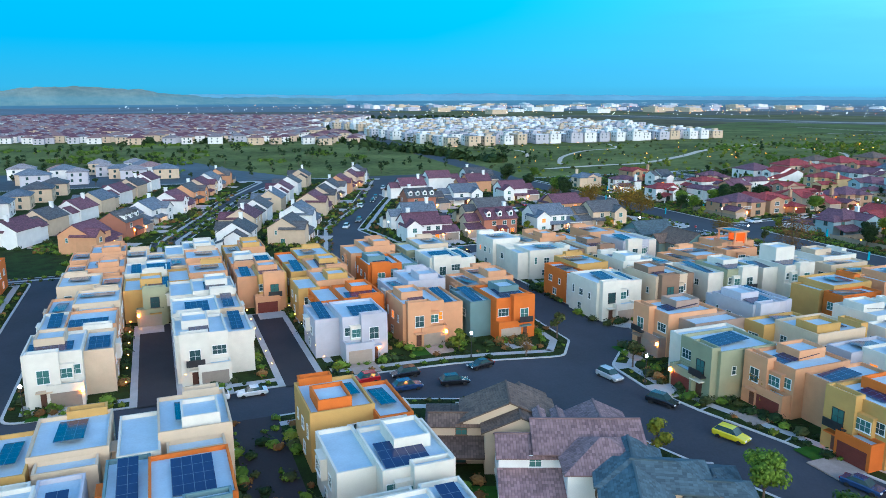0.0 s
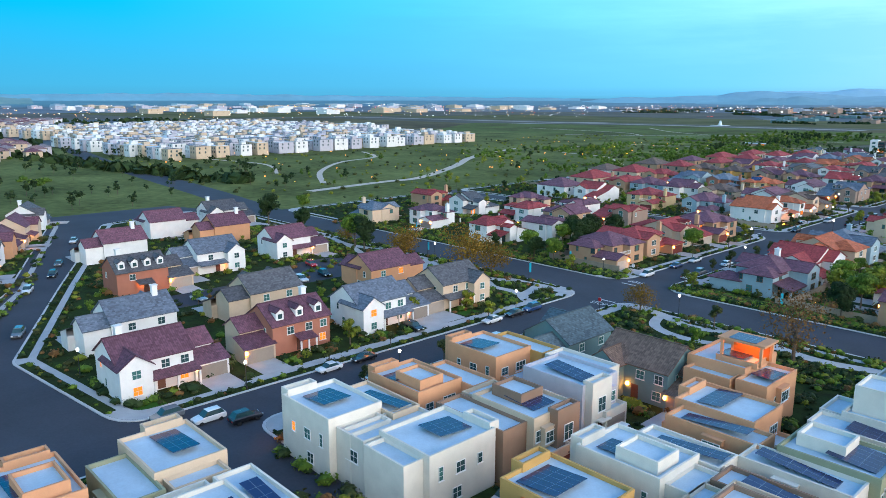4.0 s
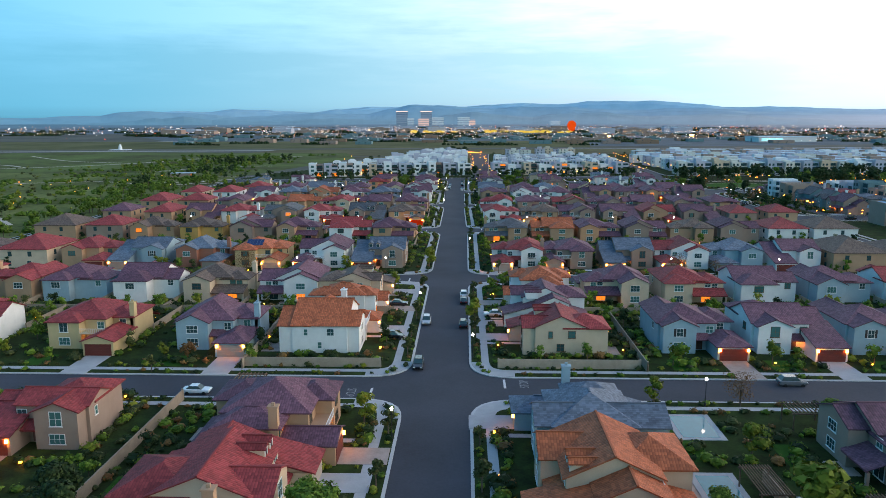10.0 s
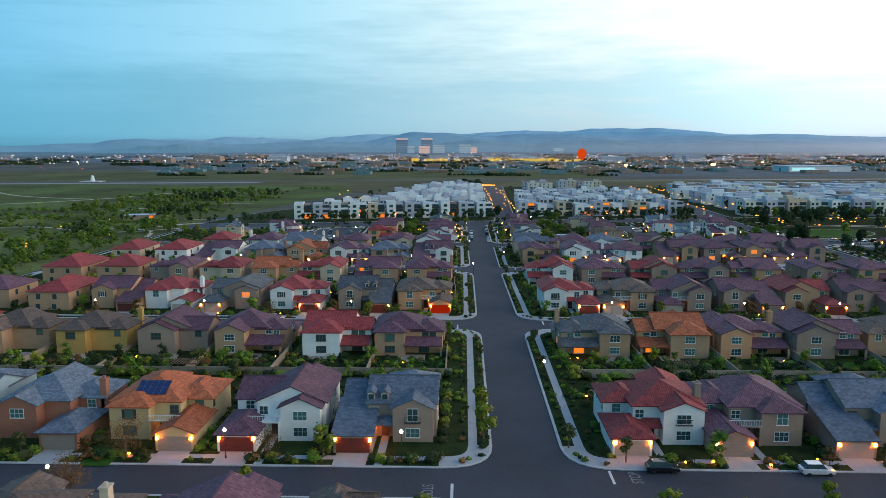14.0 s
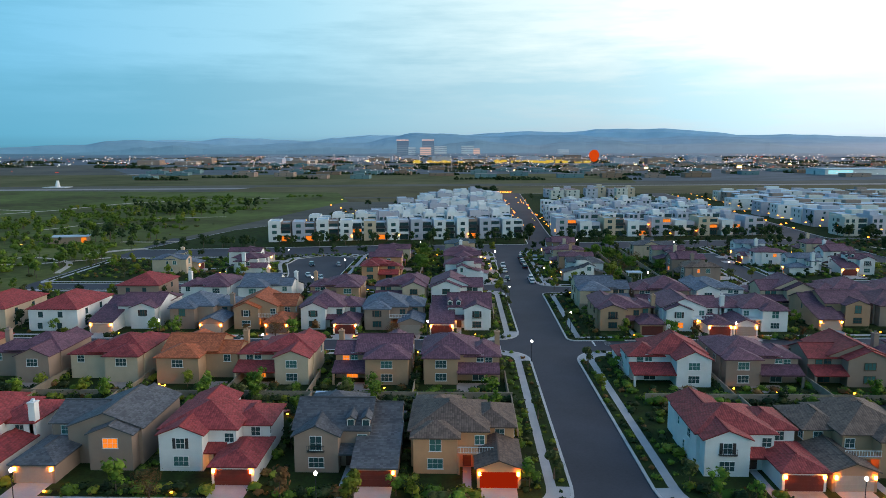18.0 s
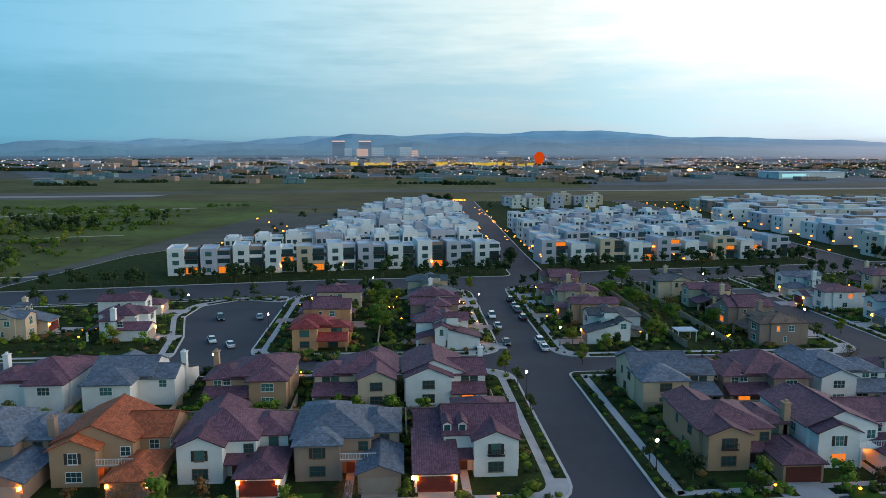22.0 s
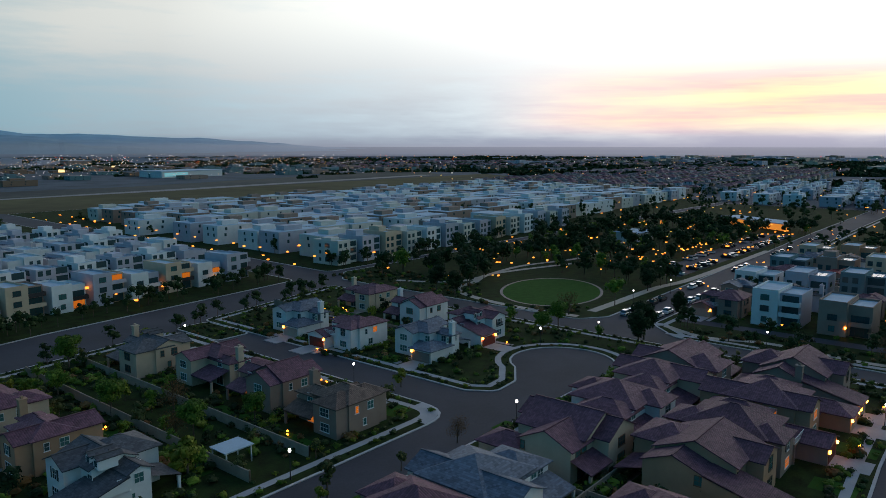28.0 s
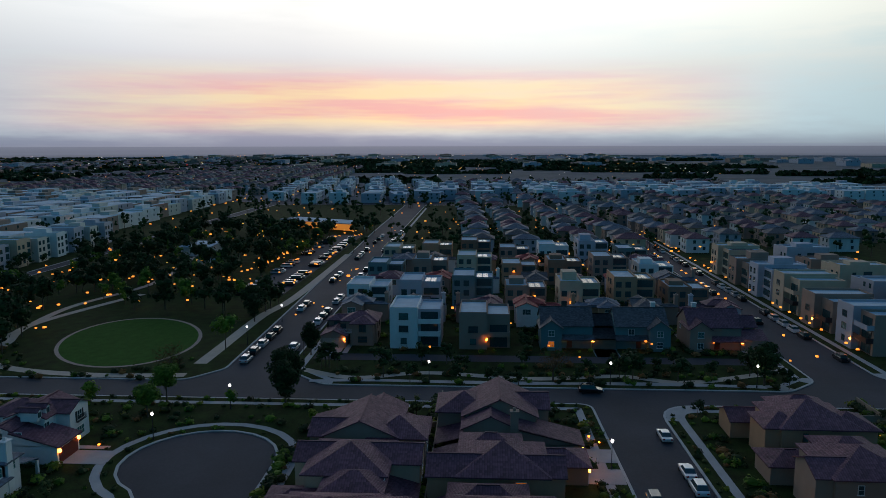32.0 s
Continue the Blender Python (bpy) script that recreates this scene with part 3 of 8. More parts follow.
    if px1 - px0 > 0.9 and detail and shown and kind in "BD":
        q0, q1 = px0 + 0.02, px1 + (2.4 if flip > 0 else 0) - 0.02
        q0 -= 2.4 if flip < 0 else 0
        bal = part("balcony", Mesh().box(q0, q1, by0 - 0.3, y0, 2.95, 3.15).box(q0, q0 + 0.3, by0 - 0.3, by0, 0, 2.95).box(q1 - 0.3, q1, by0 - 0.3, by0, 0, 2.95), W, h)
        rail = Mesh().box(q0, q1, by0 - 0.28, by0 - 0.20, 4.05, 4.13).box(q0, q1, by0 - 0.28, by0 - 0.20, 3.22, 3.28)
        for i in range(14):
            xx = q0 + 0.06 + (q1 - q0 - 0.12) * i / 13
            rail.box(xx - 0.025, xx + 0.025, by0 - 0.26, by0 - 0.22, 3.28, 4.05)
        part("railing", rail, WHITE, bal, "white balcony railing")
    elif px1 - px0 > 0.9 and detail and shown:
        rf = Mesh()
        rf.slope((px0 - 0.2, by0 + 0.2, 2.7), (px1 + 0.2, by0 + 0.2, 2.7), (px1 + 0.2, y0, 3.5), (px0 - 0.2, y0, 3.5))
        rf.box(px0 - 0.2, px1 + 0.2, by0 + 0.2, by0 + 0.4, 2.45, 2.66)
        part("porch_roof", rf, R, h)
    if detail and shown:
        part("front_door", DOOR_ME, None, h, "", pose((px0 + px1) / 2, y0, 0.12))
    if shown and rng.random() < (0.85 if detail else 0.5):
        part("lantern", LANTERN_ME, None, h, "glowing amber wall lantern", pose((gx0 if flip > 0 else gx1) + 0.35 * flip, gy0, 1.9))
        if turn == 0:
            part("lantern", LANTERN_ME, None, h, "glowing amber wall lantern", pose((gx1 if flip > 0 else gx0) - 0.35 * flip, gy0, 1.9))
    if shown and detail > 1 and turn == 0 and kind in "AC":
        bm, bw = (bx0 + bx1) / 2, 1.25
        rail = Mesh().box(bm - bw, bm + bw, by0 - 0.5, by0, 3.2, 3.3).box(bm - bw, bm + bw, by0 - 0.5, by0 - 0.44, 4.1, 4.18)
        for i in range(11):
            xx = bm - bw + 0.03 + (2 * bw - 0.06) * i / 10
            rail.box(xx - 0.02, xx + 0.02, by0 - 0.49, by0 - 0.45, 3.3, 4.1)
        part("iron_balcony", rail, METAL, h, "small dark iron balcony")
    if detail and turn != 180 and rng.random() < 0.6:
        part("lantern", LANTERN_ME, None, h, "glowing amber wall lantern", pose((px0 + px1) / 2 + 0.9 * flip, y0, 2.0))
    # covered patio beside the wing
    ax0, ax1 = sorted((rx1 if flip > 0 else rx0, b if flip > 0 else a))
    py = d / 2 - 0.2
    if detail:
        rf = Mesh()
        rf.slope((ax1 + 0.2, py, 2.55), (ax0, py, 2.55), (ax0, y1, 3.75), (ax1 + 0.2, y1, 3.75))
        rf.box(ax0, ax1, py - 0.3, py - 0.05, 2.25, 2.5)
        rf.face([(ax0, py, 2.45), (ax1, py, 2.45), (ax1, y1, 3.65), (ax0, y1, 3.65)])
        part("patio_roof", rf, R, h)
    if detail and not (turn == 0 and y > 150):
        for ux in (0.97 if flip > 0 else 0.03,):
            xx = ax0 + (ax1 - ax0) * ux
            part("post", Mesh().box(xx - 0.2, xx + 0.2, py - 0.5, py - 0.1, 0, 2.3), W, h)
    glowing = rng.random() < lit * 3
    if detail and not (turn == 0 and y > 150):
        part("patio_door", win("d", "l" if glowing else "n", trim), None, h, "lit glass patio door" if glowing else "", pose((ax0 + ax1) / 2, y1, 0.15, 0, 0, 180))
    if chimney if chimney is not None else rng.random() < 0.3:
        cx = (hw - 0.4) * flip
        part("chimney", Mesh().box(cx - 0.5, cx + 0.5, y0 + 3, y0 + 4.2, 0, 7.9).box(cx - 0.62, cx + 0.62, y0 + 2.88, y0 + 4.32, 7.9, 8.1).box(cx - 0.2, cx + 0.2, y0 + 3.4, y0 + 3.8, 8.1, 8.5), W, h)
    if solar and kind != "D" or (detail > 1 and kind == "C" and rng.random() < 0.08):
        part("solar_panel", solar_mesh(5, 2), None, h, "dark blue rooftop solar panels", Matrix.Translation((-2.55 - 1.9 * flip, y0 + 0.9, H + 0.30 + 0.9 * pitch)) @ pose(0, 0, 0, math.degrees(math.atan(pitch))))
    if kind == "C" and shown and detail > 1:
        for dx in (0.4, 2.6):
            dx = dx * flip + 0.3 * flip
            me, rf = Mesh().box(dx - 0.6, dx + 0.6, y0 + 0.5, y0 + 3.2, H - 0.2, H + 1.35), Mesh()
            rf.gable(dx - 0.6, dx + 0.6, y0 + 0.4, y0 + 3.8, H + 1.35, 0.6, over=0.2, along="y")
            me.gable_walls(dx - 0.6, dx + 0.6, y0 + 0.5, y0 + 3.2, H + 1.35, 0.6, "y")
            dm = part("dormer", me, W, h)
            part("dormer_roof", rf, R, dm)
            part("dormer_window", win("q", "n", "w"), None, dm, "", pose(dx, y0 + 0.5, H + 0.3))
    # windows
    spots = [("S", 0.66 if flip > 0 else 0.34, 3.5, "m"), ("N", 0.75 if flip > 0 else 0.25, 3.9, "m"), ("E", 0.3, 3.5, "s"), ("W", 0.3, 3.5, "m"), ("E", 0.72, 3.5, "m"), ("W", 0.75, 3.5, "s")]
    if detail > 1:
        spots += [("E", 0.5, 0.95, "m"), ("W", 0.5, 0.95, "s")]
    if detail == 1:
        spots = spots[:4]
    if not detail:
        spots = []
    for sd, u, z, size in spots:
        put_window(h, sd, u, z, a, b, y0, y1, size, glass_pick(lit if z < 2 else lit * 0.15), trim)
    put_window(h, "S", 0.5, 3.3, sa, sb, ys, y1, "m", glass_pick(lit * 0.15), trim)
    put_window(h, "N", 0.5, 3.4, rx0, rx1, y1, ry1, "l", glass_pick(lit * 0.2), trim)
    if turn == 180 and y > 150:
        put_window(h, "N", 0.5, 3.4, sa, sb, ys, y1 - 0.01, "m", glass_pick(lit * 0.2), trim)
    put_window(h, "S", 0.5, 3.4, bx0, bx1, by0, y0, rng.choice("lh") if kind in "AD" else rng.choice("fh"), glass_pick(lit * 0.2), trim)
    if detail:
        put_window(h, "N", 0.5, 0.8, rx0, rx1, y1, ry1, "l", glass_pick(lit * 1.2), trim)
        put_window(h, "S", 0.5, 0.8, bx0, bx1, by0, y0, "l", glass_pick(lit), trim)
    # drive and path to the door
    co, si = math.cos(radians(turn)), math.sin(radians(turn))
    mx, my = (gx0 + gx1) / 2, gy0 - drive / 2
    DRIVES.append((x + mx * co - my * si, y + mx * si + my * co, co, si, (gx1 - gx0) / 2 - 0.5, drive / 2))
    if shown:
        part("driveway", Mesh().box(gx0 + 0.5, gx1 - 0.5, gy0 - drive, gy0, -0.155, 0.03), CONCRETE if rng.random() < 0.8 else PAVER, h)
    if detail > 1 and shown:
        part("front_path", Mesh().box((px0 + px1) / 2 - 0.6, (px0 + px1) / 2 + 0.6, gy0 - 4.5, y0, -0.10, 0.022), CONCRETE, h)
    return h


def farm_house(x, y, turn, roof, wall, w=12.0, d=11.0, dormers=0, porch=True, lit=0.08, wing=1, far=False):
    """White-boarded house with steep gables, front at local -y; a lower garage wing to one side."""
    h = thing("house", x, y, 0, turn, "two-storey %s farmhouse with a steep %s gable roof" % (WALL_WORD[wall], ROOF_WORD[roof]), "house", "gabled farmhouses")
    stand(x, y, turn, w, d + 1)
    W, R = WALL[wall], ROOF[roof]
    H, pitch = 5.6, 0.62
    hw, hd = w / 2, d / 2
    me, rf = Mesh().box(-hw, hw, -hd + 1.5, hd, 0, H), Mesh()
    rf.gable(-hw, hw, -hd + 1.5, hd, H, pitch, along="x")
    me.gable_walls(-hw, hw, -hd + 1.5, hd, H, pitch, "x")
    part("wall", me, W, h)
    part("roof", rf, R, h)
    s = wing
    gx0, gx1 = (-hw - 0.3, -hw + 4.6) if s > 0 else (hw - 4.6, hw + 0.3)
    me, rf = Mesh().box(gx0, gx1, -hd - 0.6, 0, 0, H - 0.2), Mesh()
    if not dormers:
        rf.gable(gx0, gx1, -hd - 0.6, 1.6, H - 0.2, 0.72, along="y")
        me.gable_walls(gx0, gx1, -hd - 0.6, 0, H - 0.2, 0.72, "y")
        part("gable_bay", me, W, h)
        part("bay_roof", rf, R, h)
        put_window(h, "S", 0.5, 3.5, gx0, gx1, -hd - 0.6, 0, "m", glass_pick(lit))
        put_window(h, "S", 0.5, 0.9, gx0, gx1, -hd - 0.6, 0, "m", glass_pick(lit))
    for i in range(dormers):
        dx = -hw + w * (i + 0.5) / dormers
        me, rf = Mesh().box(dx - 0.75, dx + 0.75, -hd + 2.2, -hd + 4.5, H, H + 2.1), Mesh()
        rf.gable(dx - 0.75, dx + 0.75, -hd + 2.1, -hd + 5.6, H + 2.1, 0.7, over=0.2, along="y")
        me.gable_walls(dx - 0.75, dx + 0.75, -hd + 2.2, -hd + 4.5, H + 2.1, 0.7, "y")
        dm = part("dormer", me, WHITE, h, "white dormer")
        part("dormer_roof", rf, R, dm)
        put_window(dm, "S", 0.5, H + 0.85, dx - 0.75, dx + 0.75, -hd + 2.2, 0, "q", "n")
    if porch:
        p0, p1 = (gx1 + 0.2, hw) if s > 0 else (-hw, gx0 - 0.2)
        if dormers:
            p0, p1 = -1.6, 1.6
        rf = Mesh()
        rf.slope((p0 - 0.3, -hd - 0.9, 2.7), (p1 + 0.3, -hd - 0.9, 2.7), (p1 + 0.3, -hd + 1.5, 3.4), (p0 - 0.3, -hd + 1.5, 3.4))
        rf.box(p0 - 0.3, p1 + 0.3, -hd - 0.9, -hd - 0.75, 2.5, 2.66)
        part("porch_roof", rf, R, h)
        for k in range(0 if far else 3):
            xx = p0 + (p1 - p0) * k / 2
            part("post", Mesh().box(xx - 0.13, xx + 0.13, -hd - 0.85, -hd - 0.59, 0, 2.55), WHITE, h)
    part("front_door", DOOR_ME, None, h, "", pose(0.6 * s, -hd + 1.5, 0.15))
    # wing with the garage to the other side
    bx0, bx1 = (hw - 0.3, hw + 4.6) if s > 0 else (-hw - 4.6, -hw + 0.3)
    me, rf = Mesh().box(bx0, bx1, -0.8, hd - 0.6, 0, 4.9), Mesh()
    rf.gable(bx0, bx1, -0.8, hd - 0.6, 4.9, pitch, along="x")
    me.gable_walls(bx0, bx1, -0.8, hd - 0.6, 4.9, pitch, "x")
    part("side_wing", me, W if wall != "r" else WALL["s"], h)
    part("wing_roof", rf, R, h)
    cx0, cx1 = (bx0 + 0.2, bx1 + 1.2) if s > 0 else (bx0 - 1.2, bx1 - 0.2)
    me, rf = Mesh().box(cx0, cx1, -hd + 0.9, -0.6, 0, 2.8), Mesh()
    rf.slope((cx0 - 0.3, -hd + 0.5, 2.7), (cx1 + 0.3, -hd + 0.5, 2.7), (cx1 + 0.3, -0.8, 4.3), (cx0 - 0.3, -0.8, 4.3))
    me.face([(cx0, -hd + 0.9, 2.8), (cx0, -0.8, 2.8), (cx0, -0.8, 4.2)]), me.face([(cx1, -hd + 0.9, 2.8), (cx1, -0.8, 2.8), (cx1, -0.8, 4.2)])
    part("garage", me, W if wall != "r" else WALL["s"], h)
    part("garage_roof", rf, R, h)
    gm = (cx0 + cx1) / 2
    part("garage_door", GARAGE_ME["w"], None, h, "", pose(gm, -hd + 0.9, 0.05))
    co, si = math.cos(radians(turn)), math.sin(radians(turn))
    DRIVES.append((x + gm * co + (hd + 2.4) * si, y + gm * si - (hd + 2.4) * co, co, si, 2.7, 3.3))
    part("driveway", Mesh().box(gm - 2.7, gm + 2.7, -hd - 5.6, -hd + 0.9, -0.1, 0.03), CONCRETE, h)
    part("lantern", LANTERN_ME, None, h, "glowing amber wall lantern", pose(gm - 2.7, -hd + 0.9, 1.9))
    put_window(h, "S", 0.5, 3.3, bx0, bx1, -0.8, hd, "q", "n")
    if rng.random() < 0.6:
        cx = -hw * 0.6 * s
        part("chimney", Mesh().box(cx - 0.5, cx + 0.5, 0.8, 1.8, 5, 10.0).box(cx - 0.62, cx + 0.62, 0.68, 1.92, 10.0, 10.2), WHITE, h)
    for sd, u, z, size in [("S", 0.30, 3.5, "m"), ("S", 0.62, 3.5, "m"), ("S", 0.88, 3.5, "m"), ("S", 0.86, 0.9, "m"), ("E", 0.28, 3.5, "s"), ("E", 0.72, 3.5, "s"), ("E", 0.5, 0.9, "m"),
                           ("W", 0.28, 3.5, "s"), ("W", 0.72, 3.5, "s"), ("W", 0.5, 0.9, "m"), ("N", 0.25, 3.5, "m"), ("N", 0.7, 3.5, "m")][::4 if far else 1]:
        put_window(h, sd, u, z, -hw, hw, -hd + 1.5, hd, size, glass_pick(lit * (2 if z < 2 else 0.7)))
    part("lantern", LANTERN_ME, None, h, "glowing amber wall lantern", pose(-0.6 * s, -hd + 1.5, 2.0))
    return h


def parapet(me, x0, x1, y0, y1, z, t=0.25, up=0.55):
    """Wall top round a flat roof."""
    me.box(x0, x1, y0, y0 + t, z, z + up).box(x0, x1, y1 - t, y1, z, z + up).box(x0, x0 + t, y0 + t, y1 - t, z, z + up).box(x1 - t, x1, y0 + t, y1 - t, z, z + up)


def cube_house(x, y, turn, wall, other=None, w=12.5, d=15.0, solar=True, lit=0.05, tower=False, seed=None):
    """Stacked flat-roofed boxes with parapets, front at local -y."""
    r = random.Random(seed if seed is not None else int(x * 7 + y * 13))
    wall, other = ("m" if q == "w" else q for q in (wall, other or wall))
    h = thing("house", x, y, 0, turn, "flat-roofed modern stucco house in %s%s with parapets" % (WALL_WORD[wall], " and " + WALL_WORD[other] if other != wall else ""), "house", "flat-roofed houses")
    stand(x, y, turn, w, d)
    flip = r.choice((-1, 1))
    fx = lambda a, b: (a, b) if flip > 0 else (-b, -a)
    hw, hd = w / 2, d / 2
    up = r.uniform(-0.3, 0.5)
    masses = [("wall", *fx(-hw, hw - 4.2), -hd + 1.2, hd - 2.4, 7.0 + up, wall), ("side_block", *fx(hw - 4.4, hw), -hd + r.uniform(2.2, 4.2), hd, 6.3 + up * 0.5, other), ("entry_block", *fx(-hw + 0.6, -hw + 5.0), -hd, -hd + 1.6, 7.5 + up, other if r.random() < 0.5 else wall), ("rear_block", *fx(-hw + 1.0, hw - 5.0), hd - 2.6, hd + 0.4, 3.6 if r.random() < 0.5 else 6.2, wall)]
    gx = (masses[0][1] + masses[0][2]) / 2 + 1.6 * flip
    gy = -hd - r.uniform(0.2, 1.4)
    masses.append(("garage_block", gx - 2.5, gx + 2.5, gy, -hd + 1.3, 3.0, other if r.random() < 0.4 else wall))
    if r.random() < 0.5 and (x, y) != (50, -2):
        masses.append(("upper_block", *fx(-hw + 1.2, -hw + 5.4), -1.5, hd - 3.4, 8.0 + up, other))
    if tower:
        masses.append(("roof_room", *fx(-hw + 0.5, 0.0), -1.0, hd - 3.0, 10.0, wall))
    for n, x0, x1, y0, y1, z, c in masses:
        me = Mesh().box(x0, x1, y0, y1, 0 if n not in ("roof_room", "upper_block") else 6.5, z)
        parapet(me, x0, x1, y0, y1, z)
        if n != "wall":
            me.box(x0 + 0.25, x1 - 0.25, y0 + 0.25, y1 - 0.25, z, z + 0.06, 1)
        p = part(n, me, [WALL[c], MEMBRANE], h)
        if n == "wall":
            part("flat_roof", Mesh().box(x0 + 0.25, x1 - 0.25, y0 + 0.25, y1 - 0.25, z, z + 0.06), MEMBRANE, p, "pale grey roof membrane")
            if solar:
                a, b = r.choice(((3, 4), (4, 3), (5, 3), (4, 4), (6, 2)))
                part("solar_panel", solar_mesh(a, b), None, p, "dark blue rooftop solar panels", Matrix.Translation(((x0 + x1) / 2 - a * 0.51 + r.uniform(-0.8, 0.8), y0 + 0.9 + r.uniform(0, 1.2), z + 0.16)) @ pose(0, 0, 0, 5))
        elif n == "side_block" and solar and r.random() < 0.75:
            a, b = r.choice(((2, 4), (2, 5), (3, 3)))
            part("solar_panel", solar_mesh(a, b), None, p, "dark blue rooftop solar panels", Matrix.Translation(((x0 + x1) / 2 - a * 0.51, y0 + 1.2 + r.uniform(0, 1.5), z + 0.16)) @ pose(0, 0, 0, 5))
    m, s = masses[0], masses[1]
    for sd, u, z, size in [("S", 0.82 if flip > 0 else 0.18, 4.3, "l"), ("S", 0.8 if flip > 0 else 0.2, 0.9, "l"), ("W" if flip > 0 else "E", 0.25, 3.9, "s"), ("W" if flip > 0 else "E", 0.55, 3.9, "m"), ("W" if flip > 0 else "E", 0.6, 0.9, "m"), ("W" if flip > 0 else "E", 0.84, 3.9, "t"), ("N", 0.3, 4.0, "l"), ("N", 0.75, 4.0, "m")]:
        put_window(h, sd, u, z, m[1], m[2], m[3], m[4], size, r.choice("ngn") if r.random() > lit else "l")
    for sd, u, z, size in [("E" if flip > 0 else "W", 0.3, 3.6, "m"), ("E" if flip > 0 else "W", 0.7, 3.6, "s"), ("E" if flip > 0 else "W", 0.5, 0.9, "m"), ("N", 0.5, 3.5, "l")]:
        put_window(h, sd, u, z, s[1], s[2], s[3], s[4], size, r.choice("ngn") if r.random() > lit else "l")
    en = masses[2]
    # box bays with wide panes, and a thin canopy over the garage
    tone = WALL[r.choice((wall, other, "m"))]
    for sd in ("S", "E" if flip > 0 else "W"):
        if sd == "S":
            cx, cy, rz = (m[1] + m[2]) / 2 + 1.5 * flip, m[3], 0
        else:
            cx, cy, rz = (s[2] if flip > 0 else s[1]), (s[3] + s[4]) / 2 + 0.6, 90 * flip
        if r.random() < 0.7:
            bay = part("window_bay", Mesh().box(-1.25, 1.25, -0.7, 0.1, 3.6, 6.0).box(-1.35, 1.35, -0.8, 0.1, 6.0, 6.15), tone, h, "", pose(cx, cy, 0, 0, 0, rz))
            part("bay_window", win("l", r.choice("gng"), "w"), None, bay, "", pose(0, -0.7, 4.1))
    put_window(h, "S", 0.5, 3.7, en[1], en[2], en[3], en[4], "f", r.choice("ng"), "m" if r.random() < 0.4 else "w")
    if r.random() < 0.5:
        part("balcony", Mesh().box(en[1] + 0.8, en[2] - 0.8, -hd - 1.0, -hd, 3.3, 3.5).box(en[1] + 0.8, en[2] - 0.8, -hd - 1.0, -hd - 0.94, 3.5, 4.4), METAL, h)
    part("front_door", DOOR_ME, None, h, "", pose((en[1] + en[2]) / 2, -hd, 0.1))
    DRIVES.append((x, y, math.cos(radians(turn)), math.sin(radians(turn)), hw + 0.2, hd + 0.6))
    part("canopy", Mesh().box((en[1] + en[2]) / 2 - 1.1, (en[1] + en[2]) / 2 + 1.1, -hd - 1.0, -hd, 2.5, 2.68), WALL[other], h)
    part("garage_door", GARAGE_ME["r" if other == "o" or r.random() < 0.4 else "w"], None, h, "", pose(gx, gy, 0.05) @ Matrix.Scale(0.8, 4, (1, 0, 0)))
    part("driveway", Mesh().box(gx - 2.3, gx + 2.3, gy - 4.6, gy, -0.1, 0.045), PAVER if r.random() < 0.5 else CONCRETE, h)
    if r.random() < 0.5:
        part("lantern", LANTERN_ME, None, h, "glowing amber wall lantern", pose(gx + 2.2 * flip, gy, 2.2))
    if r.random() < 0.6:
        part("lantern", LANTERN_ME, None, h, "glowing amber wall lantern", pose((en[1] + en[2]) / 2 + 0.8, -hd, 2.0))
    return h

# ---- ground, roads and blocks ----
def flat(points, z):
    me = Mesh()
    me.face([(p[0], p[1], z) for p in points])
    return me


ground = Mesh()
rings = [0, 300, 700, 1300, 2200, 3300, 4000, 4700]
RISE = {3300: 4.0, 4000: 16.0, 4700: 40.0}
for r0, r1 in zip(rings, rings[1:]):
    for i in range(64):
        a, b = 2 * math.pi * i / 64, 2 * math.pi * (i + 1) / 64
        q = [(r * math.cos(c), 200 + r * math.sin(c), RISE.get(r, 0.0) - 0.30) for r, c in ((r0, a), (r1, a), (r1, b), (r0, b))]
        ground.face(q[1:] if r0 == 0 else q)
# outermost rings carry blue-grey distance haze in their base colour
HAZY = surface("far_plain_haze_tint", (0.135, 0.170, 0.200), 0.95, 0.3, 0.003, 0.03, 0.1, sheen=0.05)
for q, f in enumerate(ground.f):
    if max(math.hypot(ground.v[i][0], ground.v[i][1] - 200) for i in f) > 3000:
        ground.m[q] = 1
sheet("ground", ground, [PLAIN, HAZY], "flat dry plain reaching to the horizon, tinted with haze far out", "ground")
sheet("meadow", flat([(-660, -300), (-310, -300), (-292, -190), (-360, -118), (-275, -91), (-215, -60), (-190, -10), (-168, 40), (-168, 600), (-420, 640), (-700, 620), (-640, 200)], -0.20), SCRUB, "green scrub meadow with shrubs", "meadow")
DRYSCRUB = surface("dry_scrub_and_earth", (0.098, 0.082, 0.044), 0.95, 0.5, 0.012, 0.12, 0.4, tone=(0.098, 0.130, 0.036), sheen=0.05)
sheet("scrubland", flat([(-168, 600), (-150, 700), (-120, 860), (-150, 980), (-520, 1010), (-860, 860), (-700, 620), (-420, 640)], -0.195), DRYSCRUB, "brown and green scrubland beyond the meadow", "meadow")
sheet("road", flat([(-210, -230), (200, -230), (200, 30), (164, 300), (164, 604), (-170, 604), (-168, 36), (-210, 20)], -0.15), ASPHALT, "dark asphalt of the streets between the blocks", "road")


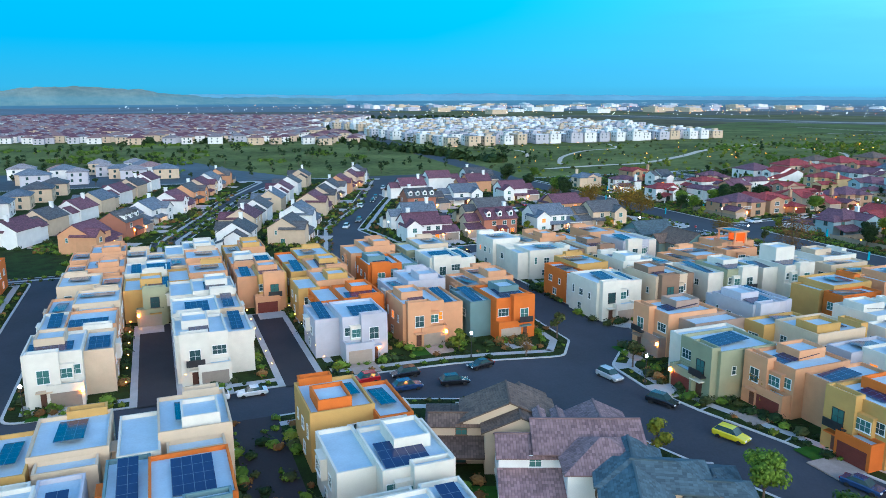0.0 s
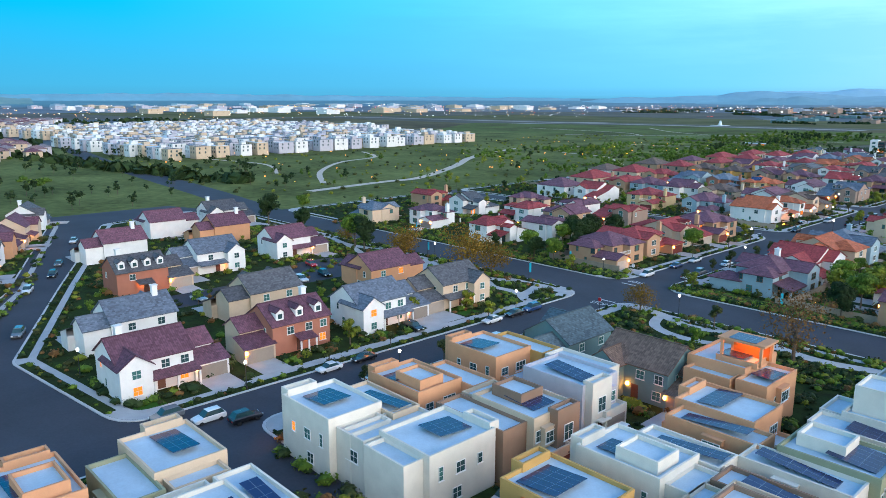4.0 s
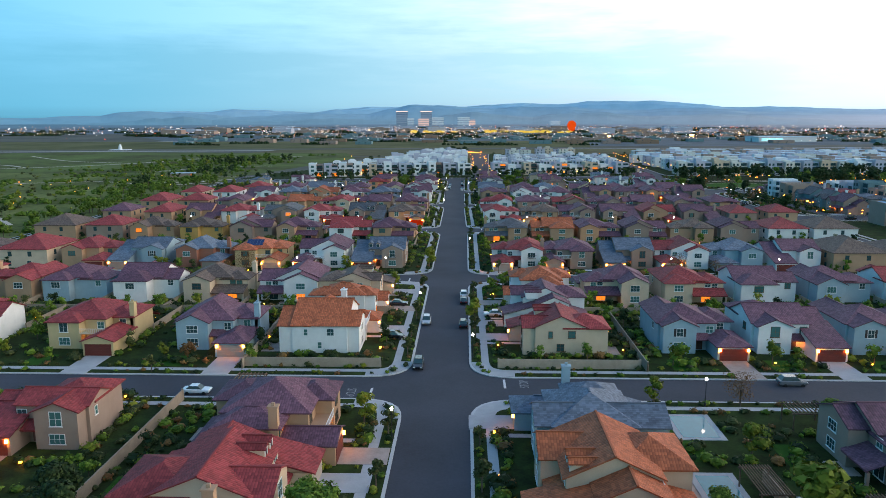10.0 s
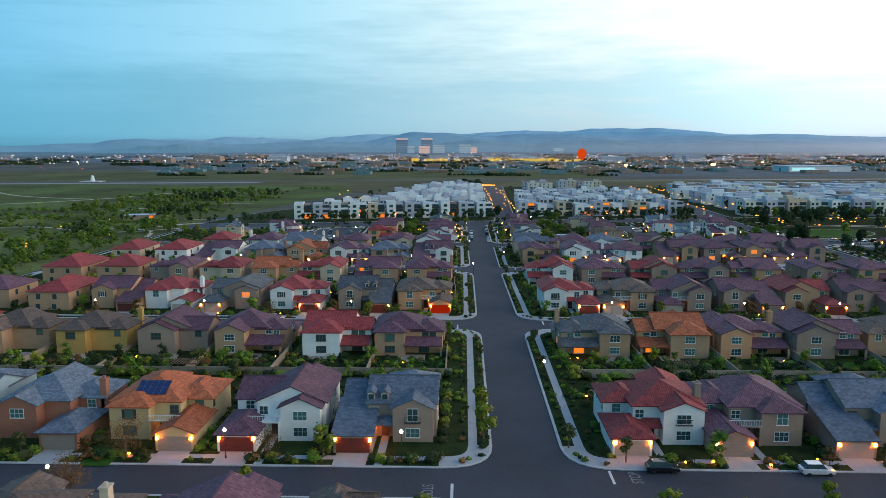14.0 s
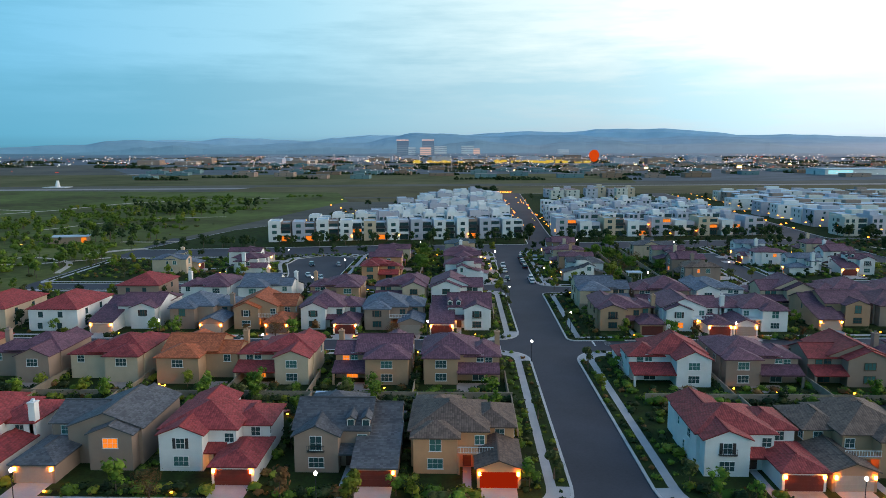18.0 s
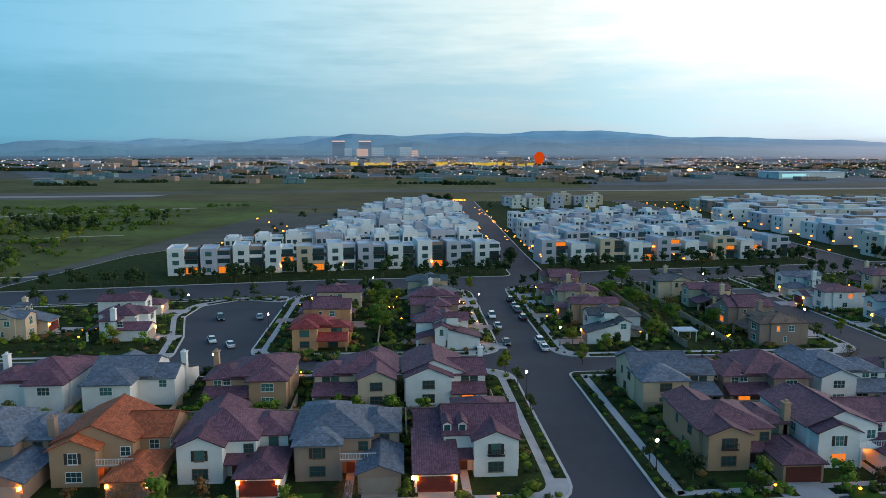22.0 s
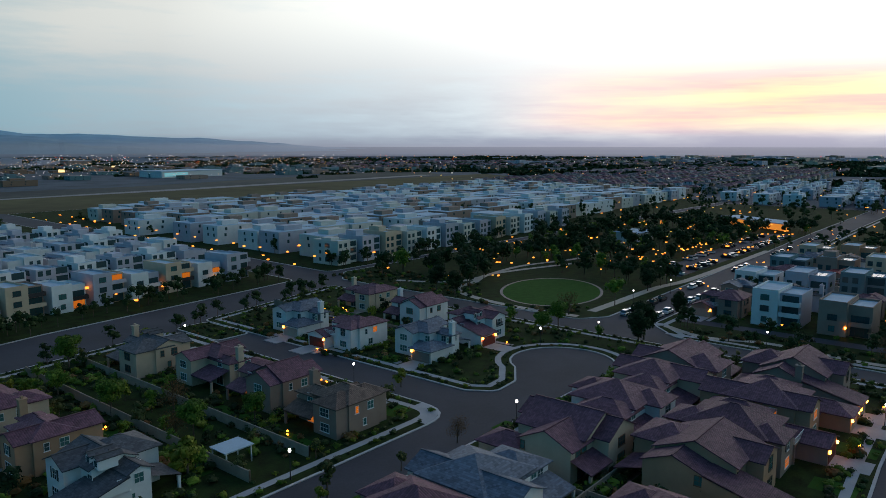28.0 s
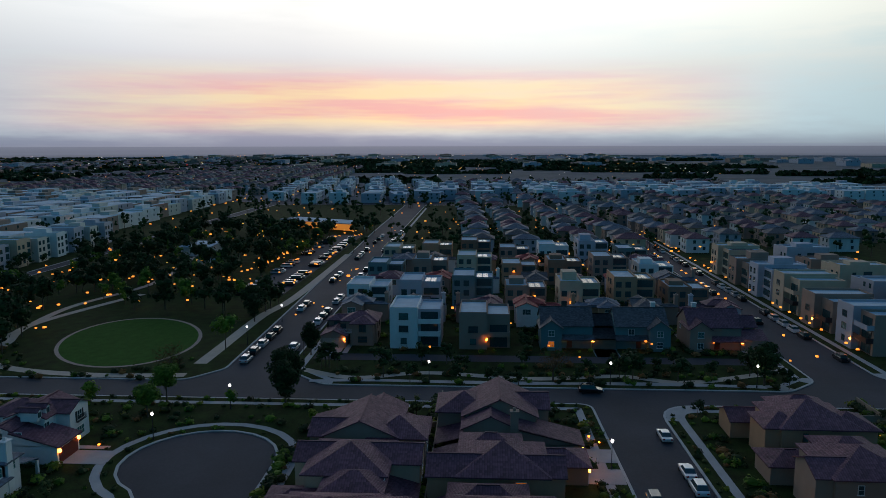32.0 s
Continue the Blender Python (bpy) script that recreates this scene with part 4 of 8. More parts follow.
def offset(points, d):
    """Points of a closed outline (counter-clockwise) moved inwards by d."""
    out, n = [], len(points)
    for i in range(n):
        a, b, c = Vector(points[i - 1][:2]), Vector(points[i][:2]), Vector(points[(i + 1) % n][:2])
        u, w = (b - a).normalized(), (c - b).normalized()
        nu, nw = Vector((-u.y, u.x)), Vector((-w.y, w.x))
        m = nu + nw
        m = m / max(0.35, m.dot(nu))
        out.append((b.x + m.x * d, b.y + m.y * d))
    return out


def rounded(points, r, n=6):
    """Outline with its corners rounded by radius r."""
    out, k = [], len(points)
    for i in range(k):
        a, b, c = Vector(points[i - 1]), Vector(points[i]), Vector(points[(i + 1) % k])
        u, w = (a - b).normalized(), (c - b).normalized()
        ang = u.angle(w)
        cut = min(r / max(0.2, math.tan(ang / 2)), (a - b).length * 0.45, (c - b).length * 0.45)
        p, q = b + u * cut, b + w * cut
        for j in range(n + 1):
            t = j / n
            out.append(tuple((1 - t) ** 2 * p + 2 * t * (1 - t) * b + t * t * q))
    return out


def ring(me, a, b, z):
    n = len(a)
    for i in range(n):
        j = (i + 1) % n
        me.face([(*a[i], z), (*a[j], z), (*b[j], z), (*b[i], z)])


EDGES = []


def block(points, r=8.0, walk=True, top=SOIL):
    """A raised city block: kerb, planted strip, pavement, and earth inside."""
    o = rounded(points, r)
    me = Mesh()
    n = len(o)
    k1 = offset(o, 0.45)
    for i in range(n):
        j = (i + 1) % n
        me.face([(*o[i], -0.16), (*o[j], -0.16), (*o[j], -0.008), (*o[i], -0.008)])
    ring(me, o, k1, -0.008)
    sheet("kerb", me, KERB, "pale concrete kerb round the block", "kerb")
    sheet("block_ground", flat(k1, -0.012), top, "planted earth and groundcover of the block", "ground")
    if walk:
        me = Mesh()
        ring(me, offset(o, 2.3), offset(o, 3.7), 0.004)
        # wide aprons where the pavement meets the kerb at the corners
        i1, i2 = offset(o, 0.46), offset(o, 2.31)
        for i in range(n):
            if i % 7 != 6 and (Vector(o[i]) - Vector(o[(i + 1) % n])).length < 2.6 and r > 3:
                j = (i + 1) % n
                me.face([(*i1[i], 0.004), (*i1[j], 0.004), (*i2[j], 0.004), (*i2[i], 0.004)])
        sheet("pavement", me, CONCRETE, "pale concrete pavement behind a planted strip", "pavement")
    EDGES.append(o)
    return o


def rect(x0, x1, y0, y1):
    return [(x0, y0), (x1, y0), (x1, y1), (x0, y1)]


S = [(50.0, 138.5), (148.6, 224.6), (233.7, 314.5), (324.0, 399.5), (408.5, 469.6)]
LEAN = {324.0: 0.7, 408.5: 1.8}
for a, b in S:
    if b < 390:
        block(rect(5.2, 150, a, b))
    # the street leans to the west towards its end
    block([(-168, a), (-5.2 - LEAN.get(a, 0), a), (-5.2 - LEAN.get(a, 0) * 1.3, b), (-168, b)])
block([(4.9, 324), (145, 324), (145, 402.5), (100, 402), (3.7, 399)])
block([(3.7, 476.8), (77, 476.8), (77, 571), (3.4, 561.5)])
# the short eastern street ends in a round turning place
BULB = (117.0, 478.0, 11.6)
arc = [(BULB[0] + BULB[2] * math.cos(radians(a)), BULB[1] + BULB[2] * math.sin(radians(a))) for a in range(150, -91, -16)]
block([(3.9, 408), (100, 413), (145, 414), (145, 586), (87.5, 575), (87.5, 483), (91, 477.6), (99, 478.4), *arc, (3.8, 466.4)], 3)
block(rect(77.2, 87.3, 553, 572.5), 2, False)
block([(-66, 479.6), (-7.6, 479.6), (-7.9, 559), (-66, 551)])
block([(-168, 479.6), (-82, 479.6), (-85, 500), (-91, 522), (-90, 536), (-80, 544.5), (-70, 541), (-66, 541), (-66, 550), (-168, 537)], 5)
# south of the wide cross road
block([(5.2, -58), (80, -58), (84, -52), (86, -40), (150, -8), (150, 35), (5.2, 35)], 5)
block([(-5.2, -72), (-5.2, 35), (-175, 35), (-190, 18), (-180, -17), (-95, -55), (-44, -77)], 7)
block([(-12, -98), (-8, -132), (-44, -132), (-145, -101), (-215, -68), (-190, -32), (-97, -66), (-52, -89)], 6)
block([(-8, -144), (-8, -228), (-208, -228), (-208, -88), (-146, -112), (-46, -143)], 6)
block([(5.2, -117.7), (86.2, -117.7), (86.6, -110), (87.3, -95), (88.6, -87), (90.4, -79), (91, -75.5), (84, -70.3), (5.2, -68)], 2.5)
block(rect(-3, 86.4, -138.6, -117.9), 3)
block(rect(-3, 86.4, -163, -138.8), 3)
block(rect(-3, 85, -228, -170), 3)
block([(97, -228), (198, -228), (198, -66), (150, -74), (118, -84), (103, -95), (97, -110)], 8)
block([(91, -64), (98, -71), (108, -71.5), (118, -69.5), (130, -66), (145, -62.5), (198, -47), (198, 28), (156, 28), (156, -18), (92, -46)], 5)
for y in (-142.2, -120.6):
    sheet("alley", flat(rect(45.4, 87, y - 2.8, y + 2.8), 0.03), ASPHALT_NEW, "dark reddish asphalt alley between flat-roofed houses", "road")
    DRIVES.append((65, y, 1, 0, 21, 4.3))
    sheet("alley_edge", flat(rect(45, 86.6, y - 3.9, y + 3.9), 0.02), CONCRETE, "pale concrete edges of the alley", "pavement")
sheet("alley", flat(rect(97, 150, -133, -126.5), 0.006), ASPHALT_NEW, "dark asphalt alley between flat-roofed houses", "road")
sheet("court", flat(rounded([(-68, -44), (-57, -44), (-57, 14), (-78, 14), (-78, 0), (-68, -6)], 4), 0.006), ASPHALT, "asphalt parking court among farmhouses", "road")
sheet("cross_road_west", flat([(-168, 35), (-168, 50), (-240, 60), (-460, 82), (-640, 110), (-640, 96), (-460, 66), (-240, 44)], -0.13), ASPHALT, "wide asphalt road running west past the meadow", "road")
sheet("eastern_road", flat([(140, 345), (620, 345), (620, 608), (140, 608)], -0.158), ASPHALT, "dark asphalt of the eastern streets", "road")
block([(155, 496), (163, 490), (211, 491), (420, 495.5), (600, 497), (600, 603), (166, 603), (155, 592)], 5, False)
block([(153.5, 374), (160, 366.5), (207, 366.5), (280, 361.5), (600, 363), (600, 481), (420, 480.5), (244, 477.4), (163, 477), (153.5, 467)], 5)
sheet("lane", flat(rect(170.6, 175.6, 369, 473), 0.008), ASPHALT, "narrow asphalt lane before the eastern houses", "road")
block([(153.5, 150), (420, 150), (420, 352), (164, 352.5), (153.5, 344)], 6)
# the white flats stand beyond a boulevard that runs aslant
BLVD_S = [(-170, 540), (-90, 548), (-12, 559.5), (65, 570.5), (104, 579), (150, 588)]
BLVD_N = [(-170, 560), (-60, 577), (10, 581.5), (52, 592), (94, 597), (143, 603), (165, 607), (620, 612)]


def along(line, x):
    """Height of a broken line at x."""
    for (x0, y0), (x1, y1) in zip(line, line[1:]):
        if x <= x1:
            break
    return y0 + (y1 - y0) * (x - x0) / (x1 - x0)


sheet("boulevard", flat(BLVD_S + [(640, 600), (640, 612)] + BLVD_N[::-1], -0.146), ASPHALT, "wide asphalt boulevard before the white flats", "road")
block([(-168, 560.5), (-60, 577.3), (10, 582), (11, 862), (-40, 872), (-100, 720), (-150, 640)], 5, False)
block([(23, 586), (52, 592.3), (94, 597.3), (143, 603.3), (157, 960), (34, 960), (24, 640)], 4, False)
block([(162, 607.3), (620, 612.3), (700, 960), (176, 960)], 4, False)
sheet("flats_lane", flat([(10.6, 581), (23.4, 584), (24.4, 640), (34.4, 965), (12, 965)], -0.14), ASPHALT, "narrow asphalt lane between the white flats", "road")
sheet("northern_road", flat([(143.4, 602), (162, 606), (176, 965), (157, 965)], -0.14), ASPHALT, "asphalt road running north past the white flats", "road")

# winding paths along the cross road and over the meadow
TRAILS = []


def trail(points, width, z=None, mat=PATHM, label="winding pale path", name="path"):
    me = Mesh()
    pts = []
    n = len(points)
    for i in range(n - 1):
        p0, p1, p2, p3 = (Vector(points[max(0, min(n - 1, i + k))]) for k in (-1, 0, 1, 2))
        for j in range(8):
            t = j / 8
            pts.append(0.5 * ((2 * p1) + (p2 - p0) * t + (2 * p0 - 5 * p1 + 4 * p2 - p3) * t * t + (3 * p1 - p0 - 3 * p2 + p3) * t ** 3))
    pts.append(Vector(points[-1]))
    z = 0.012 + 0.005 * len(TRAILS) if z is None else z
    TRAILS.append((pts, width / 2 + 0.5))
    L, R = [], []
    for i, p in enumerate(pts):
        d = (pts[min(i + 1, len(pts) - 1)] - pts[max(i - 1, 0)]).normalized()
        w = Vector((-d.y, d.x)) * width / 2
        L.append(p + w), R.append(p - w)
    for i in range(len(pts) - 1):
        me.face([(*R[i], z), (*R[i + 1], z), (*L[i + 1], z), (*L[i], z)])
    sheet(name, me, mat, label, "path")


for pts, w in (([(-6.6, 31.0), (-16, 32.0), (-24, 30.3), (-34.6, 25.7), (-44, 26.2), (-56.7, 30.2), (-70, 31.5), (-90, 27), (-115, 31), (-150, 25)], 2.3), ([(-16.5, 31.5), (-14.5, 26), (-13.2, 21.7), (-8.4, 18.5)], 2.2), ([(-13.2, 21.7), (-18, 22.8), (-23.5, 22.6), (-29, 25.5), (-34.6, 25.7)], 1.8),
               ([(-56.7, 30.2), (-51, 24), (-46, 19.6), (-40.9, 18.1), (-34, 19), (-29, 24)], 1.9), ([(-56.7, 30.2), (-64, 24), (-74, 22), (-84, 25), (-90, 27)], 1.8), ([(-8.4, 19), (-8.6, 8), (-8.6, -6), (-8.8, -24), (-8.6, -50)], 1.6),
               ([(6.5, 31.5), (9.9, 33), (17.1, 31.6), (25, 28.6), (36, 30.5), (50, 27), (66, 30), (90, 29)], 2.3), ([(7.5, 30), (8, 22), (8.6, 10), (8.5, -6), (8.6, -30)], 2.0), ([(17, 31.6), (20, 24), (27, 21), (36, 23), (43, 28.5)], 1.8)):
    trail(pts, w + 0.4, mat=CONCRETE)
trail([(-212, 92), (-220, 143), (-223, 174), (-262, 239), (-300, 290), (-327, 338), (-350, 400)], 6.0, -0.17)
trail([(-236, 116), (-290, 150), (-338, 199), (-359, 246), (-410, 272)], 3.4, -0.165)
trail([(-298, 124), (-360, 150), (-440, 140), (-520, 150)], 2.6, -0.168)
trail([(-190, 330), (-240, 380), (-300, 400), (-330, 470)], 2.6, -0.166)
trail([(-150, 560), (-200, 520), (-260, 545), (-330, 520)], 2.6, -0.164)

for pts, w in (([(-480, 640), (-400, 690), (-330, 760), (-290, 850), (-190, 900)], 4.0), ([(-330, 760), (-420, 800), (-520, 900)], 3.0), ([(-400, 690), (-470, 740), (-640, 760)], 3.4), ([(-186, 548), (-171, 564), (-141, 577), (-125, 590)], 5.0), ([(-190, 590), (-167, 590), (-145, 598), (-120, 600)], 2.4), ([(-214, 531), (-204, 539), (-181, 525), (-172, 500)], 2.4), ([(-260, 640), (-230, 700), (-180, 720)], 2.4)):
    trail(pts, w, -0.13 + 0.003 * (len(TRAILS) % 7))

# ---- the houses ----
OUTER = []


KERBS = (148.6, 224.6, 233.7, 314.5, 324.0, 399.5, 408.5, 469.6)


def row(y, turn, plots, detail=2, d=20.0, lit=0.12, edge=None):
    d = 23.0 if turn == 0 else 20.0
    front = y - d / 2 + 0.4 if turn == 0 else y + d / 2 - 0.4
    kerb = edge or min(KERBS, key=lambda k: abs(k - front))
    for x, roof, wall, *more in plots:
        if x < -117 or (x > 117 and y < 370):
            OUTER.append((x, y))
            continue
        kind = more[0] if more else None
        tile_house(x, y, turn, roof, wall, 15.7, d, kind, lit * 0.6, "solar" in more, None, 2 if abs(x) < 41 else 1 if abs(x) < 74 or x > 70 and y > 370 else 0, abs(front - kerb) - 0.2)


row(169.5, 0, [(-45, "P", "g", "A"), (-70.5, "R", "y", "B"), (-98, "R", "w", "C"), (-118, "P", "c"), (49.5, "P", "g", "A"), (67.5, "P", "w", "C"), (85.5, "P", "g", "A"), (103, "P", "w", "B"), (121, "P", "c"), (138, "B", "t")])
row(209.0, 180, [(-39, "P", "w", "D"), (-57.5, "B", "c", "A"), (-75, "P", "w", "C", "solar"), (-93, "P", "g", "B"), (-110, "R", "t"), (-128, "P", "c"), (41.5, "P", "c", "A"), (60, "R", "c", "B"), (78, "P", "w", "C"), (96, "P", "g", "A"), (114, "R", "w"), (132, "P", "t")])
row(249.5, 0, [(-21.5, "G", "k", "C"), (-39.2, "P", "w", "D"), (-58.5, "O", "y", "B", "solar"), (-76.5, "G", "r", "A"), (-95, "G", "g", "C"), (-112, "R", "t"), (-130, "P", "c"), (-148, "B", "t"), (20.5, "R", "w", "A"), (35.5, "P", "k", "B"), (53.5, "G", "k", "C"), (70, "R", "w", "D"), (86, "G", "g", "A"), (103, "P", "w"), (120, "R", "t"), (138, "P", "k")])
row(299.0, 180, [(-22, "P", "t", "B"), (-38, "R", "w", "C"), (-57.5, "P", "t", "A"), (-75, "P", "k", "D"), (-93.5, "B", "h", "B"), (-112, "B", "t", "A"), (-130, "B", "k"), (-148, "P", "t"), (19.5, "D", "t", "B"), (36.5, "O", "t", "C"), (53.5, "P", "p", "A"), (70, "P", "k", "D"), (87, "B", "t", "B"), (104, "P", "k"), (121, "P", "t"), (138, "R", "t")], lit=0.2)
row(342.5, 0, [(-21, "B", "p", "B"), (-38, "D", "k", "C"), (-57.5, "R", "w", "A"), (-75.5, "D", "k", "D"), (-93.5, "R", "w", "B"), (-109, "P", "t", "C"), (-127, "R", "k"), (-146, "B", "t"), (20, "R", "w", "A"), (36.5, "B", "t", "B"), (52.5, "P", "k", "D"), (70, "P", "k", "C"), (87, "R", "t"), (104, "P", "k"), (121, "P", "t"), (138, "B", "t")], lit=0.25)
row(384.0, 180, [(-21.4, "P", "t", "B"), (-39, "P", "t", "C"), (-58.5, "R", "c", "A"), (-74, "O", "t", "C"), (-92.5, "R", "c", "B"), (-110, "P", "k", "A"), (-128, "R", "w"), (-146, "P", "t"), (19.5, "R", "w", "A"), (37, "P", "k", "B"), (54, "R", "k", "D"), (71, "P", "k", "A"), (88, "P", "t"), (111, "P", "k"), (128, "P", "t")], lit=0.2)
row(424.5, 0, [(-21.5, "P", "w", "C"), (-39, "G", "k", "B"), (-55.3, "P", "w", "A"), (-72.5, "O", "t", "D"), (-89, "G", "k", "B"), (-107, "P", "w", "C"), (-125, "P", "k"), (-143, "G", "c"), (20.5, "P", "t", "A"), (37, "P", "w", "D"), (53, "P", "w", "B")], lit=0.12)
row(430.5, 0, [(76.5, "P", "t", "C"), (93, "P", "k", "B"), (109.5, "P", "t", "A"), (126.5, "P", "k", "C")], lit=0.12, edge=413.6)
row(456.0, 180, [(-23, "P", "w", "D"), (-39.5, "P", "c", "A"), (-59, "P", "t", "B"), (-80, "G", "w", "C"), (-98, "P", "w"), (-118, "P", "c")], lit=0.1)
row(452.5, 180, [(19.5, "G", "c", "C"), (36, "P", "k", "B"), (52.5, "G", "w", "A"), (72, "P", "c", "D"), (88.5, "P", "w", "B"), (105, "P", "c", "A"), (121.5, "P", "k", "C")], lit=0.1, edge=466.4)
# round the end of the street
for x, y, turn, roof, wall, kind in ((-50, 492, 180, "R", "p", "B"), (-20, 491, 90, "P", "w", "C"), (-21, 509, 90, "P", "k", "A"), (-21.5, 527, 90, "P", "w", "B"), (-21.5, 545, 90, "T", "c", "C"), (-51, 512, 270, "P", "p", "D"), (-50, 534, 270, "P", "c", "A"), (-100, 503, 90, "P", "w", "B"), (-106, 525, 90, "P", "w", "A"), (-128, 505, 90, "G", "c", "C"),
                                    (21, 494, 270, "D", "w", "C"), (20, 514, 270, "P", "t", "A"), (20, 532, 270, "P", "c", "B"), (20, 550, 270, "P", "t", "D"), (61, 490, 90, "B", "k", "B"), (61.5, 508, 90, "P", "k", "D"), (61.5, 526, 90, "P", "c", "A"), (57, 546, 90, "D", "c", "C"), (103.5, 506, 270, "G", "w", "A"), (121, 506, 0, "P", "w", "C"), (97, 526, 270, "P", "w", "B"), (99, 546, 270, "G", "w", "A"), (126, 529, 90, "P", "w", "D"), (130, 552, 90, "P", "c", "B")):
    tile_house(x, y, turn, roof, wall, 13.6, 15.5, kind, 0.12)
# along the street between the first two crossings
for x, y, turn, roof, wall, kind in ((-22, 67, 90, "P", "t", "B"), (-23, 86, 90, "R", "t", "A"), (-23.5, 105, 90, "R", "c", "C"), (-22, 123.5, 90, "P", "t", "B"), (22, 69.5, 270, "P", "g", "A"), (22, 88, 270, "R", "w", "D"), (20.8, 106, 270, "O", "c", "C"), (21.2, 124, 270, "G", "g", "A"),
                                    (-64, 69, 180, "R", "w", "C"), (-54.5, 84, 90, "P", "w", "A"), (-65, 105, 180, "P", "t", "D"), (-84, 105, 180, "R", "w", "B"), (-55, 124, 0, "R", "k", "C"), (-76, 124, 0, "P", "w", "A"), (-110, 103, 180, "D", "w", "D"), (-120, 62, 180, "G", "c", "C"), (-100, 72, 0, "P", "w", "B"), (-134, 104, 90, "R", "t", "A"), (-98, 124, 0, "P", "c", "B"),
                                    (56, 63, 270, "P", "t", "A"), (52.5, 79.5, 270, "R", "w", "C"), (60, 98, 90, "G", "c", "B"), (60.5, 117.5, 90, "P", "k", "D"), (86, 66, 90, "P", "c", "A"), (86, 86, 90, "R", "w", "C"), (86, 104, 90, "P", "t", "B"), (86, 121, 90, "G", "c", "D"), (112, 70, 270, "P", "w", "A"), (112, 92, 270, "R", "t", "C"), (112, 115, 270, "P", "k", "B")):
    tile_house(x, y, turn, roof, wall, 17.0 if abs(x) < 25 else 15.0, 20.0 if abs(x) < 25 else 15.5, kind, 0.08, roof == "P" and x == -65, None, 2 if abs(x) < 45 else 1)
for x, y, turn, roof, wall, kind, w, d in ((-23, 171, 90, "O", "w", "D", 20, 19), (-22.5, 192, 90, "O", "w", "B", 12, 18), (-23, 208, 90, "B", "c", "C", 15, 18), (22.5, 168, 270, "R", "c", "C", 15, 19), (22, 187, 270, "P", "w", "C", 14, 19), (22.5, 206, 270, "O", "w", "B", 16, 18)):
    tile_house(x, y, turn, roof, wall, w, d, kind, 0.1)

# farmhouses west of the street
for x, y, turn, roof, wall, dorm, wing in ((-21, 6, 90, "D", "c", 0, -1), (-20.5, -17, 90, "G", "w", 0, 1), (-20, -36, 90, "P", "r", 3, -1), (-19, -63, 90, "P", "w", 0, 1), (-44, 3, 270, "P", "p", 0, -1), (-44, -28, 270, "D", "c", 2, 1), (-43, -56, 270, "G", "w", 0, 1),
                                           (-79, -42, 90, "D", "r", 4, 1), (-87, -19, 90, "G", "w", 0, -1), (-90, 5, 90, "P", "w", 0, 1), (-124, 3, 270, "P", "p", 0, 1), (-145, -9, 270, "P", "w", 0, -1), (-119, -32, 270, "P", "w", 0, 1), (-152, 15, 90, "D", "w", 0, 1)):
    farm_house(x, y, turn, roof, wall, dormers=dorm, wing=wing, far=x < -50)
for x, y, roof, wall, dorm in ((-30, -102, "D", "c", 0), (-57, -94, "G", "w", 0), (-86, -83, "P", "s", 0), (-105, -75, "D", "c", 0), (-126, -67, "D", "w", 0), (-145, -58, "P", "p", 0), (-164, -48, "P", "c", 0), (-190, -38, "D", "w", 0)):
    farm_house(x, y, 155, roof, wall, dormers=dorm, wing=rng.choice((-1, 1)), far=x < -60)
for x, y, roof, wall in ((-28, -119, "D", "w"), (-55, -114, "P", "c"), (-76, -107, "D", "w"), (-100, -98, "G", "c"), (-126, -90, "P", "w"), (-150, -82, "D", "w"), (-181, -71, "D", "c")):
    farm_house(x, y, 342, roof, wall, wing=rng.choice((-1, 1)), far=x < -60)
for x, y, turn, roof, wall, dorm in ((-40, -160, 155, "P", "p", 0), (-61, -151, 155, "D", "r", 3), (-86, -143, 155, "G", "w", 0), (-110, -134, 158, "P", "w", 0), (-133, -127, 158, "D", "p", 0), (-156, -121, 160, "P", "s", 0), (-180, -115, 160, "G", "w", 0), (-201, -108, 160, "D", "p", 0),
                               (-56, -182, 335, "P", "w", 0), (-77, -176, 335, "D", "c", 0), (-98, -168, 335, "P", "w", 0), (-121, -163, 338, "G", "s", 0), (-144, -157, 338, "P", "w", 0), (-167, -151, 340, "D", "c", 0), (-190, -145, 340, "P", "w", 0)):
    farm_house(x, y, turn, roof, wall, dormers=dorm, wing=rng.choice((-1, 1)), far=True)
SOUTH_ROWS = [(-78 - 22 * i, -206 + 4.4 * i) for i in range(6)]

